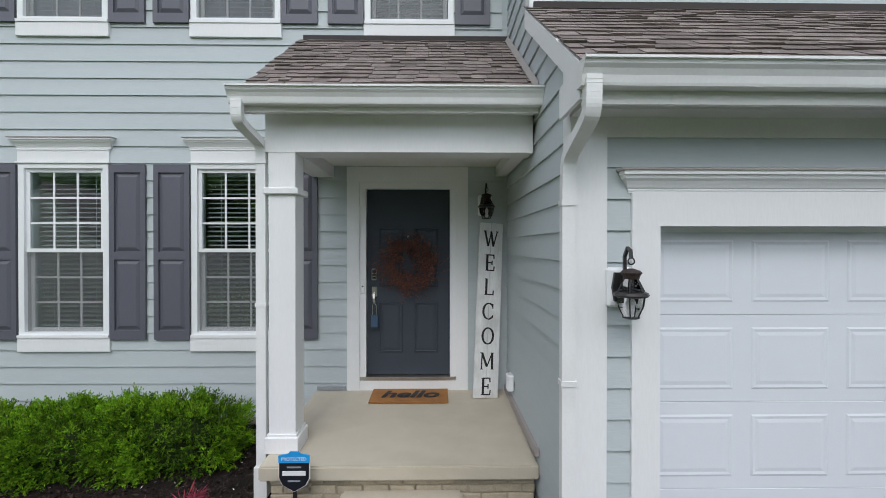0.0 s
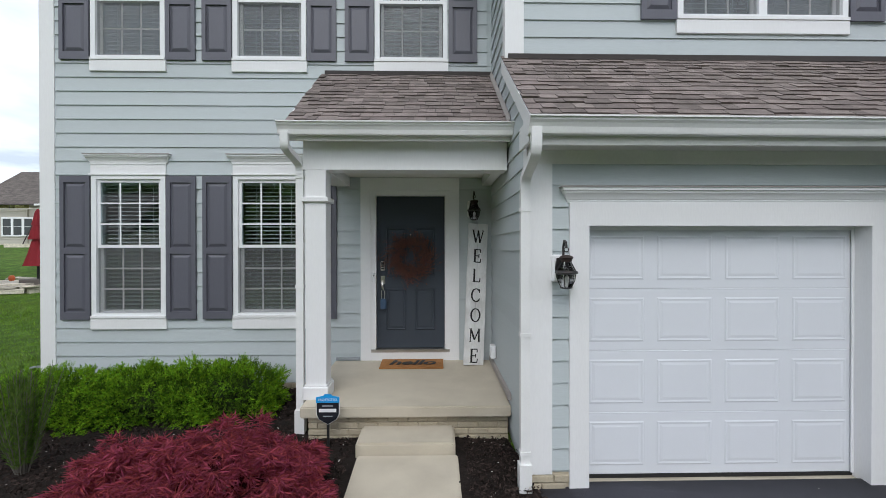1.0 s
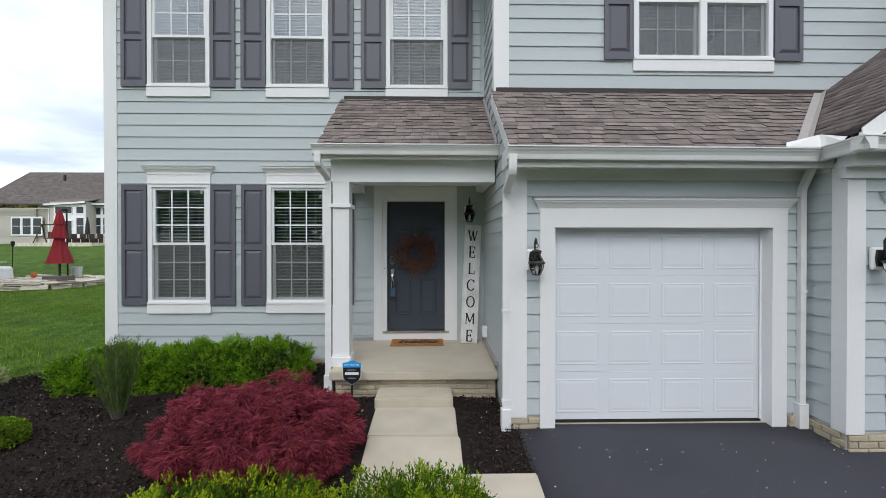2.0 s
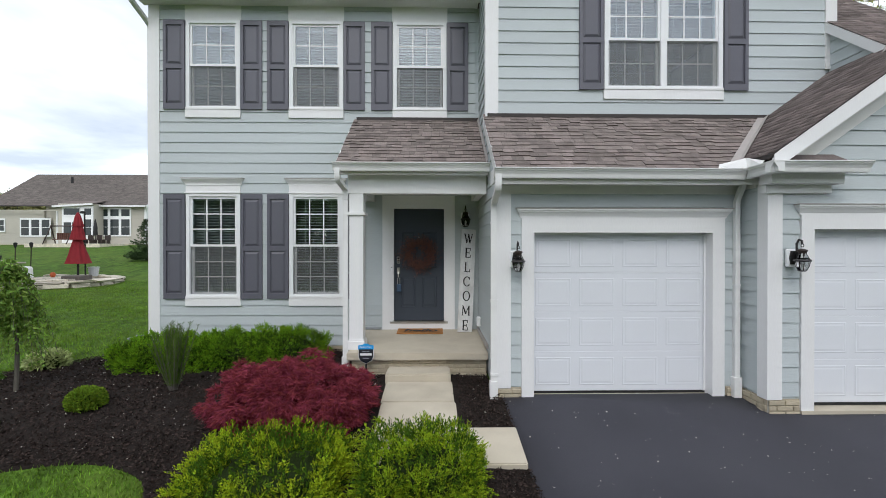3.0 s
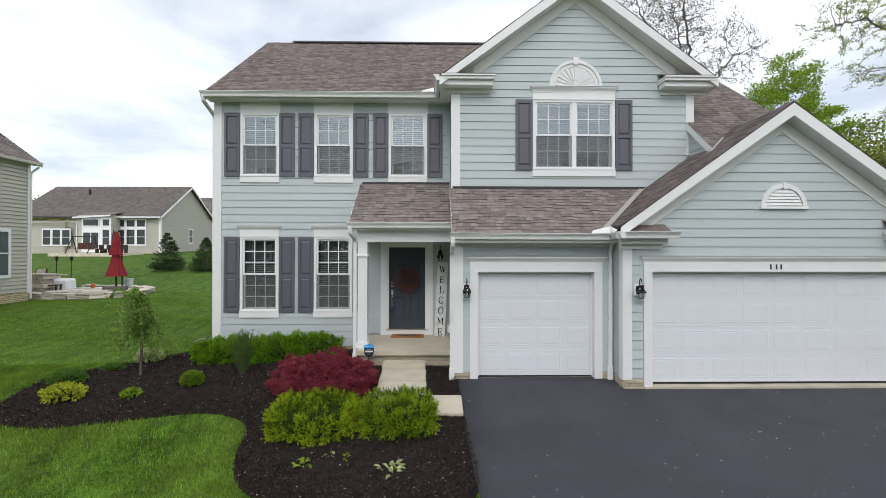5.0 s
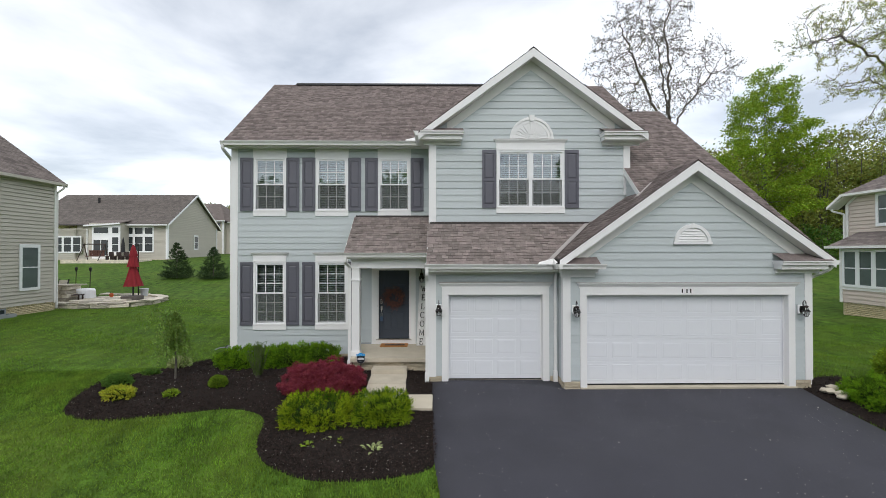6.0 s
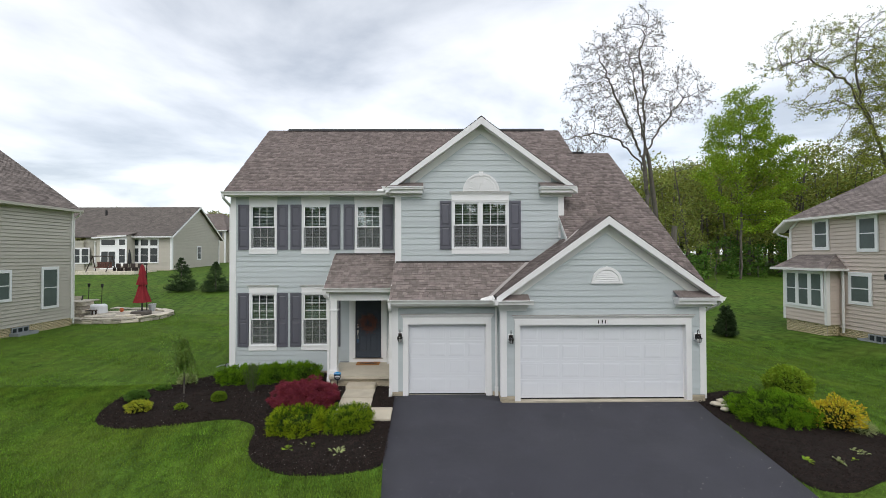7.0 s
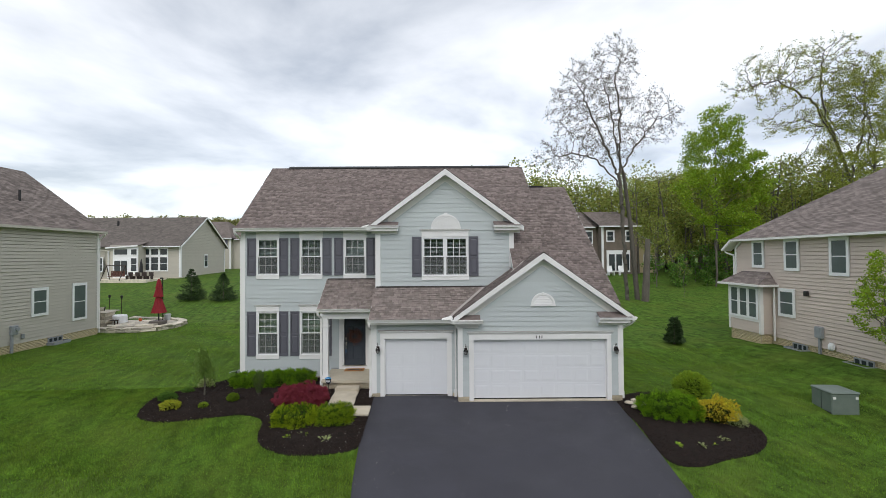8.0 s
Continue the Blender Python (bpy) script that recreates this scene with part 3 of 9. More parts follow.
BED_R = smooth_loop([(9.98, -2.75), (9.98, -4.4), (9.85, -6.4), (10.5, -6.75), (11.4, -6.45), (12.7, -5.9), (13.75, -4.9), (14.1, -3.9), (13.6, -3.1), (12.9, -2.5), (11.6, -2.0), (10.4, -2.3)], 5)
bed_r = draped("flower_bed", BED_R, 0.02, 0.2, MULCH, mound=0.03, lump=0.016)
tagged(bed_r, "rounded bed of dark mulch beside the driveway", "flower bed", kind="structure")

# ---- the grey house: walls ----
FRONT = Matrix.Identity(4)


def front(y):
    return Matrix.Translation((0, y, 0))


def west(x):
    """A wall facing -x: u runs along -y."""
    return pose(x, 0, 0, 0, 0, -90)


def east(x):
    """A wall facing +x: u runs along y."""
    return pose(x, 0, 0, 0, 0, 90)


W1, W2, W3 = -3.69, -1.85, 0.015
HW = 0.48
holes_main = [(c - HW, c + HW, 0.84, 3.02) for c in (W1, W2)] + [(c - HW, c + HW, 4.22, 6.20) for c in (W1, W2, W3)] + [(-0.65, 0.65, 0.3, 2.90)]
glass_main = [(c - 0.43, c + 0.43, 1.02, 2.83) for c in (W1, W2)] + [(c - 0.43, c + 0.43, 4.42, 5.93) for c in (W1, W2, W3)] + [(-0.51, 0.51, 0.42, 2.62)]
wall_1 = wall_slab("wall_1", front(0), (-4.80, 1.10, -0.3, 6.24), glass_main, SIDING, label="pale blue-grey lap sided front wall with windows")
siding(wall_1, front(0), lambda z: (-4.64, 1.02), 0.123, 6.235, holes_main, SIDING)
wall_2 = wall_slab("wall_2", west(-4.80), (-8.6, -0.16, -0.3, 6.3), [], SIDING, label="pale grey lap sided end wall")
siding(wall_2, west(-4.80), lambda z: (-8.6, -0.15), 0.22, 6.12, [], SIDING, joined=True)
part("gable_end", poly(bmesh.new(), [(-4.80, 0, 6.3), (-4.80, 8.6, 6.3), (-4.80, 4.3, 9.6)], (0.16, 0, 0)), SIDING, wall_2)

# bump-out with the front gable
GX, GPEAK, GS = 3.87, 8.60, 0.743
holes_b = [(2.92, 4.78, 4.20, 6.22)]
glass_b = [(2.97, 4.73, 4.36, 5.89)]


def gable_edge(z):
    lim = (8.42 - z) / GS
    return (max(1.26, GX - lim), min(6.42, GX + lim))


wall_3 = wall_slab("wall_3", front(-1.15), (1.10, 6.56, 2.6, 6.3), glass_b, SIDING, label="pale grey lap sided gable wall with twin window")
part("gable_top", poly(bmesh.new(), [(1.10, -1.15, 6.3), (6.56, -1.15, 6.3), (GX, -1.15, 8.33)], (0, 0.16, 0)), SIDING, wall_3)
siding(wall_3, front(-1.15), gable_edge, 3.79, 8.38, holes_b, SIDING)
wall_4 = wall_slab("wall_4", west(1.10), (0.16, 2.25, -0.2, 2.9), [], SIDING, label="lap sided return wall beside the porch")
bm = poly(bmesh.new(), [(1.10, -0.16, 2.9), (1.10, -2.25, 2.9), (1.10, -2.25, 3.05), (1.10, -1.15, 3.86), (1.10, -1.15, 6.3), (1.10, -0.16, 6.3)], (0.16, 0, 0))
part("upper_return", bm, SIDING, wall_4)


def return_edge(z):
    if z < 3.04:
        return (0.0, 2.25)
    return (0.0, max(1.16, 2.25 - (z - 3.0) / 0.724))


siding(wall_4, west(1.10), return_edge, 0.107, 6.235, [], SIDING, lap=0.178)
wall_5 = wall_slab("wall_5", east(6.56), (-1.15, 4.0, 3.0, 6.5), [], SIDING, label="lap sided right return of the gable")
siding(wall_5, east(6.56), lambda z: (-1.12, 1.0), 4.5, 6.2, [], SIDING, joined=True)

# single garage front
holes_g1 = [(1.41, 4.06, -0.3, 2.42)]
wall_6 = wall_slab("wall_6", front(-2.25), (1.10, 4.30, -0.2, 2.75), [(1.56, 3.91, -0.3, 2.10)], SIDING, label="lap sided garage front wall")
siding(wall_6, front(-2.25), lambda z: (1.26, 4.29), 0.107, 2.60, holes_g1, SIDING, lap=0.178)

# double garage front with its gable
HX, HPEAK, HS = 7.345, 5.27, 0.715
holes_g2 = [(4.67, 9.83, -0.3, 2.42)]


def gable2_edge(z):
    lim = (5.08 - z) / HS
    return (max(4.44, HX - lim), min(10.06, HX + lim))


wall_7 = wall_slab("wall_7", front(-2.70), (4.30, 10.21, -0.2, 2.8), [(4.83, 9.67, -0.3, 2.13)], SIDING, label="lap sided double garage front wall")
part("gable_top", poly(bmesh.new(), [(4.30, -2.70, 2.8), (10.21, -2.70, 2.8), (HX, -2.70, 4.97)], (0, 0.16, 0)), SIDING, wall_7)
siding(wall_7, front(-2.70), gable2_edge, 0.107, 5.02, holes_g2, SIDING, lap=0.178)
wall_8 = wall_slab("wall_8", west(4.30), (2.25, 2.54, -0.2, 2.9), [], SIDING, label="narrow lap sided return between garage doors")
siding(wall_8, west(4.30), lambda z: (2.27, 2.56), 0.107, 2.70, [], SIDING, lap=0.178)
wall_9 = wall_slab("wall_9", east(10.21), (-2.54, 8.6, -0.3, 2.9), [], SIDING, label="lap sided right end wall")
siding(wall_9, east(10.21), lambda z: (-2.54, 8.6), 0.2, 2.8, [], SIDING, joined=True)
part("upper_end", poly(bmesh.new(), [(9.75, -1.5, 2.9), (9.75, 8.6, 2.9), (9.75, 8.6, 5.4), (9.75, 4.0, 8.6)], (0.16, 0, 0)), SIDING, wall_9)
wall_10 = wall_slab("wall_10", pose(0, 8.6, 0, 0, 0, 180), (-10.2, 4.8, -0.3, 6.3), [], SIDING, label="plain back wall of the house")
# side triangle under the small rake, right of the gable
wall_11 = part("wall_11", poly(bmesh.new(), [(6.50, -1.15, 4.2), (6.50, -2.15, 4.2), (6.50, -2.15, 4.50), (6.50, -1.15, 5.38)], (0.1, 0, 0)), SIDING)
tagged(wall_11, "small lap sided triangle under the roof rake", "wall", kind="structure")
siding(wall_11, west(6.50), lambda z: (1.16, min(2.15, max(1.17, 1.15 + (5.36 - z) / 0.884))), 4.2, 5.34, [], SIDING, joined=True)

# floors inside, so that the windows look into closed rooms
room_bm = box(-4.6, 6.4, 0.3, 8.4, 3.25, 3.4)
bx(room_bm, -4.6, 6.4, 0.3, 8.4, 0.1, 0.2), bx(room_bm, -4.6, 10.0, 3.2, 3.35, 0.0, 6.6), bx(room_bm, -4.6, 6.4, 0.3, 8.4, 6.45, 6.55)
tagged(part("floor", room_bm, ROOM), "indoor floors and partition of the house", "floor", kind="structure")

# ---- trim boards ----
def trim(name, bm, label, mat=None):
    return tagged(part(name, bm, mat or TRIM), label, "trim", kind="structure")


T = 0.032
trim("trim_1", bx(box(-4.80 - T, -4.64, -T, 0.0, -0.05, 6.23), -4.80 - T, -4.80, 0, 0.12, -0.05, 6.23), "white corner board on the house corner")
trim("trim_2", bx(box(1.10 - T, 1.27, -1.15 - T, -1.15, 3.86, 6.17), 1.10 - T, 1.10, -1.15, -1.03, 3.97, 6.17), "white corner board of the gable wall")
trim("trim_3", box(6.41, 6.56 + T, -1.15 - T, -1.15, 4.7, 6.17), "white corner board of the gable wall")
trim("trim_4", bx(box(1.10 - T, 1.27, -2.25 - T, -2.25, 0.08, 2.59), 1.10 - T, 1.10, -2.25, -2.12, 0.16, 3.02), "white corner board of the single garage")
trim("trim_5", bx(box(4.30 - T, 4.45, -2.70 - T, -2.70, 0.07, 2.72), 4.30 - T, 4.30, -2.70, -2.57, 0.07, 2.72), "white corner board between the garages")
trim("trim_6", bx(box(10.06, 10.21 + T, -2.70 - T, -2.70, 0.1, 2.72), 10.21, 10.21 + T, -2.7, -2.57, 0.1, 2.72), "white corner board of the double garage")
trim("trim_7", bx(box(1.10 - T, 4.26, -2.25 - 0.024, -2.25, 2.59, 2.76), 1.10 - T, 4.26, -2.42, -2.25, 2.70, 2.77), "white frieze board over the garage", SOFFIT)
# frieze of the main eave, in pieces over the windows
bm = bmesh.new()
for c in (W1, W2, W3):
    bx(bm, c - 0.50, c + 0.50, -0.028, 0.0, 5.965, 6.234)
trim("trim_8", bm, "white head boards under the main eave")
trim("trim_9", box(4.30 - T, 4.30, -2.54, -2.28, 2.64, 2.76), "white frieze on the garage return", SOFFIT)


def rake_trim(name, x0, peak_x, z0, peak_z, y_wall, label):
    """Frieze boards that follow a gable on its wall."""
    bm = bmesh.new()
    for s in (-1, 1):
        a = Vector((peak_x + s * x0, y_wall - 0.03, z0))
        b = Vector((peak_x, y_wall - 0.03, peak_z))
        poly(bm, [a, b, b - Vector((0, 0, 0.26)), a - Vector((s * 0.0, 0, 0.26))], (0, 0.029, 0))
    return trim(name, bm, label, SOFFIT)


rake_trim("trim_10", 2.30, GX, 8.42 - 0.03 - 2.30 * GS, 8.39, -1.15, "white rake frieze boards of the upper gable")
rake_trim("trim_11", 2.85, HX, 5.08 - 0.03 - 2.85 * HS, 5.05, -2.70, "white rake frieze boards of the garage gable")

# ---- roofs ----
MS = 0.757


def mz(y):
    """Main roof height over y."""
    return 6.602 + MS * y


def sz(y):
    """The steeper strip of roof right of the gable."""
    return 6.476 + 0.884 * y


def slope_slab(bm, pts, thick=0.06):
    return poly(bm, pts, (0, 0, -thick))


n_main = math.hypot(1, MS)
roof_1 = part("roof_1", slope_slab(bmesh.new(), [(-4.94, -0.32, mz(-0.32)), (6.7, -0.32, mz(-0.32)), (6.7, 1.0, mz(1.0)), (7.95, 1.0, mz(1.0)), (7.95, 4.3, mz(4.3)), (-5.18, 4.3, mz(4.3))]), ROOFBASE)
part("back_slope", slope_slab(bmesh.new(), [(-5.18, 4.3, mz(4.3)), (7.95, 4.3, mz(4.3)), (7.95, 9.0, mz(-0.4)), (-4.94, 9.0, mz(-0.4))]), ROOFBASE, roof_1)
part("side_slope", slope_slab(bmesh.new(), [(6.44, -2.2, sz(-2.2)), (7.95, -2.2, sz(-2.2)), (7.95, 1.0, sz(1.0)), (6.44, 1.0, sz(1.0))]), ROOFBASE, roof_1)
tagged(roof_1, "long main roof of weathered brown-grey shingles", "roof", kind="structure")
M1 = slope_matrix((0, -0.34, mz(-0.34)), (1, 0, 0), (0, 1, MS))
shingles(roof_1, M1, lambda v: (-4.96 - 0.24 * v / 5.82, 6.7 if v < 1.34 * n_main else 7.97), 4.64 * n_main)
M1b = slope_matrix((0, -2.25, sz(-2.25)), (1, 0, 0), (0, 1, 0.884))
shingles(roof_1, M1b, lambda v: (6.42, 7.97), 3.25 * math.hypot(1, 0.884))
bm = bmesh.new()
for s in (-1, 1):
    poly(bm, [(-4.3, 4.3, mz(4.3) + 0.055), (7.3, 4.3, mz(4.3) + 0.055), (7.3, 4.3 + s * 0.16, mz(4.3) - 0.06), (-4.3, 4.3 + s * 0.16, mz(4.3) - 0.06)], (0, 0, 0.02))
part("ridge_vent", bm, INK, roof_1)
bm = bmesh.new()
poly(bm, [(-4.95, -0.32, mz(-0.32) - 0.02), (-5.19, 4.3, mz(4.3) - 0.02), (-5.19, 4.3, mz(4.3) - 0.22), (-4.95, -0.32, mz(-0.32) - 0.2)], (0.03, 0, 0))
poly(bm, [(6.415, -2.2, sz(-2.2) - 0.01), (6.415, -1.14, sz(-1.14) - 0.01), (6.415, -1.14, sz(-1.14) - 0.17), (6.415, -2.2, sz(-2.2) - 0.17)], (0.028, 0, 0))
part("rake_board", bm, TRIM, roof_1)

RS, R0 = 0.78, 5.64
roof_2 = part("roof_2", slope_slab(bmesh.new(), [(7.9, -0.95, R0 + RS * -0.95), (10.1, -2.96, R0 + RS * -2.96), (10.1, 3.95, R0 + RS * 3.95), (7.9, 3.95, R0 + RS * 3.95)]), ROOFBASE)
tagged(roof_2, "lower right roof slope of weathered brown shingles", "roof", kind="structure")
shingles(roof_2, slope_matrix((0, -2.87, R0 + RS * -2.87), (1, 0, 0), (0, 1, RS)), lambda v: (max(7.9, 6.85 - 1.091 * (-2.87 + v / math.hypot(1, RS))), 10.12), 6.8 * math.hypot(1, RS))
part("back_slope", slope_slab(bmesh.new(), [(7.9, 3.95, R0 + RS * 3.95), (10.1, 3.95, R0 + RS * 3.95), (10.1, 9.0, R0 + RS * -1.1), (7.9, 9.0, R0 + RS * -1.1)]), ROOFBASE, roof_2)
part("ridge_vent", box(8.05, 9.0, 3.85, 4.05, R0 + RS * 3.95 - 0.02, R0 + RS * 3.95 + 0.05), INK, roof_2)
part("rake_board", poly(bmesh.new(), [(10.1, -2.7, R0 + RS * -2.7 - 0.02), (10.1, 3.95, R0 + RS * 3.95 - 0.02), (10.1, 3.95, R0 + RS * 3.95 - 0.2), (10.1, -2.7, R0 + RS * -2.7 - 0.2)], (0.03, 0, 0)), TRIM, roof_2)


def gable_roof(name, cx, peak, slope, y0, y1, half, label, wall_y, near=False):
    """A front gable roof: two slopes, rake boards, soffits, ridge."""
    n = math.hypot(1, slope)
    ob = part(name, bmesh.new(), ROOFBASE)
    tagged(ob, label, "roof", kind="structure")
    bm = bmesh.new()
    for s in (-1, 1):
        pts = [(cx + s * half, y0, peak - slope * half), (cx, y0, peak), (cx, y1, peak), (cx + s * half, y1, peak - slope * half)]
        slope_slab(bm, pts, 0.05)
    me = bpy.data.meshes.new(name)
    bm.to_mesh(me)
    bm.free()
    me.materials.append(ROOFBASE)
    ob.data = me
    ml = slope_matrix((cx - half, y1, peak - slope * half), (0, -1, 0), (1, 0, slope))
    shingles(ob, ml, lambda v: (0, y1 - y0 + 0.02), half * n, near=near)
    mr = slope_matrix((cx + half, y0, peak - slope * half), (0, 1, 0), (-1, 0, slope))
    shingles(ob, mr, lambda v: (-0.02, y1 - y0), half * n)
    for s in (-1, 1):
        a, b = Vector((cx + s * half, y0 - 0.012, peak - slope * half - 0.015)), Vector((cx, y0 - 0.012, peak - 0.015))
        part("rake_board", poly(bmesh.new(), [a, b, b - Vector((0, 0, 0.23)), a - Vector((0, 0, 0.18))], (0, 0.035, 0)), TRIM, ob)
        c, d = a - Vector((0, -0.03, 0.172)), b - Vector((0, -0.03, 0.205))
        part("rake_soffit", poly(bmesh.new(), [c, d, d + Vector((0, wall_y - y0 + 0.0, 0)), c + Vector((0, wall_y - y0, 0))], (0, 0, 0.02)), SOFFIT, ob)
    bm = bmesh.new()
    for i in range(int((y1 - y0) / 0.15)):
        y = y0 + i * 0.15 - 0.01
        for s in (-1, 1):
            poly(bm, [(cx, y, peak + 0.022), (cx, y + 0.165, peak + 0.012), (cx + s * 0.13, y + 0.165, peak + 0.012 - slope * 0.13), (cx + s * 0.13, y, peak + 0.022 - slope * 0.13)], (0, 0, 0.006))
    part("ridge_caps", bm, SHINGLE_F, ob)
    return ob


roof_3 = gable_roof("roof_3", GX, GPEAK, GS, -1.50, 2.9, 3.07, "front gable roof over the twin window", -1.15)
roof_4 = gable_roof("roof_4", HX, HPEAK, HS, -3.00, 0.2, 3.22, "front gable roof over the double garage", -2.70, near=True)


def eave_return(name, x0, x1, y0, y1, z, label):
    """The boxed cornice return at the foot of a gable: small shingled cap, boxed soffit, gutter-like moulding."""
    bm = box(x0 + 0.03, x1 - 0.03, y0 + 0.05, y1, z - 0.20, z - 0.09)
    bx(bm, x0, x1, y0 - 0.02, y1, z - 0.09, z - 0.03), bx(bm, x0 - 0.01, x1 + 0.01, y0 - 0.05, y1, z - 0.03, z)
    bx(bm, x0 + 0.06, x1 - 0.06, y1 - 0.06, y1, z - 0.30, z - 0.2)
    ob = trim(name, bm, label)
    cap = poly(bmesh.new(), [(x0, y0 - 0.05, z + 0.004), (x1, y0 - 0.05, z + 0.004), (x1, y1, z + 0.17), (x0, y1, z + 0.17)], (0, 0, 0.012))
    part("cap", cap, SHINGLE_F, ob)
    return ob


eave_return("trim_12", 0.86, 2.00, -1.50, -1.152, 6.36, "white boxed cornice return with a shingled cap")
eave_return("trim_13", 5.76, 6.90, -1.50, -1.152, 6.36, "white boxed cornice return with a shingled cap")
eave_return("trim_14", 4.16, 5.08, -2.94, -2.702, 2.845, "white boxed cornice return with a shingled cap")
eave_return("trim_15", 9.30, 10.46, -3.00, -2.702, 2.93, "white boxed cornice return with a shingled cap")

G1S = 0.745


def g1z(y):
    return 2.85 + G1S * (y + 2.60)


roof_5 = part("roof_5", slope_slab(bmesh.new(), [(1.06, -2.60, g1z(-2.60)), (5.9, -2.60, g1z(-2.60)), (5.9, -1.12, g1z(-1.12)), (1.06, -1.12, g1z(-1.12))], 0.05), ROOFBASE)
tagged(roof_5, "shed roof of brown-grey shingles over the single garage", "roof", kind="structure")
part("rake_board", poly(bmesh.new(), [(1.035, -2.58, g1z(-2.58) - 0.01), (1.035, -1.15, g1z(-1.15) - 0.01), (1.035, -1.15, g1z(-1.15) - 0.16), (1.035, -2.58, g1z(-2.58) - 0.16)], (0.028, 0, 0)), TRIM, roof_5)
part("flashing", box(1.1, 5.5, -1.20, -1.15 - 0.022, g1z(-1.15) - 0.02, g1z(-1.15) + 0.035), ROOFBASE, roof_5)


def valley_x(y):
    return HX - (HPEAK - g1z(y)) / HS


bm = bmesh.new()
ya, yb = -2.62, -1.17
for s, w in ((-1, 0.10), (1, 0.07)):
    pa, pb = Vector((valley_x(ya), ya, g1z(ya) + 0.018)), Vector((valley_x(yb), yb, g1z(yb) + 0.018))
    off = Vector((-w, 0, 0.0)) if s < 0 else Vector((w, 0, w * HS))
    poly(bm, [pa, pb, pb + off, pa + off], (0, 0, 0.012))
part("valley_flashing", bm, FLASH, roof_5)
bm = bmesh.new()
yc, yd = -2.22, -1.75
for s, w in ((-1, 0.08), (1, 0.06)):
    pa = Vector((HX - (HPEAK - sz(yc)) / HS, yc, sz(yc) + 0.02))
    pb = Vector((HX - (HPEAK - sz(yd)) / HS, yd, sz(yd) + 0.02))
    off = Vector((w, 0, 0.0)) if s > 0 else Vector((-w, 0, -w * HS))
    poly(bm, [pa, pb, pb + off, pa + off], (0, 0, 0.012))
part("valley_flashing", bm, FLASH, roof_1)


def pz(y):
    return 3.115 + 0.733 * (y + 1.50)


roof_6 = part("roof_6", slope_slab(bmesh.new(), [(-1.16, -1.50, pz(-1.5)), (1.09, -1.50, pz(-1.5)), (1.09, 0.0, pz(0)), (-1.16, 0.0, pz(0))], 0.05), ROOFBASE)
tagged(roof_6, "small porch roof of brown-grey shingles", "roof", kind="structure")
part("rake_board", poly(bmesh.new(), [(-1.18, -1.48, pz(-1.48) - 0.01), (-1.18, -0.02, pz(-0.02) - 0.01), (-1.18, -0.02, pz(-0.02) - 0.16), (-1.18, -1.48, pz(-1.48) - 0.14)], (0.028, 0, 0)), TRIM, roof_6)
part("side_wall", poly(bmesh.new(), [(-1.0, -1.30, 2.9), (-1.0, -0.025, 2.9), (-1.0, -0.025, pz(-0.02) - 0.08), (-1.0, -1.30, pz(-1.3) - 0.08)], (0.05, 0, 0)), TRIM, roof_6)
part("flashing", box(-1.12, 1.08, -0.06, -0.022, pz(0) - 0.03, pz(0) + 0.025), ROOFBASE, roof_6)
part("step_flashing", poly(bmesh.new(), [(1.05, -1.48, pz(-1.48) + 0.012), (1.05, -0.03, pz(-0.03) + 0.012), (1.077, -0.03, pz(-0.03) + 0.07), (1.077, -1.48, pz(-1.48) + 0.07)], (0, 0, 0.006)), FLASH, roof_6)

# eaves: soffits, fascias, gutters
tagged(part("soffit_1", bx(box(-4.92, 1.06, -0.30, -0.001, 6.235, 6.255), -4.94, 0.86, -0.325, -0.30, 6.225, 6.37), SOFFIT), "white main eave soffit", "soffit", kind="structure")
tagged(part("soffit_2", bx(box(1.03, 4.28, -2.58, -2.251, 2.76, 2.78), 1.03, 4.28, -2.585, -2.555, 2.67, 2.84), SOFFIT), "white garage eave soffit and fascia", "soffit", kind="structure")
tagged(part("soffit_3", bx(box(-1.12, 1.07, -1.465, -1.321, 3.0, 3.02), -1.12, 1.07, -1.495, -1.465, 2.965, 3.115), SOFFIT), "white porch eave soffit and fascia", "soffit", kind="structure")
gutter("gutter", (-4.97, -0.326, 6.37), (0.80, -0.326, 6.37), "white metal gutter along the main eave")
gutter("gutter", (1.0, -2.586, 2.855), (4.05, -2.586, 2.845), "white metal gutter over the single garage")
gutter("gutter", (4.15, -2.60, 2.855), (4.15, -3.12, 2.865), "short white gutter return between the garages", outward=(-1, 0, 0))
gutter("gutter", (4.03, -3.0, 2.865), (5.16, -3.0, 2.865), "short white gutter along the foot of the garage gable")
gutter("gutter", (-1.185, -1.496, 3.125), (1.09, -1.496, 3.125), "white metal gutter on the porch roof")
gutter("gutter", (10.565, -3.0, 2.94), (10.565, 3.0, 2.94), "white gutter along the garage side", outward=(1, 0, 0), size=0.1)
gutter("gutter", (0.80, -0.34, 6.36), (0.80, -1.5, 6.36), "short white gutter return at the gable", outward=(-1, 0, 0))
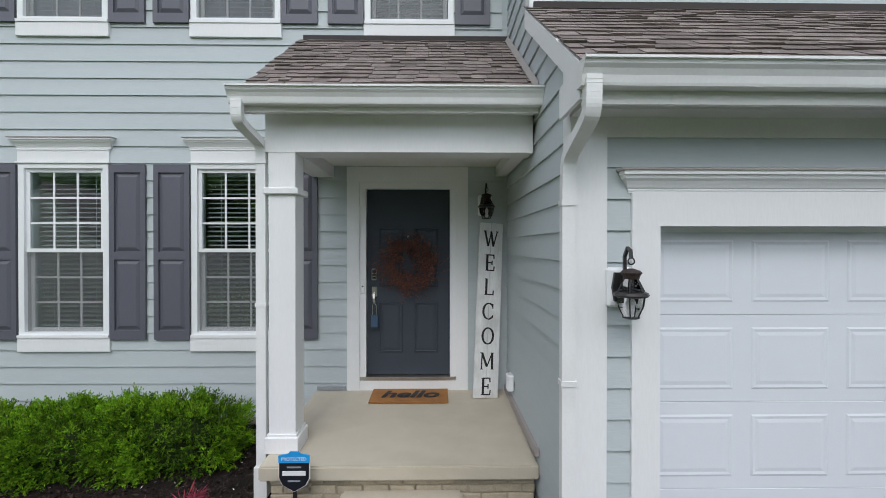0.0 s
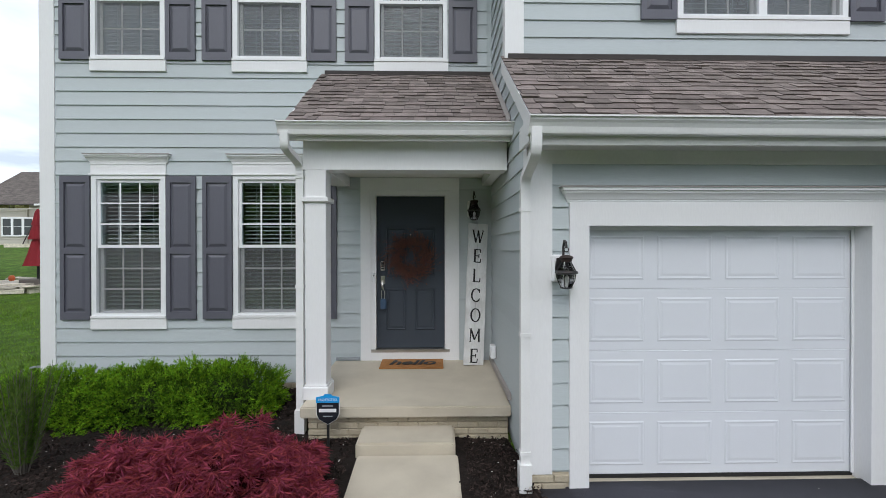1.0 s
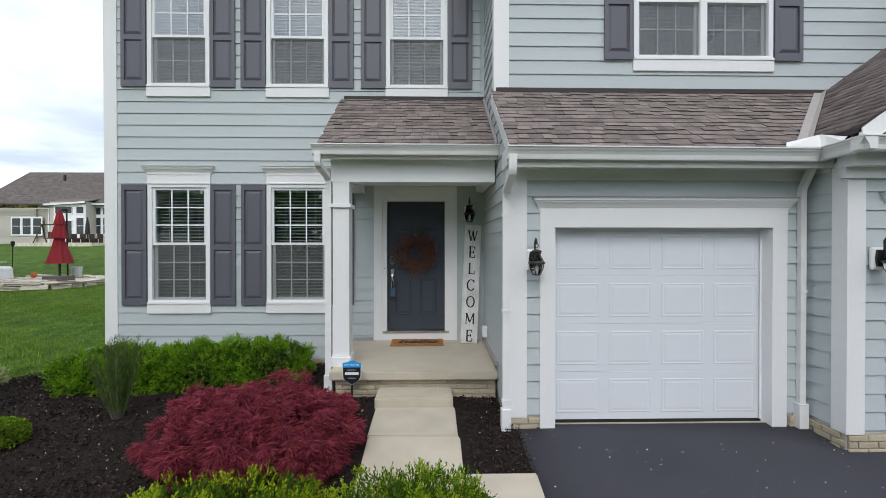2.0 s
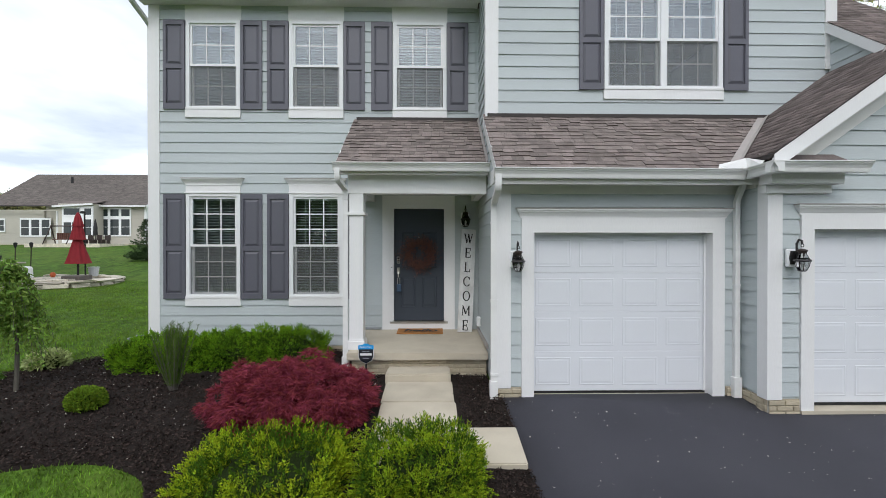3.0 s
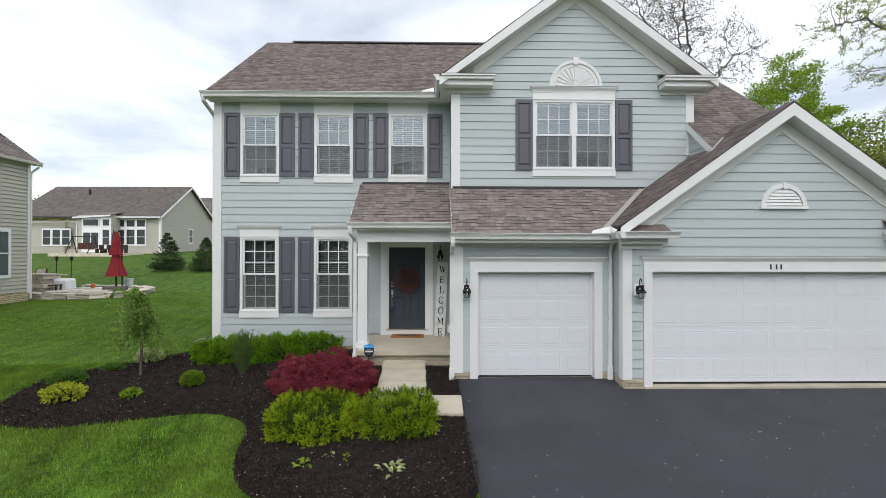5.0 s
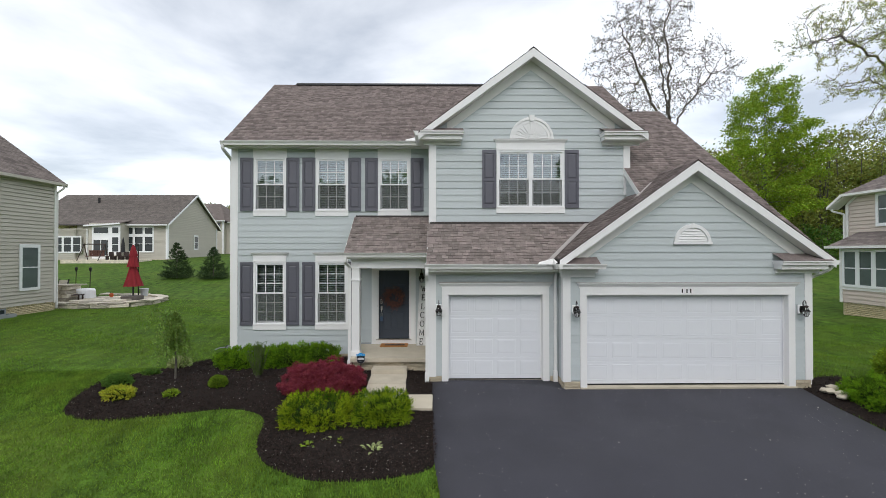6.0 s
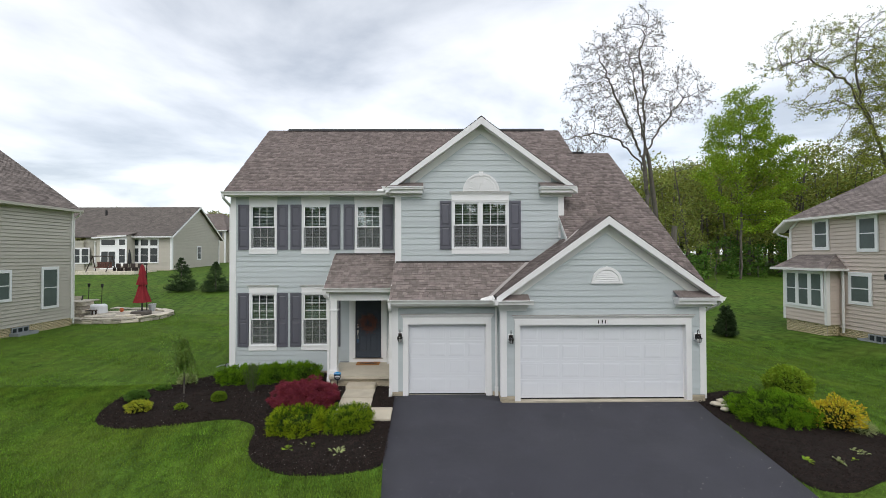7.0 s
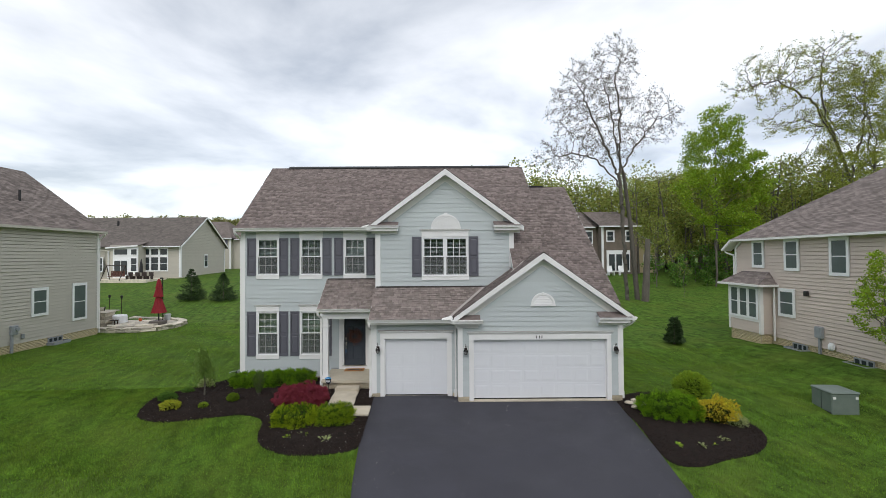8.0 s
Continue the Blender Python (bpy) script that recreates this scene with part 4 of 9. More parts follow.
for (gx0, gy0, gz0), roof in (((4.03, -2.715, 2.85), roof_5), ((0.70, -0.455, 6.375), roof_1)):
    bm = poly(bmesh.new(), [(gx0 - 0.34, gy0, gz0), (gx0, gy0, gz0), (gx0 + 0.03, gy0 + 0.06, gz0 + 0.13), (gx0 - 0.30, gy0 + 0.05, gz0 + 0.05)], (0, 0.012, 0.004))
    poly(bm, [(gx0, gy0, gz0), (gx0, gy0 - 0.20, gz0 + 0.004), (gx0 + 0.06, gy0 - 0.18, gz0 + 0.05), (gx0 + 0.03, gy0 + 0.06, gz0 + 0.13)], (0.012, 0, 0.004))
    part("splash_guard", bm, ALU, roof)


def downspout(pts, label, w=0.075, d=0.055, straps=(), foot=None):
    ob = thing("downspout", pts[-1], label, "downspout", "downspouts of the house")
    bent = []
    for i in range(len(pts) - 2):
        q = [Vector(pts[max(0, i - 1)]), Vector(pts[i]), Vector(pts[i + 1]), Vector(pts[min(i + 2, len(pts) - 1)])]
        if i == len(pts) - 3:
            q[3] = q[2] + (q[2] - q[1])
        for t in (0.0, 0.25, 0.5, 0.75):
            bent.append(0.5 * (2 * q[1] + (q[2] - q[0]) * t + (2 * q[0] - 5 * q[1] + 4 * q[2] - q[3]) * t * t + (3 * q[1] - q[0] - 3 * q[2] + q[3]) * t ** 3))
    bent += [Vector(pts[-2]), Vector(pts[-1])]
    part("pipe", pipe(bmesh.new(), bent, w, d), ALU, ob)
    for z in straps:
        p = pts[-1]
        part("strap", box(p[0] - w / 2 - 0.006, p[0] + w / 2 + 0.006, p[1] - d / 2 - 0.006, p[1] + d / 2 + 0.006, z, z + 0.03), ALU, ob)
    bm = bmesh.new()
    for k in range(1, 4):
        a, b = Vector(pts[k - 1]), Vector(pts[k])
        for t in (0.2, 0.4, 0.6, 0.8):
            p = a.lerp(b, t)
            bx(bm, p.x - w / 2 - 0.0015, p.x + w / 2 + 0.0015, p.y - d / 2 - 0.0015, p.y + d / 2 + 0.0015, p.z - 0.002, p.z + 0.002)
    tagged(part("crimp_ribs", bm, ALU, ob), kind="stuff")
    if foot:
        p = pts[-1]
        part("drain_tile", box(p[0] - 0.05, p[0] + 0.05, p[1] - 0.045, p[1] + 0.045, p[2] - 0.06, p[2] + foot), ALU, ob)
    return ob


downspout([(-1.12, -1.57, 3.03), (-1.12, -1.57, 2.95), (-1.119, -1.56, 2.90), (-1.11, -1.52, 2.865), (-1.075, -1.37, 2.80), (-1.064, -1.32, 2.77), (-1.06, -1.295, 2.72), (-1.06, -1.29, 2.64), (-1.06, -1.29, 0.05)], "white downspout beside the porch column", straps=(2.62, 1.5, 0.2), foot=0.2)
downspout([(1.05, -2.65, 2.78), (1.05, -2.65, 2.68), (1.05, -2.64, 2.625), (1.048, -2.60, 2.585), (1.046, -2.42, 2.515), (1.045, -2.35, 2.485), (1.045, -2.31, 2.445), (1.045, -2.295, 2.38), (1.045, -2.29, 2.30), (1.045, -2.29, -0.02)], "white downspout at the garage corner", straps=(2.2, 1.2, 0.25), foot=0.2)
downspout([(4.2, -2.45, 2.78), (4.2, -2.42, 2.70), (4.2, -2.36, 2.6), (4.2, -2.31, 2.5), (4.2, -2.30, 2.4), (4.2, -2.30, 0.02)], "white downspout in the corner between garages", w=0.06, straps=(1.4,), foot=0.2)
downspout([(-4.92, -0.39, 6.28), (-4.92, -0.38, 6.2), (-4.91, -0.33, 6.13), (-4.88, -0.05, 5.98), (-4.87, 0.08, 5.9), (-4.87, 0.1, 0.0)], "white downspout round the house corner", straps=(3.0,), foot=0.2)
downspout([(10.55, -2.9, 2.82), (10.52, -2.88, 2.74), (10.45, -2.80, 2.66), (10.32, -2.60, 2.52), (10.28, -2.55, 2.44), (10.28, -2.55, 0.0)], "white downspout at the far garage corner", straps=(1.4,), foot=0.2)

# ---- porch ----
slab = bmesh.new()
poly(slab, [(-1.0, -1.52, 0.35), (1.075, -1.52, 0.35), (1.075, -0.02, 0.41), (-1.0, -0.02, 0.41)], (0, 0, -0.11))
bmesh.ops.bevel(slab, geom=slab.edges[:], offset=0.012, segments=2, affect="EDGES")
tagged(part("porch_floor", slab, CONCRETE), "pale concrete porch slab with a rounded edge", "porch floor", kind="structure")
found = part("foundation_1", bx(box(-0.94, 1.06, -1.42, -0.02, -0.3, 0.245), -4.77, -0.94, -0.012, 0.0, -0.3, 0.118), MORTAR)
tagged(found, "pale cast brick foundation under the porch", "foundation", kind="structure")
step = box(-0.40, 0.51, -1.84, -1.44, -0.12, 0.14)
bmesh.ops.bevel(step, geom=step.edges[:], offset=0.02, segments=2, affect="EDGES")
tagged(part("step", step, CONCRETE), "single pale concrete step before the porch", "step", kind="structure")


def pave(name, x0, x1, y0, y1, label):
    bm = bmesh.new()
    poly(bm, [(x0, y0, gz(0, y0) + 0.085), (x1, y0, gz(0, y0) + 0.085), (x1, y1, gz(0, y1) + 0.085), (x0, y1, gz(0, y1) + 0.085)], (0, 0, -0.12))
    bmesh.ops.bevel(bm, geom=bm.edges[:], offset=0.012, segments=2, affect="EDGES")
    return tagged(part(name, bm, CONCRETE), label, "walkway", kind="structure")


pave("pavement_1", -0.38, 0.53, -2.49, -1.845, "pale concrete walk slab before the step")
pave("pavement_2", -0.37, 0.55, -3.68, -2.505, "pale concrete walk slab behind the shrubs")
pave("pavement_3", 0.565, 1.19, -3.68, -3.05, "pale concrete walk slab beside the driveway")

column = thing("porch_column", (-0.895, -1.21, 0.36), "square white porch column with a trim band", "column")
part("shaft", box(-1.0, -0.79, -1.315, -1.105, 0.5, 2.71, bevel=0.004), TRIM, column)
part("base", bx(box(-1.025, -0.765, -1.34, -1.08, 0.355, 0.485, bevel=0.006), -1.012, -0.778, -1.327, -1.093, 0.485, 0.505), TRIM, column)
part("band", box(-1.03, -0.76, -1.345, -1.075, 2.38, 2.43, bevel=0.006), TRIM, column)
trim("trim_16", bx(bx(box(-1.02, 1.068, -1.32, -1.10, 2.71, 3.02), -1.02, -0.80, -1.10, -0.03, 2.72, 3.02), 0.95, 1.068, -1.1, -0.03, 2.735, 3.02), "white boxed porch beam on the column")
tagged(part("ceiling", box(-0.80, 0.95, -1.10, -0.03, 2.84, 2.86), SOFFIT), "white porch ceiling", "ceiling", kind="structure")

# ---- windows ----
def sash(ob, x0, x1, z0, z1, y, cols, rows, screen=False):
    """One sash: a frame, real panes, muntin bars, perhaps an insect screen before it."""
    s = 0.04
    bm = box(x0, x1, y - 0.02, y + 0.02, z0, z0 + s)
    bx(bm, x0, x1, y - 0.02, y + 0.02, z1 - s, z1), bx(bm, x0, x0 + s, y - 0.02, y + 0.02, z0 + s, z1 - s), bx(bm, x1 - s, x1, y - 0.02, y + 0.02, z0 + s, z1 - s)
    sh = part("sash", bm, VINYL, ob)
    bm = bmesh.new()
    for i in range(1, cols):
        c = x0 + s + (x1 - x0 - 2 * s) * i / cols
        bx(bm, c - 0.010, c + 0.010, y - 0.015, y - 0.0095, z0 + s, z1 - s)
    for i in range(1, rows):
        c = z0 + s + (z1 - z0 - 2 * s) * i / rows
        bx(bm, x0 + s, x1 - s, y - 0.0145, y - 0.0093, c - 0.010, c + 0.010)
    part("muntins", bm, VINYL, sh)
    pane = part("pane", box(x0 + s, x1 - s, y - 0.009, y - 0.005, z0 + s, z1 - s), GLASSD, sh)
    pane.visible_shadow = False
    if screen:
        part("insect_screen", box(x0 + s * 0.4, x1 - s * 0.4, y - 0.032, y - 0.031, z0 + s * 0.5, z1 - s * 0.5), SCREEN, sh, "fine grey insect screen")


def blind(ob, x0, x1, z0, z1, y, tilt):
    bm = box(x0, x1, y - 0.03, y + 0.03, z1 - 0.05, z1)
    z = z0 + 0.03
    while z < z1 - 0.06:
        poly(bm, [(x0, y - 0.022, z - tilt), (x1, y - 0.022, z - tilt), (x1, y + 0.022, z + tilt), (x0, y + 0.022, z + tilt)], (0, 0, 0.003))
        z += 0.052
    for f in (0.2, 0.8):
        c = x0 + (x1 - x0) * f
        bx(bm, c - 0.004, c + 0.004, y - 0.024, y - 0.022, z0, z1 - 0.05)
    return part("blind", bm, BLIND, ob, "white slatted window blind")


def window(name, cx, y, z0, z1, half, label, cols, rows_up, rows_low, crown_at=None, twin=False, tilt=0.008, sill_h=0.18):
    """A double hung window: casing, sill board, two sashes (or two pairs), blind, perhaps a crown over it."""
    ob = tagged(new(name), label, "window", "house windows", "structure")
    ob.matrix_basis = Matrix.Translation((cx, y, z0))
    fz0, fz1 = z0 + sill_h, z1
    yo = y - 0.035
    bm = box(cx - half, cx - half + 0.062, yo, y + 0.06, fz0, fz1)
    bx(bm, cx + half - 0.062, cx + half, yo, y + 0.06, fz0, fz1), bx(bm, cx - half + 0.062, cx + half - 0.062, yo, y + 0.06, fz1 - 0.05, fz1)
    bx(bm, cx - half + 0.062, cx + half - 0.062, yo, y + 0.06, fz0, fz0 + 0.03)
    if twin:
        bx(bm, cx - 0.045, cx + 0.045, yo + 0.003, y + 0.06, fz0 + 0.03, fz1 - 0.05)
    part("window_frame", bm, VINYL, ob)
    bm = box(cx - half - 0.012, cx + half + 0.012, y - 0.045, y, z0, fz0 - 0.03, bevel=0.004)
    bx(bm, cx - half - 0.005, cx + half + 0.005, y - 0.055, y, fz0 - 0.03, fz0)
    part("window_sill", bm, TRIM, ob)
    units = [(cx - half + 0.062, cx + half - 0.062)] if not twin else [(cx - half + 0.062, cx - 0.045), (cx + 0.045, cx + half - 0.062)]
    zm = (fz0 + fz1) / 2 - 0.01
    for x0, x1 in units:
        sash(ob, x0, x1, zm - 0.02, fz1 - 0.05, y + 0.012, cols, rows_up)
        sash(ob, x0 + 0.008, x1 - 0.008, fz0 + 0.03, zm + 0.02, y + 0.055, cols, rows_low)
        part("insect_screen", box(x0 + 0.008, x1 - 0.008, y - 0.006, y - 0.005, fz0 + 0.035, zm - 0.02), SCREEN, ob, "fine grey insect screen")
        blind(ob, x0 + 0.03, x1 - 0.03, fz0 + 0.05, fz1 - 0.06, y + 0.14, tilt)
    if crown_at:
        part("head_bead", bx(box(cx - half - 0.018, cx + half + 0.018, y - 0.052, y, z1 + 0.004, z1 + 0.022), cx - half - 0.01, cx + half + 0.01, y - 0.044, y, crown_at[0] - 0.014, crown_at[0] - 0.002), TRIM, ob)
        part("head_board", box(cx - half - 0.005, cx + half + 0.005, y - 0.036, y, z1, crown_at[0]), TRIM, ob)
        part("crown", crown(bmesh.new(), cx - half, cx + half, y, crown_at[0], crown_at[1], 0.085), TRIM, ob)
        part("drip_cap", box(cx - half - 0.075, cx + half + 0.075, y - 0.095, y, crown_at[1], crown_at[1] + 0.008), FLASH, ob)
    return ob


window("window_1", W1, 0.0, 0.84, 2.86, HW, "white double hung window with lower screen and blinds", 3, 3, 3, (3.02, 3.13))
window("window_2", W2, 0.0, 0.84, 2.86, HW, "white double hung window with lower screen and blinds", 3, 3, 3, (3.02, 3.13))
for i, c in enumerate((W1, W2, W3)):
    window("window_%d" % (3 + i), c, 0.0, 4.22, 5.965, HW, "white upper double hung window with closed blinds", 3, 2, 2, tilt=0.014 if i < 2 else 0.02)
window("window_6", 3.85, -1.15, 4.20, 5.93, 0.93, "white twin double hung window under a fan ornament", 3, 2, 2, (6.11, 6.22), twin=True, tilt=0.01)


def shutter(x0, x1, z0, z1, y, label, split):
    """A raised panel shutter: frame and two bevelled panels."""
    ob = thing("shutter", ((x0 + x1) / 2, y, z0), label, "shutter", "window shutters")
    st, yf = 0.052, y - 0.05
    bm = box(x0, x0 + st, yf, y - 0.021, z0, z1)
    bx(bm, x1 - st, x1, yf, y - 0.021, z0, z1)
    zs = z0 + (z1 - z0) * split
    for a, b in ((z0, z0 + 0.10), (zs - 0.04, zs + 0.04), (z1 - 0.085, z1)):
        bx(bm, x0 + st, x1 - st, yf, y - 0.021, a, b)
    part("frame", bm, SHUTTER, ob)
    for a, b in ((z0 + 0.10, zs - 0.04), (zs + 0.04, z1 - 0.085)):
        bm = box(x0 + st, x1 - st, yf + 0.022, y - 0.02, a, b)
        top = [(x0 + st + 0.045, a + 0.05), (x1 - st - 0.045, a + 0.05), (x1 - st - 0.045, b - 0.05), (x0 + st + 0.045, b - 0.05)]
        low = [(x0 + st + 0.012, a + 0.012), (x1 - st - 0.012, a + 0.012), (x1 - st - 0.012, b - 0.012), (x0 + st + 0.012, b - 0.012)]
        vt, vl = [bm.verts.new((x, yf + 0.004, z)) for x, z in top], [bm.verts.new((x, yf + 0.0215, z)) for x, z in low]
        bm.faces.new(vt)
        for i in range(4):
            j = (i + 1) % 4
            bm.faces.new((vl[i], vl[j], vt[j], vt[i]))
        part("panel", bm, SHUTTER, ob)
    bm = bmesh.new()
    for z in (z0 + 0.14, zs, z1 - 0.14):
        for x in (x0 + 0.02, x1 - 0.02):
            cyl(bm, (x, yf - 0.004, z), (x, yf + 0.002, z), 0.006, seg=6)
    tagged(part("screws", bm, SHUTTER, ob), kind="stuff")
    return ob


low = shutter(W1 - 0.875, W1 - 0.495, 0.97, 2.85, 0.0, "grey two-panel shutter beside a lower window", 0.48)
for c, s in ((W1, 1), (W2, -1), (W2, 1)):
    copy_thing(low, Matrix.Translation((c + s * 0.685, 0, 0.97)))
up = shutter(W1 - 0.875, W1 - 0.495, 4.37, 5.96, 0.0, "grey two-panel shutter beside an upper window", 0.48)
for c, s in ((W1, 1), (W2, -1), (W2, 1), (W3, -1), (W3, 1)):
    copy_thing(up, Matrix.Translation((c + s * 0.685, 0, 4.37)))
for x in (3.85 - 0.93 - 0.205, 3.85 + 0.93 + 0.205):
    copy_thing(up, Matrix.Translation((x, -1.15, 4.345)))


def half_round(bm, cx, y, z, r0, r1, depth, n=28):
    """A half-round band or panel standing on its flat side, as one closed body."""
    arc = [math.pi * i / n for i in range(n + 1)]
    rim = [(cx + r1 * math.cos(t), y, z + r1 * math.sin(t)) for t in arc]
    rim += [(cx + r0 * math.cos(t), y, z + r0 * math.sin(t)) for t in arc[::-1]] if r0 > 0.01 else []
    return poly(bm, rim, (0, -depth, 0))


fan = thing("fan_ornament", (3.88, -1.19, 6.228), "white half-round sunburst ornament with a keystone", "ornament")
part("back_panel", half_round(bmesh.new(), 3.88, -1.15, 6.231, 0.001, 0.56, 0.03), TRIM, fan)
part("outer_ring", half_round(bmesh.new(), 3.88, -1.15, 6.231, 0.535, 0.60, 0.06), TRIM, fan)
part("inner_ring", half_round(bmesh.new(), 3.88, -1.15, 6.231, 0.45, 0.495, 0.05), TRIM, fan)
for k in range(13):
    a = math.pi * (k + 0.5) / 13
    c, s = math.cos(a), math.sin(a)
    bm = poly(bmesh.new(), [(3.88 + 0.08 * c + 0.008 * s, -1.18, 6.233 + 0.08 * s - 0.008 * c * 0.4), (3.88 + 0.44 * c + 0.034 * s, -1.18, 6.235 + 0.44 * s - 0.034 * c),
                            (3.88 + 0.44 * c - 0.034 * s, -1.18, 6.235 + 0.44 * s + 0.034 * c), (3.88 + 0.08 * c - 0.008 * s, -1.18, 6.233 + 0.08 * s + 0.008 * c)], (0, -0.022, 0))
    part("ray", bm, TRIM, fan)
part("hub", half_round(bmesh.new(), 3.88, -1.15, 6.231, 0.001, 0.085, 0.05, 12), TRIM, fan)
part("keystone", poly(bmesh.new(), [(3.83, -1.15, 6.72), (3.93, -1.15, 6.72), (3.96, -1.15, 6.885), (3.80, -1.15, 6.885)], (0, -0.085, 0)), TRIM, fan)
louvre = thing("louvre_vent", (7.37, -2.74, 3.36), "white half-round louvred vent in the garage gable", "vent")
part("back_panel", half_round(bmesh.new(), 7.37, -2.70, 3.36, 0.001, 0.42, 0.025), TRIM, louvre)
part("ring", half_round(bmesh.new(), 7.37, -2.70, 3.36, 0.36, 0.44, 0.055), TRIM, louvre)
part("sill", box(6.91, 7.83, -2.765, -2.70, 3.32, 3.37), TRIM, louvre)
part("keystone", box(7.34, 7.40, -2.77, -2.70, 3.70, 3.82), TRIM, louvre)
for k in range(5):
    z = 3.39 + k * 0.06
    w = math.sqrt(max(0.01, 0.355 ** 2 - (z - 3.36 + 0.03) ** 2))
    part("slat", poly(bmesh.new(), [(7.37 - w, -2.745, z), (7.37 + w, -2.745, z), (7.37 + w, -2.726, z + 0.045), (7.37 - w, -2.726, z + 0.045)], (0, 0.004, 0.008)), TRIM, louvre)


# ---- garage doors ----
def garage_door(name, x0, x1, y, z0, z1, cols, label, crown_x, crown_z, jamb=0.16):
    ob = tagged(new(name), label, "garage door", "garage doors", "structure")
    ob.matrix_basis = Matrix.Translation(((x0 + x1) / 2, y, z0))
    rows, yd = 4, y + 0.13
    h = (z1 - z0) / rows
    for r in range(rows):
        a, b = z0 + r * h + 0.0008, z0 + (r + 1) * h - 0.0008
        bm = box(x0, x1, yd, yd + 0.04, a, b, bevel=0.0025)
        w = (x1 - x0) / cols
        for c in range(cols):
            p0, p1 = x0 + c * w + 0.055, x0 + (c + 1) * w - 0.055
            q0, q1 = a + 0.075, b - 0.075
            rings = []
            for inset, out_ in ((0.0, 0.0005), (0.012, -0.009), (0.028, -0.009), (0.05, 0.007)):
                rings.append([bm.verts.new((x, yd - out_, z)) for x, z in ((p0 + inset, q0 + inset), (p1 - inset, q0 + inset), (p1 - inset, q1 - inset), (p0 + inset, q1 - inset))])
            # the recess is carved as a raised moulding with a raised field
            for v in rings[1]:
                v.co.y = yd - 0.0045
            for v in rings[2]:
                v.co.y = yd - 0.002
            for v in rings[3]:
                v.co.y = yd - 0.005
            for a_, b_ in zip(rings, rings[1:]):
                for i in range(4):
                    j = (i + 1) % 4
                    bm.faces.new((a_[i], a_[j], b_[j], b_[i]))
            bm.faces.new(rings[3])
        part("door_section", bm, GARAGE, ob)
    part("bottom_seal", box(x0, x1, yd - 0.005, yd + 0.03, z0 - 0.03, z0), INK, ob)
    bm = box(x0 - jamb, x0, y - 0.035, y + 0.001, z0 - 0.06, z1)
    bx(bm, x0 - 0.012, x0, y + 0.001, yd, z0 - 0.06, z1)
    part("casing", bm, TRIM, ob)
    bm = box(x1, x1 + jamb, y - 0.035, y + 0.001, z0 - 0.06, z1)
    bx(bm, x1, x1 + 0.012, y + 0.001, yd, z0 - 0.06, z1)
    part("casing", bm, TRIM, ob)
    bm = box(x0 - jamb, x1 + jamb, y - 0.037, y, z1, crown_z[0])
    bx(bm, x0, x1, y, yd, z1, z1 + 0.02)
    part("head_board", bm, TRIM, ob)
    part("weather_strip", bx(bx(box(x0, x1, yd - 0.02, yd - 0.004, z1 - 0.03, z1), x0, x0 + 0.025, yd - 0.02, yd - 0.012, z0, z1 - 0.03), x1 - 0.025, x1, yd - 0.02, yd - 0.012, z0, z1 - 0.03), VINYL, ob)
    part("crown", crown(bmesh.new(), crown_x[0], crown_x[1], y, crown_z[0], crown_z[1], 0.09), TRIM, ob)
    part("drip_cap", box(crown_x[0] - 0.08, crown_x[1] + 0.08, y - 0.1, y, crown_z[1], crown_z[1] + 0.01), FLASH, ob)
    return ob


garage_door("door_2", 1.57, 3.90, -2.25, -0.01, 2.09, 4, "white panelled steel garage door for one car", (1.41, 4.06), (2.275, 2.395))
garage_door("door_3", 4.84, 9.66, -2.70, -0.02, 2.12, 8, "wide white panelled steel garage door for two cars", (4.68, 9.82), (2.29, 2.41))
tagged(part("threshold_1", bx(box(1.42, 4.08, -2.30, -2.05, -0.14, -0.045), 4.68, 9.85, -2.75, -2.5, -0.17, -0.06), CONCRETE), "pale concrete sills under the garage doors", "sill", kind="structure")
plate = thing("number_plate", (7.22, -2.742, 2.21), "dark numerals on the white garage head board", "sign")
for x in (7.11, 7.22, 7.31):
    part("bar", box(x - 0.013, x + 0.013, -2.746, -2.737, 2.165, 2.262), INK, plate)

# ---- front door ----
door = tagged(new("door_1"), "dark slate panelled front door, closed", "front door", kind="structure")
door.matrix_basis = Matrix.Translation((0, 0.05, 0.5))
bm = box(-0.455, 0.455, 0.055, 0.10, 0.56, 2.60)
for (p0, p1) in ((-0.33, -0.06), (0.06, 0.33)):
    for (q0, q1) in ((0.80, 1.36), (1.52, 2.18)):
        rings = [[bm.verts.new((x, 0.055 + o, z)) for x, z in ((p0 + i, q0 + i), (p1 - i, q0 + i), (p1 - i, q1 - i), (p0 + i, q1 - i))] for i, o in ((0, -0.0005), (0.015, -0.012), (0.03, -0.003), (0.055, -0.010))]
        for a_, b_ in zip(rings, rings[1:]):
            for i in range(4):
                bm.faces.new((a_[i], a_[(i + 1) % 4], b_[(i + 1) % 4], b_[i]))
        bm.faces.new(rings[3])
part("door_leaf", bm, DOORPAINT, door)
bm = box(-0.525, -0.457, -0.02, 0.13, 0.50, 2.67)
bx(bm, 0.457, 0.525, -0.02, 0.13, 0.50, 2.67), bx(bm, -0.457, 0.457, -0.02, 0.13, 2.602, 2.67)
part("jamb", bm, TRIM, door)
bm = box(-0.66, -0.525, -0.036, 0.0, 0.41, 2.67)
bx(bm, 0.525, 0.65, -0.036, 0.0, 0.41, 2.67), bx(bm, -0.66, 0.65, -0.038, 0.0, 2.67, 2.835)
part("casing", bm, TRIM, door)
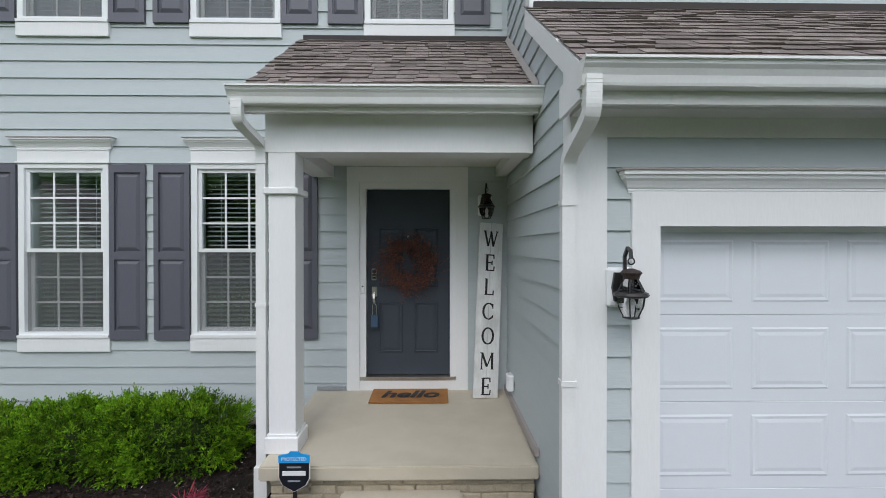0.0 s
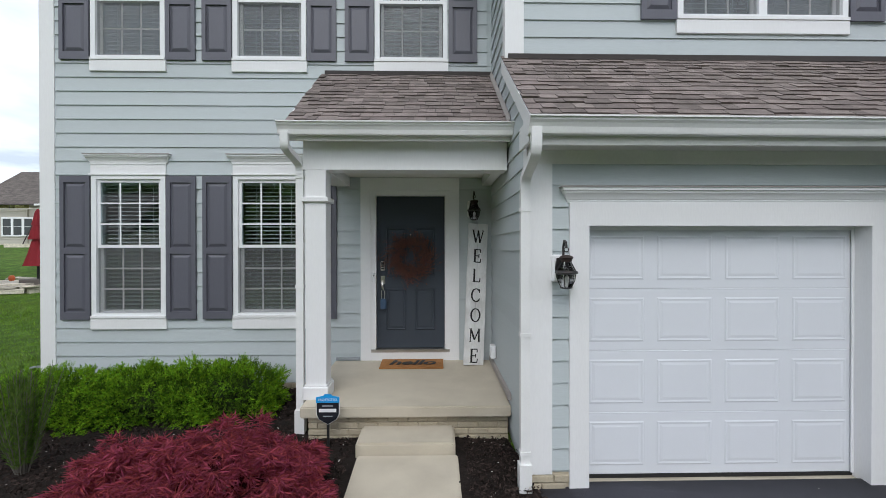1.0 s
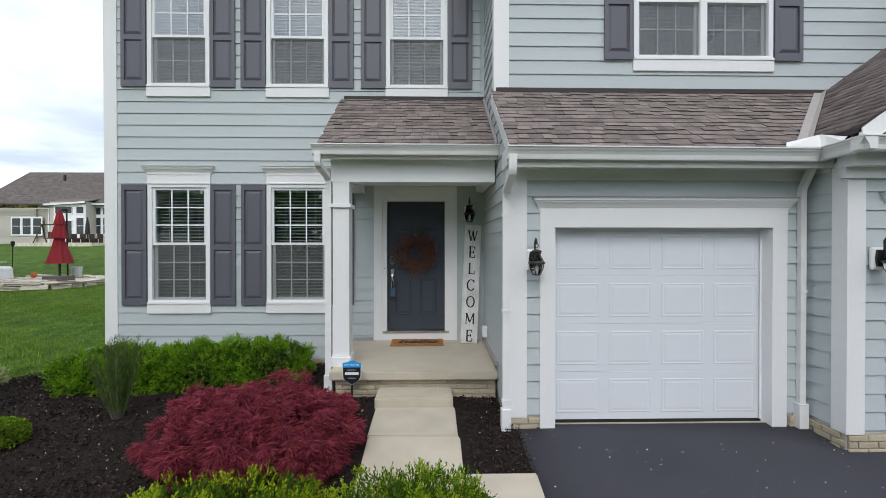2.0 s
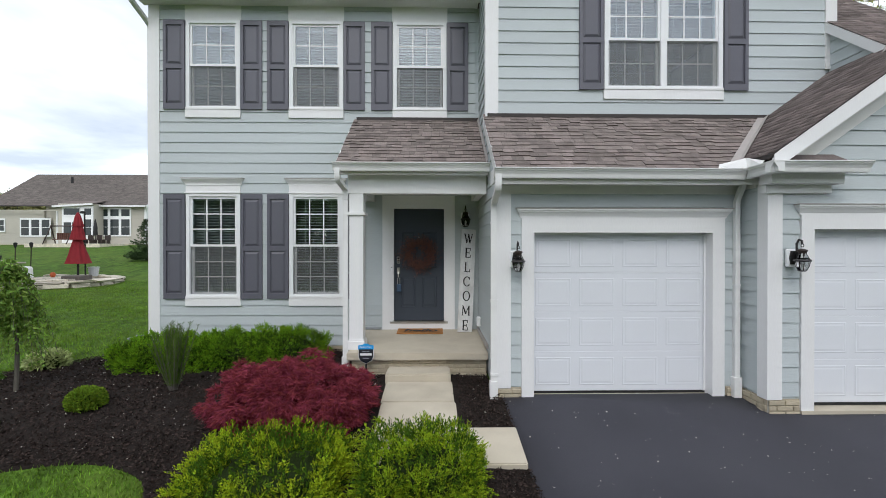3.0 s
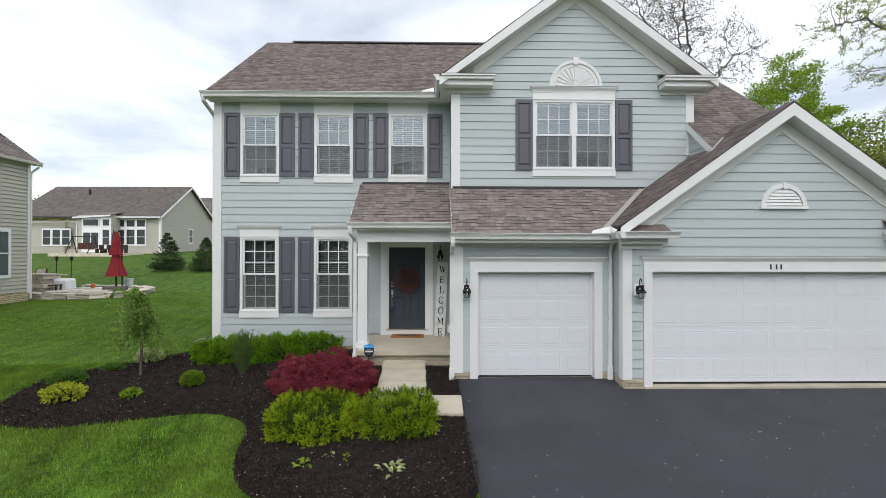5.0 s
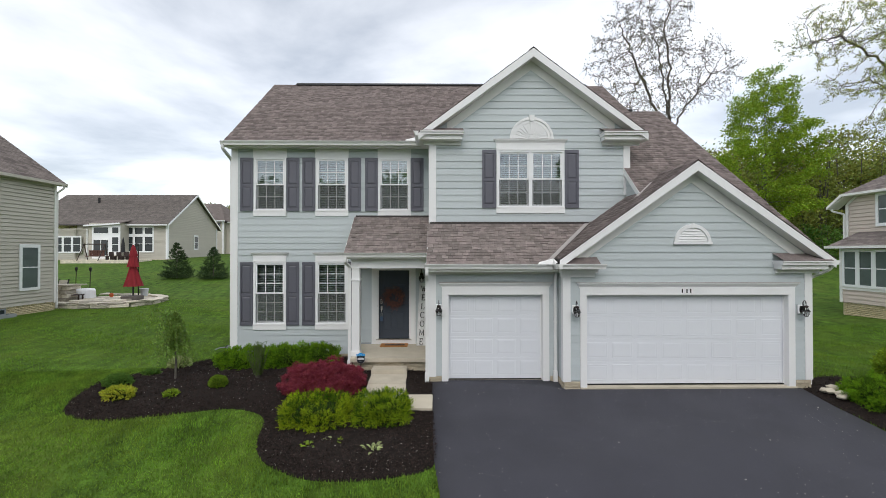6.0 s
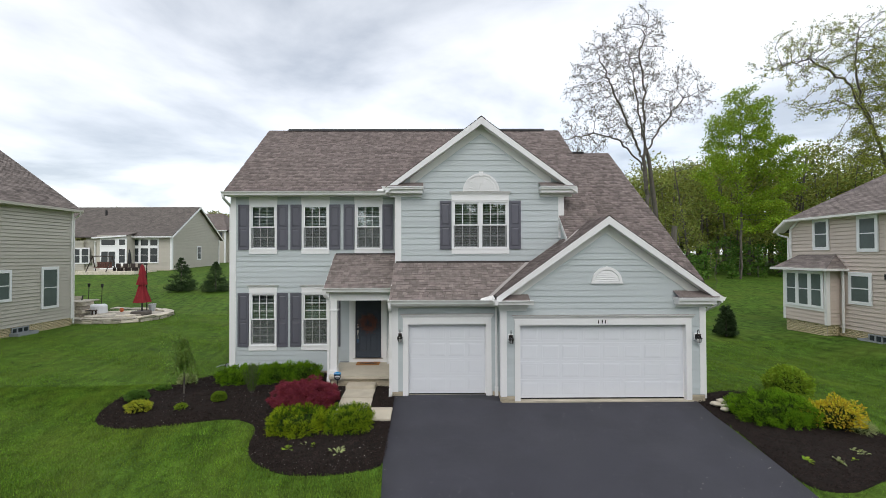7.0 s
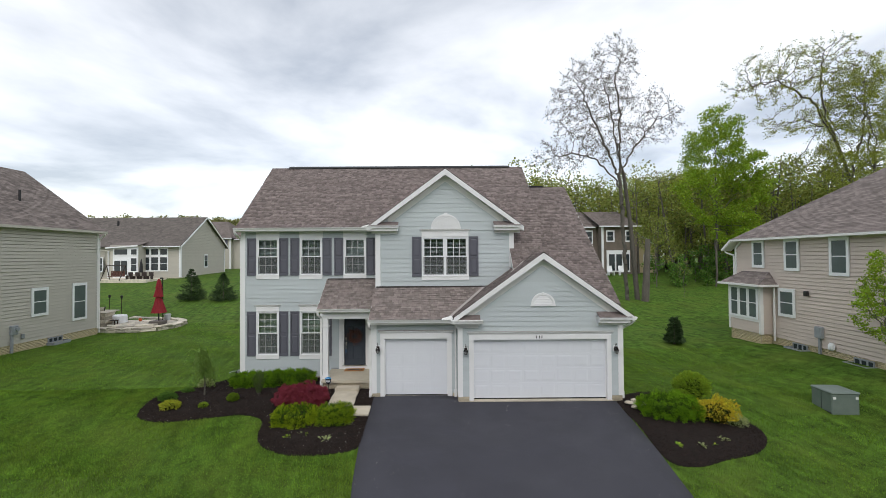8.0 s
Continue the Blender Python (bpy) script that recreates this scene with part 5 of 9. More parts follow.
part("threshold", box(-0.525, 0.525, -0.03, 0.14, 0.515, 0.555), NICKEL, door)
part("kick_board", box(-0.525, 0.525, -0.028, 0.10, 0.405, 0.515), TRIM, door)
lock = part("keypad_lock", box(-0.405, -0.345, 0.03, 0.055, 1.60, 1.73, bevel=0.008), NICKEL, door, "nickel keypad lock")
part("keypad_buttons", bx(bx(box(-0.395, -0.355, 0.027, 0.031, 1.68, 1.715), -0.395, -0.355, 0.027, 0.031, 1.65, 1.672), -0.395, -0.355, 0.027, 0.031, 1.62, 1.642), INK, lock)
handle = part("door_handle", box(-0.402, -0.345, 0.035, 0.055, 1.42, 1.53, bevel=0.005), NICKEL, door, "brushed nickel handle set")
part("grip", pipe(bmesh.new(), [(-0.373, 0.04, 1.47), (-0.373, -0.01, 1.45), (-0.373, -0.02, 1.41), (-0.373, 0.0, 1.37), (-0.373, 0.05, 1.36)], 0.022, 0.014), NICKEL, handle)
lockbox = thing("key_safe", (-0.36, -0.02, 1.12), "blue key safe hanging from the door handle", "lock box")
part("body", box(-0.40, -0.32, -0.045, 0.0, 1.09, 1.23, bevel=0.01), BLUEBOX, lockbox)
part("shackle", pipe(bmesh.new(), [(-0.385, -0.02, 1.22), (-0.385, -0.02, 1.33), (-0.373, -0.022, 1.37), (-0.345, -0.02, 1.33), (-0.345, -0.02, 1.22)], 0.008, 0.008), NICKEL, lockbox)
bell = thing("door_bell", (-0.49, -0.03, 1.5), "small white door bell on the jamb", "door bell")
part("plate", box(-0.505, -0.475, -0.034, -0.02, 1.46, 1.57, bevel=0.004), VINYL, bell)
part("button", cyl(bmesh.new(), (-0.49, -0.040, 1.54), (-0.49, -0.034, 1.54), 0.009), INK, bell)

# grey strip added where a dark gap runs below the first siding board
foot_strip = thing("wall_vent", (-0.83, -0.03, 0.42), "narrow grey strip at the foot of the wall", "vent")
part("strip_bar", box(-0.985, -0.675, -0.034, -0.004, 0.415, 0.455, bevel=0.003), GREYPVC, foot_strip)
trim("trim_17", box(1.048, 1.079, -1.50, -0.03, 0.405, 0.47), "grey flashing strip where the slab meets the wall", FLASH)

# boards that close the eave ends
trim("trim_30", box(1.008, 1.029, -2.60, -2.25, 2.69, 2.868), "white board closing the garage eave end")
trim("trim_31", bx(box(0.84, 1.074, -1.44, -0.33, 6.16, 6.24), 0.815, 0.84, -1.47, -0.33, 6.16, 6.35), "white boxed eave beside the gable", SOFFIT)

# wreath of dried berry twigs
rnd = random.Random(5)
bm, bmb = bmesh.new(), bmesh.new()
for i in range(760):
    a = rnd.uniform(0, 2 * math.pi)
    r = rnd.gauss(0.20, 0.058)
    p = Vector((r * math.cos(a), rnd.uniform(-0.05, 0.005), r * math.sin(a)))
    t = Vector((-math.sin(a) + rnd.gauss(0, 0.35), rnd.gauss(-0.1, 0.3), math.cos(a) + rnd.gauss(0, 0.35))).normalized()
    q = p + t * rnd.uniform(0.05, 0.12) + Vector((math.cos(a), 0, math.sin(a))) * rnd.uniform(-0.03, 0.09)
    o = Vector((0.0, 0.0, 1.77))
    cyl(bm, o + p, o + q, 0.0025, 0.001, seg=3)
    for k in range(3):
        c = o + p.lerp(q, rnd.uniform(0.3, 1.05)) + Vector((rnd.gauss(0, 0.012), rnd.gauss(-0.005, 0.008), rnd.gauss(0, 0.012)))
        bmesh.ops.create_icosphere(bmb, subdivisions=1, radius=rnd.uniform(0.004, 0.0095), matrix=Matrix.Translation(c))
wreath = thing("wreath", (0, 0.0, 1.77), "round wreath of rust-red dried berry twigs on the door", "wreath")
tagged(part("twig_ring", bm, TWIG, wreath), kind="stuff")
tagged(part("berry_sprays", bmb, TWIG, wreath), kind="stuff")
part("hook", box(-0.006, 0.006, -0.005, 0.054, 2.06, 2.09), NICKEL, wreath)


def letters(text, size, M, mat, parent, name="letter", shear=0.0, extrude=0.002, bold=0.0):
    """Built-in font as meshes, each word or letter one part."""
    cu = bpy.data.curves.new(name, "FONT")
    cu.body, cu.size, cu.extrude, cu.shear, cu.offset, cu.align_x, cu.align_y = text, size, extrude, shear, bold, "CENTER", "CENTER"
    tmp = bpy.data.objects.new(name, cu)
    scene.collection.objects.link(tmp)
    bpy.context.view_layer.update()
    me = bpy.data.meshes.new_from_object(tmp.evaluated_get(bpy.context.evaluated_depsgraph_get()))
    bpy.data.objects.remove(tmp)
    bpy.data.curves.remove(cu)
    me.transform(M)
    me.materials.clear()
    me.materials.append(mat)
    ob = new(name, me)
    ob.parent = parent
    ob.matrix_parent_inverse = base_of(parent).inverted()
    return ob


# doormat
mat_t = thing("doormat", (0.03, -0.21, 0.395), "brown coir doormat with a dark greeting", "doormat")
bm = poly(bmesh.new(), [(-0.37, -0.40, 0.403), (0.43, -0.40, 0.403), (0.43, -0.045, 0.417), (-0.37, -0.045, 0.417)], (0, 0, 0.014))
part("mat_body", bm, COIR, mat_t)
letters("hello", 0.30, Matrix.Translation((0.03, -0.215, 0.4305)) @ pose(0, 0, 0, 2.26, 0, 0) @ Matrix.Diagonal((1.0, 0.8, 1, 1)), INK, mat_t, "word", 0.25, 0.0012, 0.009)

# leaning greeting board
board = thing("welcome_sign", (0.83, -0.24, 0.40), "tall whitewashed board with black letters, leaning in the corner", "sign")
MB = Matrix.Translation((0.815, -0.27, 0.408)) @ pose(0, 0, 0, -6.3, 0, 0) @ pose(0, 0, 0, 0, 2.8, 14)
bm = bmesh.new()
for k in range(2):
    bx(bm, -0.135 + k * 0.136, -0.003 + k * 0.137, -0.011, 0.011, 0.0, 1.83 + 0.004 * k, bevel=0.003)
bm.transform(MB)
part("board", bm, SIGNWOOD, board)


def serif_letter(ch, s):
    """A serif capital from strokes, as a mesh in its own plane (x right, z up), centred, s high."""
    bm, w, t, k = bmesh.new(), 0.42 * s, 0.078 * s, 0.15 * s

    def bar(x0, z0, x1, z1, th):
        d = Vector((x1 - x0, 0, z1 - z0))
        n = Vector((-d.z, 0, d.x)).normalized() * th / 2
        a, b = Vector((x0, 0, z0)), Vector((x1, 0, z1))
        poly(bm, [a - n, b - n, b + n, a + n], (0, -0.0025, 0))

    def foot(x, z):
        bar(x - k / 1.5, z, x + k / 1.5, z, 0.045 * s)
    h = s / 2
    if ch == "W":
        for x0, x1, th in ((-w, -w * 0.42, t * 1.7), (-w * 0.42, 0, t), (0, w * 0.42, t * 1.7), (w * 0.42, w, t)):
            z0, z1 = (h, -h) if th > t else (-h, h)
            bar(x0, z0, x1, z1 if abs(x1) > 0.01 or th > t else h * 0.8, th)
        foot(-w, h), foot(w, h)
    if ch == "M":
        bar(-w * 0.85, -h, -w * 0.8, h, t), bar(-w * 0.8, h, 0, -h * 0.7, t * 1.8), bar(0, -h * 0.7, w * 0.8, h, t), bar(w * 0.8, h, w * 0.85, -h, t * 1.8)
        for x, z in ((-w * 0.85, -h), (w * 0.85, -h), (-w * 0.85, h), (w * 0.85, h)):
            foot(x, z)
    if ch in "EL":
        bar(-w * 0.5, -h, -w * 0.5, h, t * 1.9), foot(-w * 0.55, h), foot(-w * 0.55, -h)
        bar(-w * 0.5, -h, w * 0.6, -h, t), bar(w * 0.6, -h - t / 2, w * 0.66, -h * 0.45, t)
        if ch == "E":
            bar(-w * 0.5, h, w * 0.55, h, t), bar(w * 0.55, h + t / 2, w * 0.6, h * 0.5, t), bar(-w * 0.5, 0, w * 0.3, 0, t), bar(w * 0.3, -0.14 * s, w * 0.3, 0.14 * s, t)
    if ch in "OC":
        a0, a1 = (0, 360) if ch == "O" else (42, 318)
        n = 28
        for i in range(n):
            a, b = radians(a0 + (a1 - a0) * i / n), radians(a0 + (a1 - a0) * (i + 1) / n)
            th = t * (0.9 + 0.9 * abs(math.cos((a + b) / 2)))
            bar(w * 0.85 * math.cos(a), h * math.sin(a), w * 0.85 * math.cos(b) * 1.001, h * math.sin(b), th)
        if ch == "C":
            bar(w * 0.66, h * 0.35, w * 0.66, h * 0.95, t), bar(w * 0.6, -h * 0.67, w * 0.7, -h * 0.5, t)
    return bm


for i, ch in enumerate("WELCOME"):
    bm = serif_letter(ch, 0.165)
    bm.transform(MB @ Matrix.Translation((0.0, -0.0115, 1.66 - i * 0.257)))
    part("letter", bm, INK, board)


# ---- lanterns ----
def lantern(x, y, z, s, label, glow=False):
    """A coach lantern on a wall facing -y; (x, y) on the wall, z at the arm's plate."""
    ob = thing("wall_lantern", (x, y - 0.02, z - 0.05), label, "wall lamp", "outdoor wall lamps")
    part("mount_block", box(x - 0.085 * s, x + 0.085 * s, y - 0.05, y, z - 0.15 * s, z + 0.10 * s, bevel=0.015), VINYL, ob, "white mounting block")
    bm = bmesh.new()
    poly(bm, [(x - 0.05 * s, y - 0.05, z - 0.11 * s), (x + 0.05 * s, y - 0.05, z - 0.11 * s), (x + 0.065 * s, y - 0.05, z - 0.02), (x + 0.05 * s, y - 0.05, z + 0.07 * s), (x - 0.05 * s, y - 0.05, z + 0.07 * s), (x - 0.065 * s, y - 0.05, z - 0.02)], (0, -0.02, 0))
    part("back_plate", bm, BLACK, ob)
    yc = y - 0.19 * s
    zt = z + 0.04 * s
    bm = pipe(bmesh.new(), [(x, y - 0.06, z - 0.05), (x, y - 0.09, z + 0.06), (x, y - 0.10 * s, z + 0.17 * s), (x, y - 0.14 * s, z + 0.225 * s), (x, yc + 0.01, z + 0.21 * s), (x, yc, z + 0.16 * s)], 0.016, 0.016)
    part("arm", bm, BLACK, ob)
    ring = bmesh.new()
    for i in range(10):
        a, b = 2 * math.pi * i / 10, 2 * math.pi * (i + 1) / 10
        cyl(ring, (x + 0.02 * s * math.cos(a), yc, zt + 0.105 * s + 0.02 * s * math.sin(a)), (x + 0.02 * s * math.cos(b), yc, zt + 0.105 * s + 0.02 * s * math.sin(b)), 0.004, seg=5)
    part("ring", ring, BLACK, ob)
    r_s, z_r, z_b = 0.86 * s, -0.095 * s, -0.225 * s
    part("cap", lathe(bmesh.new(), [(0.012 * s, 0.062 * s), (0.05 * s, 0.05 * s), (0.062 * s, 0.036 * s), (0.05 * s, 0.018 * s), (0.045 * s, 0.0)][::-1], (x, yc, zt)), COPPER, ob, "rust-brown cap")
    part("shade_glass", lathe(bmesh.new(), [(0.092 * r_s, z_r + 0.02 * s), (0.045 * r_s, 0.0)], (x, yc, zt), 6), CLEAR, ob)
    part("rim", lathe(bmesh.new(), [(0.085 * r_s, z_r - 0.014 * s), (0.11 * r_s, z_r - 0.01 * s), (0.118 * r_s, z_r), (0.108 * r_s, z_r + 0.014 * s), (0.09 * r_s, z_r + 0.02 * s)], (x, yc, zt), 14), BLACK, ob)
    part("body_glass", lathe(bmesh.new(), [(0.05 * r_s, z_b), (0.086 * r_s, z_r - 0.07 * s), (0.095 * r_s, z_r - 0.015 * s)], (x, yc, zt), 6), CLEAR, ob)
    for i in range(6):
        a = 2 * math.pi * i / 6
        c, sn_ = math.cos(a) * r_s, math.sin(a) * r_s
        bm = cyl(bmesh.new(), (x + 0.098 * c, yc + 0.098 * sn_, zt + z_r - 0.012 * s), (x + 0.088 * c, yc + 0.088 * sn_, zt + z_r - 0.07 * s), 0.0035, seg=4)
        cyl(bm, (x + 0.088 * c, yc + 0.088 * sn_, zt + z_r - 0.07 * s), (x + 0.052 * c, yc + 0.052 * sn_, zt + z_b - 0.002), 0.0035, seg=4)
        part("cage_bar", bm, BLACK, ob)
        part("shade_rib", cyl(bmesh.new(), (x + 0.095 * c, yc + 0.095 * sn_, zt + z_r + 0.018 * s), (x + 0.047 * c, yc + 0.047 * sn_, zt), 0.0035, seg=4), BLACK, ob)
    part("base_ring", lathe(bmesh.new(), [(0.03 * s, z_b - 0.014 * s), (0.055 * s, z_b - 0.006 * s), (0.053 * s, z_b + 0.002 * s)], (x, yc, zt), 6), BLACK, ob)
    part("bulb_holder", lathe(bmesh.new(), [(0.012 * s, -0.22 * s), (0.014 * s, -0.17 * s), (0.022 * s, -0.14 * s), (0.006 * s, -0.11 * s)], (x, yc, zt), 8), VINYL, ob)
    return ob


lantern(1.335, -2.27, 1.770, 0.88, "black coach lantern with clear glass beside the single garage")
lantern(4.555, -2.72, 1.795, 0.88, "black coach lantern with clear glass between the garages")
lantern(9.945, -2.72, 1.795, 0.88, "black coach lantern with clear glass at the far garage side")
lantern(0.835, -0.02, 2.44, 0.9, "dark coach lantern in the shaded porch")

outlet = thing("outlet_box", (1.06, -0.42, 0.62), "white weatherproof outlet box on the porch side wall", "outlet")
part("cover", box(1.01, 1.078, -0.48, -0.36, 0.54, 0.70, bevel=0.012), VINYL, outlet)
part("back_plate", box(1.06, 1.082, -0.36, -0.27, 0.56, 0.68, bevel=0.006), VINYL, outlet)

# yard sign
sign = thing("yard_sign", (-0.70, -1.62, -0.04), "shield-shaped dark and blue yard sign on a stake", "yard sign")
part("stake", box(-0.712, -0.688, -1.612, -1.60, -0.15, 0.49), INK, sign)
sx, sz = -0.70, 0.375
shape = [(-0.105, 0.10), (0.105, 0.10), (0.105, -0.05), (0.08, -0.10), (0.0, -0.145), (-0.08, -0.10), (-0.105, -0.05)]
part("face", poly(bmesh.new(), [(sx + a, -1.624, sz + b) for a, b in shape], (0, 0.008, 0)), NAVY, sign)
part("border", poly(bmesh.new(), [(sx + a * 1.06, -1.617, sz + b * 1.05) for a, b in shape], (0, 0.005, 0)), WHITE, sign)
part("blue_cap", poly(bmesh.new(), [(sx - 0.11, -1.627, sz + 0.06), (sx + 0.11, -1.627, sz + 0.06), (sx + 0.11, -1.627, sz + 0.112), (sx + 0.045, -1.627, sz + 0.125), (sx + 0.03, -1.627, sz + 0.14), (sx - 0.03, -1.627, sz + 0.14), (sx - 0.045, -1.627, sz + 0.125), (sx - 0.11, -1.627, sz + 0.112)], (0, 0.012, 0)), BLUE, sign)
letters("PROTECTED", 0.032, Matrix.Translation((sx, -1.6285, sz + 0.088)) @ pose(0, 0, 0, 90, 0, 0), WHITE, sign, "word", 0, 0.0006)
part("print_bar", box(sx - 0.082, sx + 0.082, -1.627, -1.624, sz - 0.03, sz + 0.002), WHITE, sign)
part("print_bar", box(sx - 0.05, sx + 0.05, -1.627, -1.624, sz + 0.024, sz + 0.034), GREYPVC, sign)
part("print_bar", box(sx - 0.045, sx + 0.045, -1.627, -1.624, sz - 0.075, sz - 0.065), GREYPVC, sign)


# ---- plants ----
def unit(v):
    return v / np.maximum(np.linalg.norm(v, axis=-1, keepdims=True), 1e-9)


def leaf_mesh(name, pos, direc, length, width, mat, parent, rng, fold=0.0, kind="stuff", label=""):
    """Many small pointed leaves (a kite of two triangles each) at pos, growing along direc."""
    n = len(pos)
    direc = unit(direc)
    side = unit(np.cross(direc, rng.normal(size=(n, 3))))
    up = np.cross(side, direc)
    length = np.broadcast_to(length, (n,))[:, None]
    width = np.broadcast_to(width, (n,))[:, None]
    a = pos
    m = pos + direc * length * 0.5 + up * length * fold
    v = np.stack([a, m + side * width / 2, pos + direc * length, m - side * width / 2], 1).reshape(-1, 3)
    k = np.arange(n)[:, None] * 4
    f = (k + np.array([[0, 1, 2, 3]]))
    return raw_mesh(name, v, f, mat, parent, kind=kind, label=label)


def blob(name, centre, radii, mat, parent, lump=0.12, seed=1, seg=20, rings=12, floor_z=None):
    """A lumpy closed body whose dark colour stands in for the shade inside a shrub."""
    bm = bmesh.new()
    bmesh.ops.create_uvsphere(bm, u_segments=seg, v_segments=rings, radius=1.0)
    for v in bm.verts:
        d = v.co.normalized()
        r = 1 + lump * noise.noise(d * 2.6 + Vector((seed, 0, 0)))
        v.co = Vector((centre[0] + d.x * radii[0] * r, centre[1] + d.y * radii[1] * r, centre[2] + d.z * radii[2] * r))
        if floor_z is not None:
            v.co.z = max(v.co.z, floor_z)
    return part(name, bm, mat, parent)


def shell_points(rng, n, centre, radii, lump, seed, zmin=-0.25, boxy=2.0, depth=0.22):
    """Points through the outer part of a lumpy body, with their outward directions."""
    d = unit(rng.normal(size=(n * 2, 3)))
    d = d[d[:, 2] > zmin][:n]
    p = np.abs(d) ** boxy
    r = 1.0 / (p.sum(1) ** (1 / boxy))
    lumps = np.array([noise.noise(Vector(tuple(q * 2.2 + seed))) + 0.6 * noise.noise(Vector(tuple(q * 5.5 + 3 * seed))) for q in d])
    r = r * (1 + lump * lumps) * (1 - depth * rng.random(len(d)) ** 2)
    return np.array(centre) + d * r[:, None] * np.array(radii), d * np.array([1 / radii[0], 1 / radii[1], 1 / radii[2]]) * min(radii)


def sprays(name, pos, d, mat, ob, rng, z0, per, scale):
    """Feathery plumes: at each place a short shoot set with small scale-leaved twigs that splay off it towards its tip."""
    pos = pos.copy()
    pos[:, 2] = np.maximum(pos[:, 2], z0 + 0.02)
    hub = unit(unit(d) * 0.95 + np.array([0, 0, 0.28]) + rng.normal(size=d.shape) * 0.45)
    size = rng.uniform(0.65, 1.35, len(pos)) * scale
    pos, hub, size = np.repeat(pos, per, 0), np.repeat(hub, per, 0), np.repeat(size, per)
    t = np.tile((np.arange(per) + 0.5) / per, len(pos) // per)
    g = unit(hub + rng.normal(size=pos.shape) * (0.62 - 0.4 * t)[:, None])
    q = pos + hub * (t * 0.062 * size)[:, None] + rng.normal(size=pos.shape) * 0.005
    return leaf_mesh(name, q, g, rng.uniform(0.016, 0.030, len(q)) * size * (1.2 - 0.5 * t), rng.uniform(0.007, 0.011, len(q)) * scale, mat, ob, rng, 0.05)


def juniper(cx, cy, rx, ry, h, label, mat=None, seed=1, boxy=2.6, lump=0.16, name="juniper_shrub", lumps=150, side=1.0, proud=0.07):
    """A spreading juniper: a dark core for its inner shade and hundreds of tufts, each a fan of short twigs, at uneven
    depth.
    """
    z0 = float(gz(cx, cy))
    ob = thing(name, (cx, cy, z0), label, "shrub", "garden shrubs")
    rng = np.random.default_rng(seed)
    blob("inner_shade", (cx, cy, z0 + h * 0.34), (rx * 0.74, ry * 0.74, h * 0.44), SHADE_CORE, ob, 0.2, seed, floor_z=z0 - 0.03)
    area = (rx * ry + (rx + ry) * h) / 0.9
    centre, size_ = (cx, cy, z0 + h * 0.36), np.array([rx, ry, h * 0.62])
    # older sprays fill the body, darkened further to paint in the shade between clumps
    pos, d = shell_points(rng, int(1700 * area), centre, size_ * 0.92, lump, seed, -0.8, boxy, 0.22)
    sprays("older_shaded_foliage", pos, d, OLDSPRAY_SHADED, ob, rng, z0, 10, 1.35)
    # young sprays stand out in clumps
    pos, d = lump_points(rng, int(lumps * area), int(3000 / lumps), centre, size_, lump, seed, -0.5, boxy, 0.56 / math.sqrt(lumps), proud, side)
    sprays("foliage", pos, d, mat or JUNIPER, ob, rng, z0, 12, 1.1)
    return ob


def lump_points(rng, lumps, per, centre, radii, lump, seed, zmin, boxy, spread, proud=0.07, side=1.0):
    """Points gathered in many small clumps that stand out of a body by uneven amounts, with gaps between them."""
    c, d = shell_points(rng, lumps, centre, radii, lump, seed, zmin, boxy, 0.10)
    d = unit(d)
    on = (d[:, 2] > 0.25) | (rng.random(len(d)) < side)
    c, d = c[on], d[on]
    c = c + d * rng.uniform(-proud * 0.6, proud, len(c))[:, None]
    s = spread * rng.uniform(0.6, 1.3, len(c))
    c, d, s = np.repeat(c, per, 0), np.repeat(d, per, 0), np.repeat(s, per)
    off = rng.normal(size=c.shape) * s[:, None]
    off -= d * (off * d).sum(1, keepdims=True) * 0.6
    dist = np.linalg.norm(off, axis=1)
    return c + off - d * (dist ** 2 / s * 0.55)[:, None], unit(d + off / s[:, None] * 0.35)


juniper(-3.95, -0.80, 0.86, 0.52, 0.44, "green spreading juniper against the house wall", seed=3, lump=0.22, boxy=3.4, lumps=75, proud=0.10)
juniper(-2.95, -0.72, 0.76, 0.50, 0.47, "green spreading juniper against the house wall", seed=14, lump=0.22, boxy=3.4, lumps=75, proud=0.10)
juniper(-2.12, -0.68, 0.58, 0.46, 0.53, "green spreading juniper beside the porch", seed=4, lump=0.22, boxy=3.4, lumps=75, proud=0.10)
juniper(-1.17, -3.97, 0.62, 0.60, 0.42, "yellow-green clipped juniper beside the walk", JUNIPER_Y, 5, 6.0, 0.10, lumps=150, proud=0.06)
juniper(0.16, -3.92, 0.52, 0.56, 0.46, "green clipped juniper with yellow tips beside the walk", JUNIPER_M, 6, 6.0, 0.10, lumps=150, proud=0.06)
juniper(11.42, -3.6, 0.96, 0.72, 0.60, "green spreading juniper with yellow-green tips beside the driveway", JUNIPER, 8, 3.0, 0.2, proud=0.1)


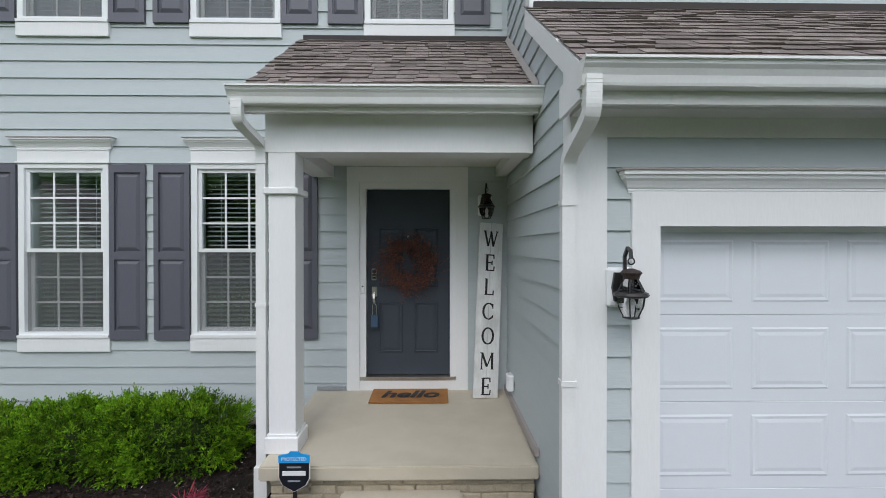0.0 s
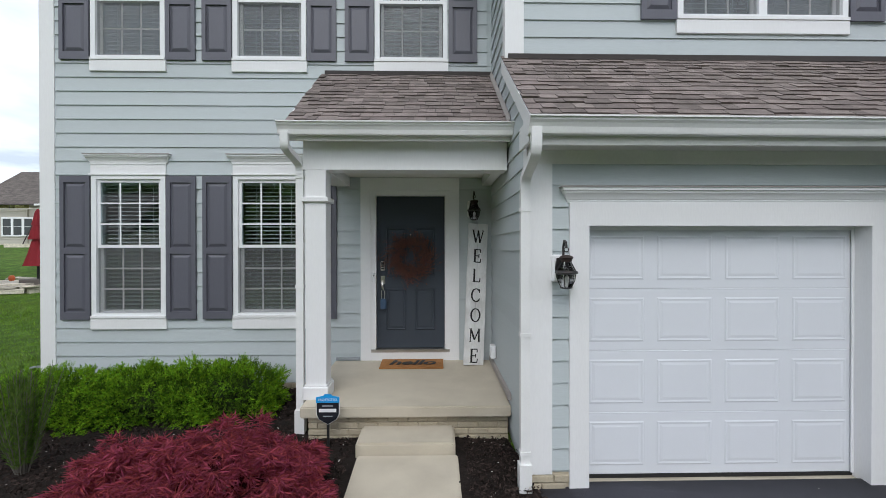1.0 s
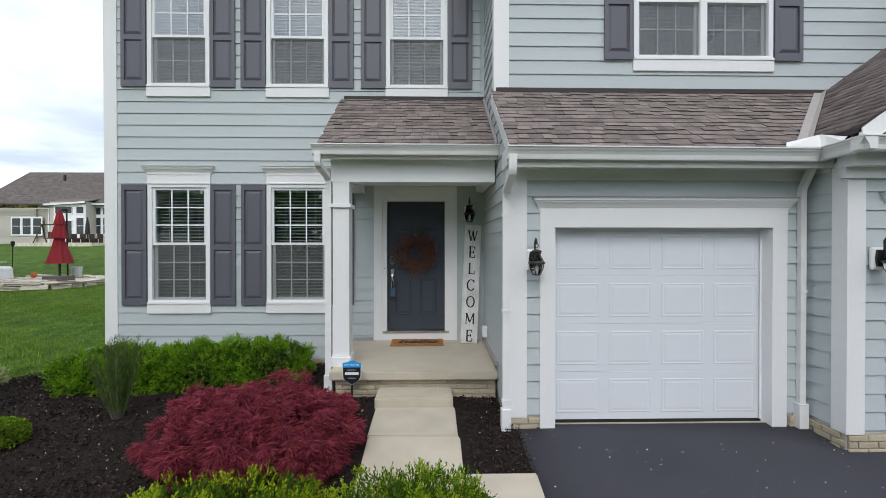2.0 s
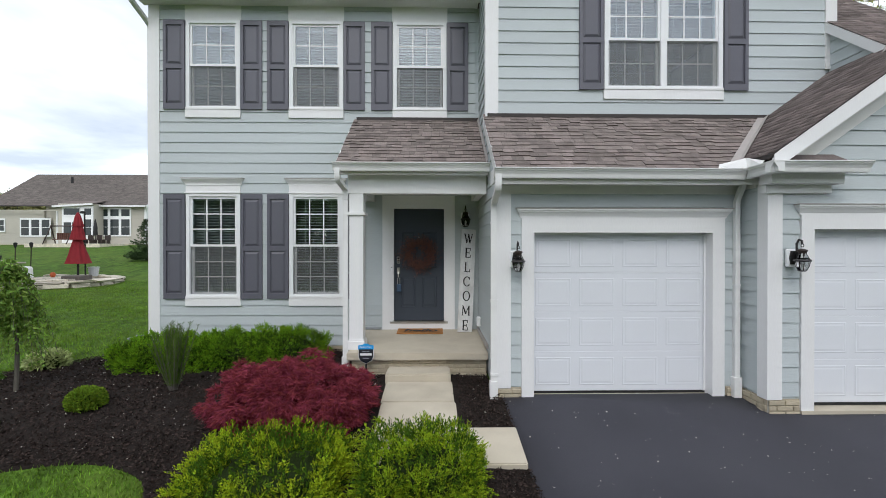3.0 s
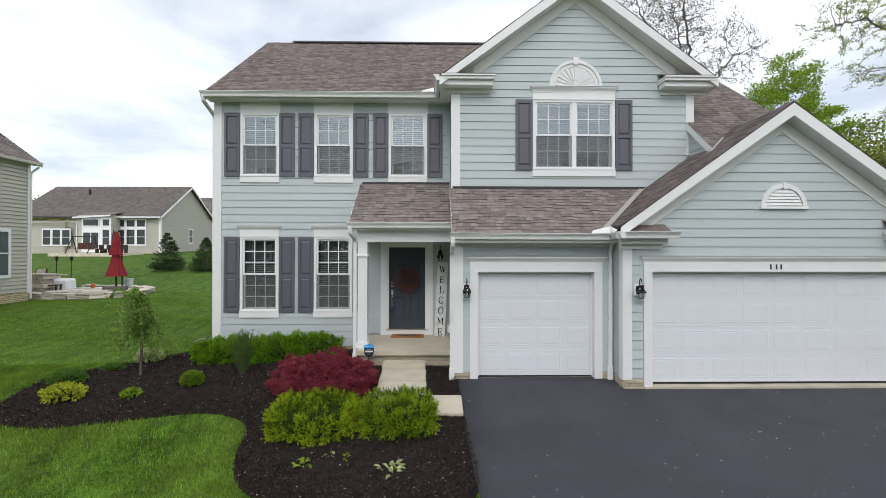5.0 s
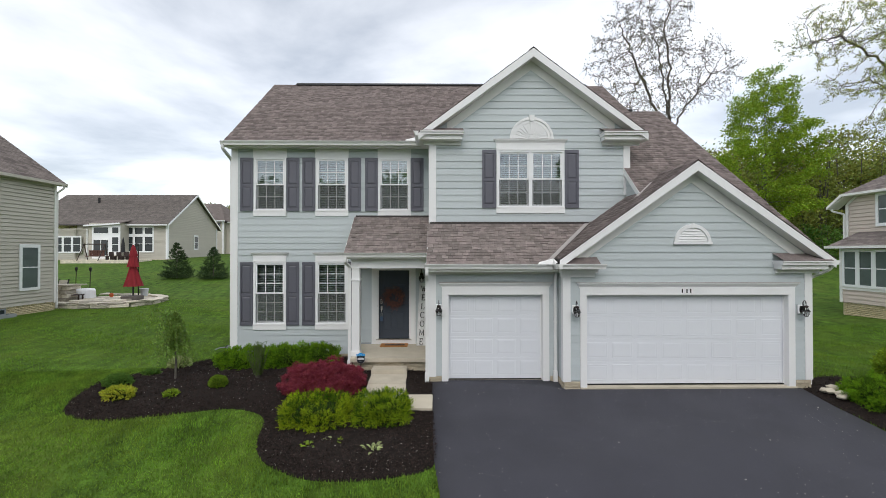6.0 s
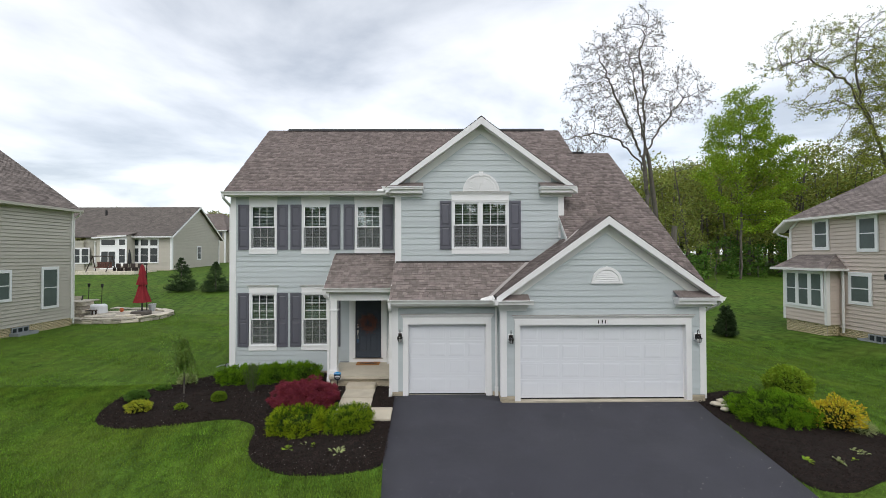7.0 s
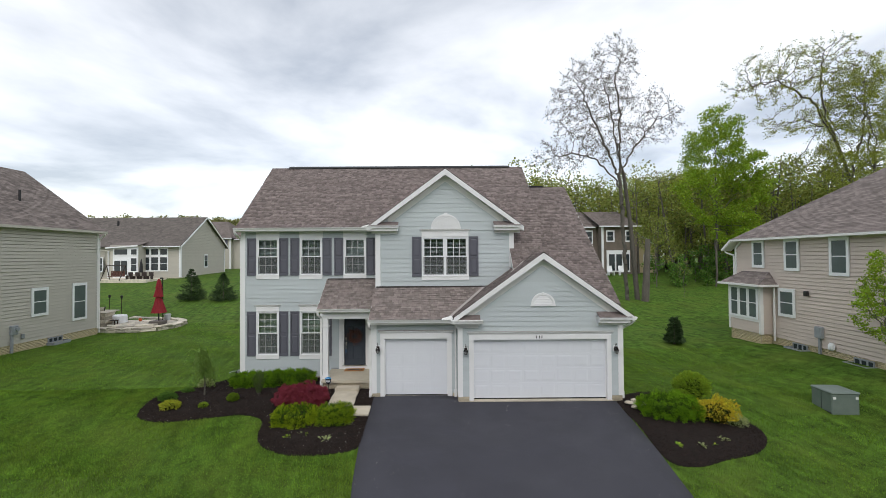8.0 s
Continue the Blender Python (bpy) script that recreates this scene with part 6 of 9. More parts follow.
def leafy_shrub(name, cx, cy, rx, ry, h, n, mat, label, size=(0.04, 0.07), width=(0.02, 0.035), seed=1, core=SHADE_CORE, droop=0.0, zmin=-0.4, boxy=2.0, lump=0.18):
    z0 = float(gz(cx, cy))
    ob = thing(name, (cx, cy, z0), label, "shrub", "garden shrubs")
    rng = np.random.default_rng(seed)
    # dark added core paints the shade seen between the leaves
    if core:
        blob("inner_shade", (cx, cy, z0 + h * 0.42), (rx * 0.7, ry * 0.7, h * 0.42), core, ob, 0.2, seed, floor_z=z0 - 0.03)
    pos, d = shell_points(rng, n, (cx, cy, z0 + h * 0.45), (rx, ry, h * 0.55), lump, seed, zmin, boxy, 0.4)
    pos[:, 2] = np.maximum(pos[:, 2], z0 + 0.02)
    g = unit(d) + rng.normal(size=d.shape) * 0.6 + np.array([0, 0, 0.35 - droop])
    leaf_mesh("foliage", pos, g, rng.uniform(*size, len(pos)), rng.uniform(*width, len(pos)), mat, ob, rng, 0.08)
    return ob


# weeping red maple: layered, drooping, finely cut leaves
mx_, my_ = -1.36, -2.70
mz0 = float(gz(mx_, my_))
maple = thing("red_laceleaf_maple", (mx_, my_, mz0), "low dome of drooping dark red laceleaf maple", "shrub", "garden shrubs")
rng = np.random.default_rng(11)
# added dark body, painted shade behind the hanging leaves
blob("inner_shade", (mx_, my_, mz0 + 0.2), (0.56, 0.44, 0.28), RED_SHADE_CORE, maple, 0.25, 2, floor_z=mz0 - 0.02)
stem = bmesh.new()
for k in range(9):
    a = 2 * math.pi * k / 9
    cyl(stem, (mx_, my_, mz0 + 0.02), (mx_ + 0.45 * math.cos(a), my_ + 0.35 * math.sin(a), mz0 + 0.5), 0.022, 0.008, 6)
tagged(part("stems", stem, BARK, maple), kind="stuff")
pos, d = lump_points(rng, 190, 52, (mx_, my_, mz0 + 0.20), (0.90, 0.72, 0.46), 0.2, 5, -0.55, 2.0, 0.058, 0.11)
pos[:, 2] = np.maximum(pos[:, 2], mz0 + 0.03)
hub_d = unit(unit(d) * np.array([1, 1, 0.4]) + np.array([0, 0, -0.35]) + rng.normal(size=d.shape) * 0.35)
lobes, dirs = [], []
side = unit(np.cross(hub_d, np.array([0, 0, 1.0]) + rng.normal(size=d.shape) * 0.3))
for k in range(7):
    ang = (k - 3) * 0.36
    lobes.append(pos + rng.normal(size=pos.shape) * 0.004)
    dirs.append(hub_d * math.cos(ang) + side * math.sin(ang) + np.array([0, 0, -0.10 * abs(k - 3)]))
lobes, dirs = np.concatenate(lobes), np.concatenate(dirs)
leaf_mesh("foliage", lobes, dirs, rng.uniform(0.055, 0.105, len(lobes)), rng.uniform(0.006, 0.010, len(lobes)), REDLEAF, maple, rng, -0.06)

leafy_shrub("boxwood_shrub", -3.93, -2.52, 0.20, 0.19, 0.29, 5000, BOXLEAF, "small round clipped yellow-green shrub in the mulch", (0.02, 0.04), (0.012, 0.02), 21, lump=0.08)
leafy_shrub("golden_shrub", -5.85, -3.08, 0.31, 0.25, 0.30, 800, LEAF_GOLD, "small yellow-green leafy shrub at the bed edge", (0.04, 0.08), (0.025, 0.04), 22, lump=0.35)
leafy_shrub("green_shrub", -6.35, -2.45, 0.30, 0.25, 0.30, 2200, LEAF, "low dark green shrub at the bed edge", (0.03, 0.06), (0.015, 0.03), 23)
leafy_shrub("pale_shrub", -5.75, -1.0, 0.26, 0.22, 0.30, 1200, LEAF_PALE, "small pale variegated shrub at the lawn edge", (0.05, 0.1), (0.02, 0.035), 24)
leafy_shrub("green_shrub", -4.75, -2.98, 0.13, 0.12, 0.17, 260, LEAF_BRIGHT, "small bright green perennial in the mulch", (0.05, 0.08), (0.025, 0.04), 25)
leafy_shrub("green_shrub", -6.1, -1.62, 0.2, 0.16, 0.14, 500, LEAF, "small green perennial at the bed edge", (0.05, 0.08), (0.025, 0.04), 26)
leafy_shrub("green_shrub", 12.92, -2.35, 0.58, 0.55, 1.0, 5200, LEAF_BRIGHT, "rounded bright green shrub behind the juniper", (0.05, 0.09), (0.03, 0.045), 27)
leafy_shrub("golden_shrub", 12.75, -4.0, 0.62, 0.5, 0.78, 2100, LEAF_YELLOW, "bright golden shrub beside the juniper", (0.05, 0.09), (0.03, 0.045), 28, lump=0.5)
leafy_shrub("pale_shrub", 13.35, -4.05, 0.3, 0.25, 0.3, 900, LEAF_PALE, "pale grassy tuft under the golden shrub", (0.12, 0.2), (0.006, 0.01), 29)


def hosta(cx, cy, r, n, seed, label):
    z0 = float(gz(cx, cy)) + 0.06
    ob = thing("hosta", (cx, cy, z0), label, "perennial", "young perennials")
    rng = np.random.default_rng(seed)
    bm = bmesh.new()
    for i in range(n):
        a, tilt, L = rng.uniform(0, 6.28), rng.uniform(0.3, 1.1), r * rng.uniform(0.6, 1.1)
        c = Vector((cx + rng.normal(0, r * 0.25), cy + rng.normal(0, r * 0.25), z0 - 0.04))
        d, s = Vector((math.cos(a) * math.cos(tilt), math.sin(a) * math.cos(tilt), math.sin(tilt))), Vector((-math.sin(a), math.cos(a), 0))
        w = L * 0.36
        prof = ((0, 0.08), (0.25, 0.75), (0.5, 1.0), (0.75, 0.7), (1.0, 0.02))
        rows_ = []
        for t, k in prof:
            m = c + d * L * t - Vector((0, 0, L * 0.35 * t * t))
            rows_.append([bm.verts.new(m - s * w * k / 2 + Vector((0, 0, 0.25 * w * k))), bm.verts.new(m), bm.verts.new(m + s * w * k / 2 + Vector((0, 0, 0.25 * w * k)))])
        for p, q in zip(rows_, rows_[1:]):
            bm.faces.new((p[0], p[1], q[1], q[0])), bm.faces.new((p[1], p[2], q[2], q[1]))
    tagged(part("leaves", bm, LEAF_PALE if seed % 2 else LEAF_BRIGHT, ob), kind="stuff")
    return ob


for i, (x, y, r, n) in enumerate(((-1.05, -5.0, 0.18, 14), (-0.72, -4.85, 0.12, 6), (-0.50, -4.88, 0.13, 9), (0.18, -5.18, 0.2, 20), (10.5, -5.75, 0.2, 10), (11.25, -5.75, 0.2, 10), (11.6, -5.7, 0.16, 7), (12.15, -5.3, 0.22, 10), (-0.30, -4.55, 0.08, 5))):
    hosta(x, y, r, n, 40 + i, "young green hosta leaves in the mulch")

# wispy upright shrub
wx, wy = -3.2, -2.0
wz = float(gz(wx, wy))
wisp = thing("wispy_shrub", (wx, wy, wz), "feathery upright green shrub with thin stems", "shrub", "garden shrubs")
rng = np.random.default_rng(31)
bm = bmesh.new()
tips, dirs = [], []
for i in range(60):
    a, lean = rng.uniform(0, 6.28), abs(rng.normal(0.12, 0.10))
    top = Vector((wx + math.cos(a) * lean * 1.1, wy + math.sin(a) * lean * 1.1, wz + rng.uniform(0.55, 0.95)))
    base_p = Vector((wx + math.cos(a) * 0.03, wy + math.sin(a) * 0.03, wz))
    cyl(bm, base_p, top, 0.005, 0.002, 4)
    for k in range(170):
        t = rng.uniform(0.15, 1.0)
        tips.append(tuple(base_p.lerp(top, t))), dirs.append((rng.normal(), rng.normal(), 1.4))
tagged(part("stems", bm, BARK, wisp), kind="stuff")
leaf_mesh("foliage", np.array(tips), np.array(dirs), rng.uniform(0.035, 0.075, len(tips)), 0.005, WISPY, wisp, rng)


# ---- trees ----
def tubes(name, segs, mat, parent, sides=6, rmin=0.0):
    v, f = [], []
    ang = np.arange(sides) * 2 * math.pi / sides
    for p, q, r0, r1 in segs:
        if r0 < rmin:
            continue
        d = unit(q - p)
        s = unit(np.cross(d, [0.3, 0.9, 0.2]))
        u = np.cross(d, s)
        k = len(v)
        for c, r in ((p, r0), (q, r1)):
            for a in ang:
                v.append(c + r * (math.cos(a) * s + math.sin(a) * u))
        f += [(k + i, k + (i + 1) % sides, k + sides + (i + 1) % sides, k + sides + i) for i in range(sides)]
    return raw_mesh(name, v, f, mat, parent, smooth=True)


def skeleton(rng, trunk, crown, count, step, reach=6.0, kill=1.6, twig_r=0.012, power=2.3, limbs=()):
    """Limbs that grow from the trunk's line into the crown, a list of ellipsoids (x, y, z, rx, ry, rz). Gives segments, and the thin ends with their directions."""
    goals = []
    size = np.array([c[3] * c[4] * c[5] for c in crown])
    for c, n in zip(crown, (count * size / size.sum()).astype(int)):
        d = unit(rng.normal(size=(n, 3))) * (rng.random(n) ** 0.40)[:, None]
        goals.append(np.array(c[:3]) + d * np.array(c[3:]))
    goals = np.concatenate(goals)
    nodes, parent = [np.array(trunk[0], float)], [-1]
    for p, q in zip(trunk, trunk[1:]):
        p, q = np.array(p, float), np.array(q, float)
        n = max(1, int(np.linalg.norm(q - p) / step))
        for i in range(n):
            nodes.append(p + (q - p) * (i + 1) / n + rng.normal(size=3) * 0.05)
            parent.append(len(nodes) - 2)
    for limb in limbs:
        k = int(np.linalg.norm(np.array(nodes) - np.array(limb[0]), axis=1).argmin())
        p = nodes[k]
        for q in limb[1:]:
            q = np.array(q, float)
            n = max(1, int(np.linalg.norm(q - p) / step))
            for i in range(n):
                nodes.append(p + (q - p) * (i + 1) / n + rng.normal(size=3) * 0.07)
                parent.append(k if i == 0 else len(nodes) - 2)
            p, k = nodes[-1], len(nodes) - 1
    best, best_d = np.zeros(len(goals), int), np.full(len(goals), 1e9)

    def look_at(first):
        new_n = np.array(nodes[first:])
        dd = np.linalg.norm(goals[:, None] - new_n[None], axis=2)
        k = dd.argmin(1)
        m = dd[np.arange(len(goals)), k]
        closer = m < best_d
        best[closer], best_d[closer] = k[closer] + first, m[closer]
    look_at(max(1, int(len(nodes) * (0.2 if limbs else 0.45))))
    for _ in range(110):
        pull = {}
        for g in np.nonzero(best_d < max(reach, best_d.min() + step))[0]:
            pull.setdefault(best[g], []).append(unit(goals[g] - nodes[best[g]]))
        first = len(nodes)
        for k, ds in pull.items():
            d = unit(np.mean(ds, 0) + rng.normal(size=3) * 0.22 + np.array([0, 0, 0.06]))
            nodes.append(nodes[k] + d * step)
            parent.append(k)
        look_at(first)
        keep = best_d > step * kill
        goals, best, best_d = goals[keep], best[keep], best_d[keep]
        if len(goals) == 0 or len(nodes) > 9000:
            break
    n = len(nodes)
    load, kids = np.zeros(n), np.zeros(n, int)
    for i in range(n - 1, 0, -1):
        if kids[i] == 0:
            load[i] = 1.0
        load[parent[i]] += load[i]
        kids[parent[i]] += 1
    rad = twig_r * np.maximum(load, 1.0) ** (1 / power)
    segs = [(nodes[parent[i]], nodes[i], min(rad[parent[i]], rad[i] * 1.5), rad[i]) for i in range(1, n)]
    tips = [(nodes[i], unit(nodes[i] - nodes[parent[i]])) for i in range(1, n) if load[i] <= 2.0]
    return segs, tips


def grown_tree(name, label, trunk, crown, count, step, mat, seed, per_tip=6, leaf=(0.12, 0.2), scatter=0.3, skip=0.0, twig_r=0.012, kill=1.6, sides=5, twigs=0, extra=(), limbs=(), power=2.3):
    """A tree whose limbs fill a crown of given extent; twigs: thin bare twigs at each end."""
    rng = np.random.default_rng(seed)
    ob = thing(name, trunk[0], label, "tree", "garden and woodland trees")
    segs, tips = skeleton(rng, trunk, crown, count, step, kill=kill, twig_r=twig_r, power=power, limbs=limbs)
    for other in extra:
        for i, (p, q) in enumerate(zip(other, other[1:])):
            segs.append((np.array(p[:3]), np.array(q[:3]), p[3], q[3]))
    ends = list(tips)
    for p, d in tips:
        for _ in range(twigs):
            e = unit(d + rng.normal(size=3) * 0.6)
            q = p + e * step * rng.uniform(0.5, 1.7)
            segs.append((p, q, twig_r * 0.8, twig_r * 0.35))
            ends.append((q, e))
    tubes("trunk", segs, BARK, ob, sides)
    if per_tip:
        ends = [t for t in ends if rng.random() >= skip]
        p = np.repeat(np.array([t[0] for t in ends]), per_tip, 0)
        d = np.repeat(np.array([t[1] for t in ends]), per_tip, 0)
        p = p + unit(rng.normal(size=p.shape)) * (rng.random(len(p)) ** 0.5)[:, None] * scatter * 1.7 * np.array([1, 1, 0.65])
        leaf_mesh("crown", p, d + rng.normal(size=p.shape) * 0.9, rng.uniform(*leaf, len(p)), rng.uniform(leaf[0] * 0.5, leaf[1] * 0.6, len(p)), mat, ob, rng, 0.05)
    return ob


# young weeping tree in the bed
wtx, wty = -5.25, -2.02
wtz = float(gz(wtx, wty))
weep = thing("weeping_tree", (wtx, wty, wtz), "young weeping tree with thin leafy hanging twigs", "tree", "garden and woodland trees")
rng = np.random.default_rng(61)
bm, p_, d_ = bmesh.new(), [], []
lead = [Vector((wtx + dx, wty + dy, wtz + dz)) for dx, dy, dz in ((0, 0, -0.05), (0.02, 0, 0.55), (-0.02, 0.02, 1.1), (-0.10, 0.02, 1.5), (-0.24, 0.0, 1.66), (-0.38, -0.02, 1.60))]
for k, (p, q) in enumerate(zip(lead, lead[1:])):
    cyl(bm, p, q, 0.028 - 0.005 * k, 0.024 - 0.005 * k, 8)
for i in range(58):
    o = lead[2].lerp(lead[3], rng.random()) if i % 3 == 0 else (lead[3].lerp(lead[4], rng.random()) if i % 3 == 1 else lead[1].lerp(lead[2], rng.uniform(0.4, 1.0)))
    a = rng.uniform(0, 6.28)
    reach, drop = rng.uniform(0.12, 0.52), rng.uniform(0.45, 1.05) * min(1.0, (o.z - wtz) / 1.3)
    last = o
    for t in np.linspace(0.17, 1.0, 7):
        q = o + Vector((math.cos(a) * reach * t, math.sin(a) * reach * t, 0.30 * math.sin(t * 2.4) - drop * t * t))
        cyl(bm, last, q, 0.003, 0.0022, 4)
        for k in range(15):
            c = last.lerp(q, rng.random())
            p_.append((c.x + rng.normal(0, 0.018), c.y + rng.normal(0, 0.018), c.z + rng.normal(0, 0.018))), d_.append((rng.normal(), rng.normal(), -0.9))
        last = q
part("trunk", bm, BARK, weep)
leaf_mesh("crown", np.array(p_), np.array(d_), rng.uniform(0.045, 0.085, len(p_)), rng.uniform(0.022, 0.035, len(p_)), LEAF_WEEP, weep, rng)

grown_tree("sparse_tall_tree", "tall nearly bare twin-stemmed tree with small seed clusters", [(21.85, 23.39, 0.61), (21.51, 23.39, 7.28), (21.22, 23.39, 13.37), (20.93, 23.39, 16.47)],
           [(17.72, 23.39, 19.80, 3.45, 3.45, 4.83), (20.82, 23.62, 22.45, 2.76, 2.99, 4.83), (24.27, 23.39, 18.65, 2.99, 2.99, 2.99), (14.84, 22.81, 14.40, 2.99, 2.53, 1.84), (20.13, 23.39, 16.24, 2.99, 2.99, 2.07)], 1900, 0.36,
           LEAF_BROWN, 171, per_tip=1, leaf=(0.08, 0.2), scatter=0.14, skip=0.15, twig_r=0.0125, twigs=7, power=2.05, sides=3,
           limbs=([(21.28, 23.39, 12.79), (19.67, 23.62, 16.70), (18.06, 23.39, 19.92), (16.91, 23.39, 22.91)], [(21.28, 23.39, 13.25), (20.47, 22.93, 17.62), (19.44, 22.47, 22.22)],
                  [(21.22, 23.39, 13.71), (21.39, 23.85, 18.77), (21.05, 23.73, 22.79), (21.74, 23.62, 25.66)], [(21.28, 23.39, 13.48), (22.66, 23.39, 15.55), (24.73, 23.16, 18.31), (26.33, 23.16, 19.00)],
                  [(21.28, 23.39, 11.88), (18.98, 22.93, 14.40), (16.45, 22.70, 15.09), (13.70, 22.70, 14.40)]),
           extra=([(23.00, 23.73, 0.61, 0.31), (22.31, 23.62, 8.43, 0.25), (21.68, 23.50, 13.02, 0.21), (21.28, 23.39, 14.17, 0.14)],))
stump = thing("broken_trunk", (23.29, 22.93, 0.5), "grey broken-off dead trunk beside the tall tree", "tree", "garden and woodland trees")
part("trunk", cyl(cyl(bmesh.new(), (23.29, 22.93, 0.5), (23.52, 22.93, 4.41), 0.36, 0.29, 9), (23.52, 22.93, 4.41), (23.63, 22.93, 6.7), 0.29, 0.22, 9), BARK, stump)
grown_tree("green_maple_tree", "full bright green spring maple with layered foliage", [(36.05, 32.00, 0.72), (36.17, 32.00, 6.22), (36.30, 32.00, 11.21)],
           [(36.30, 32.00, 17.33, 3.62, 3.37, 5.00), (35.80, 32.00, 21.21, 2.00, 1.87, 1.62), (40.29, 32.50, 13.96, 3.12, 3.12, 4.25), (33.67, 31.62, 12.96, 2.75, 2.75, 3.50), (38.05, 32.00, 8.97, 4.25, 3.00, 2.25)], 560, 0.5,
           LEAF_BRIGHT, 173, per_tip=95, leaf=(0.15, 0.30), scatter=0.48, twig_r=0.014)
grown_tree("large_oak_tree", "large spreading oak with arching limbs and thin young leaves", [(48.64, 27.50, 1.42), (47.99, 27.50, 12.57), (45.94, 27.50, 18.53), (44.31, 27.50, 21.23)],
           [(40.41, 27.50, 24.38, 5.85, 3.90, 3.25), (44.96, 27.50, 25.78, 3.68, 3.90, 3.03), (42.58, 27.50, 19.50, 4.55, 3.25, 1.62), (49.51, 27.50, 21.67, 3.68, 3.90, 5.42), (45.61, 27.50, 14.74, 4.33, 3.25, 2.38)], 900, 0.5,
           LEAF_OAK, 75, per_tip=14, leaf=(0.10, 0.20), scatter=0.20, skip=0.52, twig_r=0.019, twigs=3, sides=4,
           limbs=([(46.48, 27.50, 17.44), (43.88, 27.50, 21.67), (40.30, 27.50, 23.83), (36.30, 27.50, 22.97)], [(45.39, 27.50, 19.50), (44.75, 27.50, 23.40), (45.18, 27.50, 27.19)], [(46.04, 27.50, 18.42), (42.47, 27.07, 19.50), (38.90, 26.85, 18.42)],
                  [(47.99, 27.50, 13.00), (49.73, 27.71, 19.07), (50.16, 27.93, 24.48)]))
grown_tree("large_oak_tree", "large oak with yellow-green young leaves", [(50.5, 27.0, 1.7), (50.2, 27.0, 10.0), (50.0, 27.0, 15.0)],
           [(49.5, 27.0, 21.5, 4.6, 4.0, 5.0), (48.0, 26.5, 15.5, 4.6, 3.5, 4.0), (53.0, 27.0, 18.0, 3.5, 3.5, 6.0)], 700, 0.55,
           LEAF_OAK, 76, per_tip=90, leaf=(0.10, 0.2), scatter=0.42, twig_r=0.018)
grown_tree("yellow_green_tree", "slender young tree with thin yellow-green leaves", [(27.0, 28.0, 1.7), (26.9, 28.0, 4.5)],
           [(26.7, 28.0, 7.4, 2.4, 2.2, 2.6), (28.5, 28.2, 5.2, 1.6, 1.5, 1.2)], 260, 0.45, LEAF_WOODS, 79, per_tip=22, leaf=(0.1, 0.22), scatter=0.34, twig_r=0.012)
grown_tree("sapling", "thin sapling with a few yellow-green leaves", [(25.4, 20.0, 1.3), (25.4, 20.0, 3.0)], [(25.4, 20.0, 3.9, 0.8, 0.8, 1.1)], 60, 0.3, LEAF_WOODS, 80, per_tip=8, leaf=(0.07, 0.14), scatter=0.15, twig_r=0.01)
grown_tree("street_tree", "small leafy green tree before the neighbouring house", [(21.1, -1.6, -0.7), (21.1, -1.6, 1.8)],
           [(21.1, -1.6, 3.0, 1.2, 1.1, 1.4), (21.1, -1.6, 4.5, 0.8, 0.8, 1.0)], 420, 0.2, LEAF_BRIGHT, 77, per_tip=55, leaf=(0.06, 0.12), scatter=0.14, twig_r=0.007)


def conifer(x, y, h, r, seed, label, name="spruce_tree", full=0.85):
    """A young spruce: whorls of boughs that sweep out and slightly up, each set with needle sprays."""
    z = float(gz(x, y))
    ob = thing(name, (x, y, z), label, "tree", "garden and woodland trees")
    rng = np.random.default_rng(seed)
    part("trunk", cyl(bmesh.new(), (x, y, z - 0.1), (x, y, z + h * 0.97), 0.07, 0.008, 6), BARK, ob)
    p, d = [], []
    for k in range(int(95 * h)):
        t = rng.random() ** 1.25
        a = rng.uniform(0, 2 * math.pi)
        L = (r * (1 - t) ** full + 0.06) * rng.uniform(0.78, 1.12)
        out_d = np.array([math.cos(a), math.sin(a), 0.0])
        side = np.array([-math.sin(a), math.cos(a), 0.0])
        n = int(26 + 46 * L / r)
        s = rng.random(n) ** 0.6
        rise = -0.16 * L * s + 0.30 * L * s ** 3
        lat = rng.normal(size=n) * (0.03 + 0.15 * L * s * (1.05 - s))
        q = np.array([x, y, z + 0.10 + t * h * 0.95]) + out_d * (L * s)[:, None] + side * lat[:, None] + np.array([0, 0, 1.0]) * (rise + rng.normal(size=n) * 0.025)[:, None]
        q[:, 2] = np.maximum(q[:, 2], z + 0.02)
        p.append(q)
        d.append(out_d * 0.8 + side * np.sign(lat)[:, None] * 0.5 + rng.normal(size=(n, 3)) * 0.3 + np.array([0, 0, 0.25]))
    p, d = np.concatenate(p), np.concatenate(d)
    leaf_mesh("crown", p, d, rng.uniform(0.07, 0.15, len(p)), rng.uniform(0.022, 0.045, len(p)), SPRUCE, ob, rng)
    return ob


conifer(-21.6, 25.0, 3.15, 1.38, 81, "young dark green spruce on the lawn")
conifer(-18.2, 24.6, 2.75, 1.28, 82, "young dark green spruce beside the house corner")
conifer(17.4, 7.0, 1.5, 0.46, 83, "small dark evergreen alone on the lawn", full=0.5)


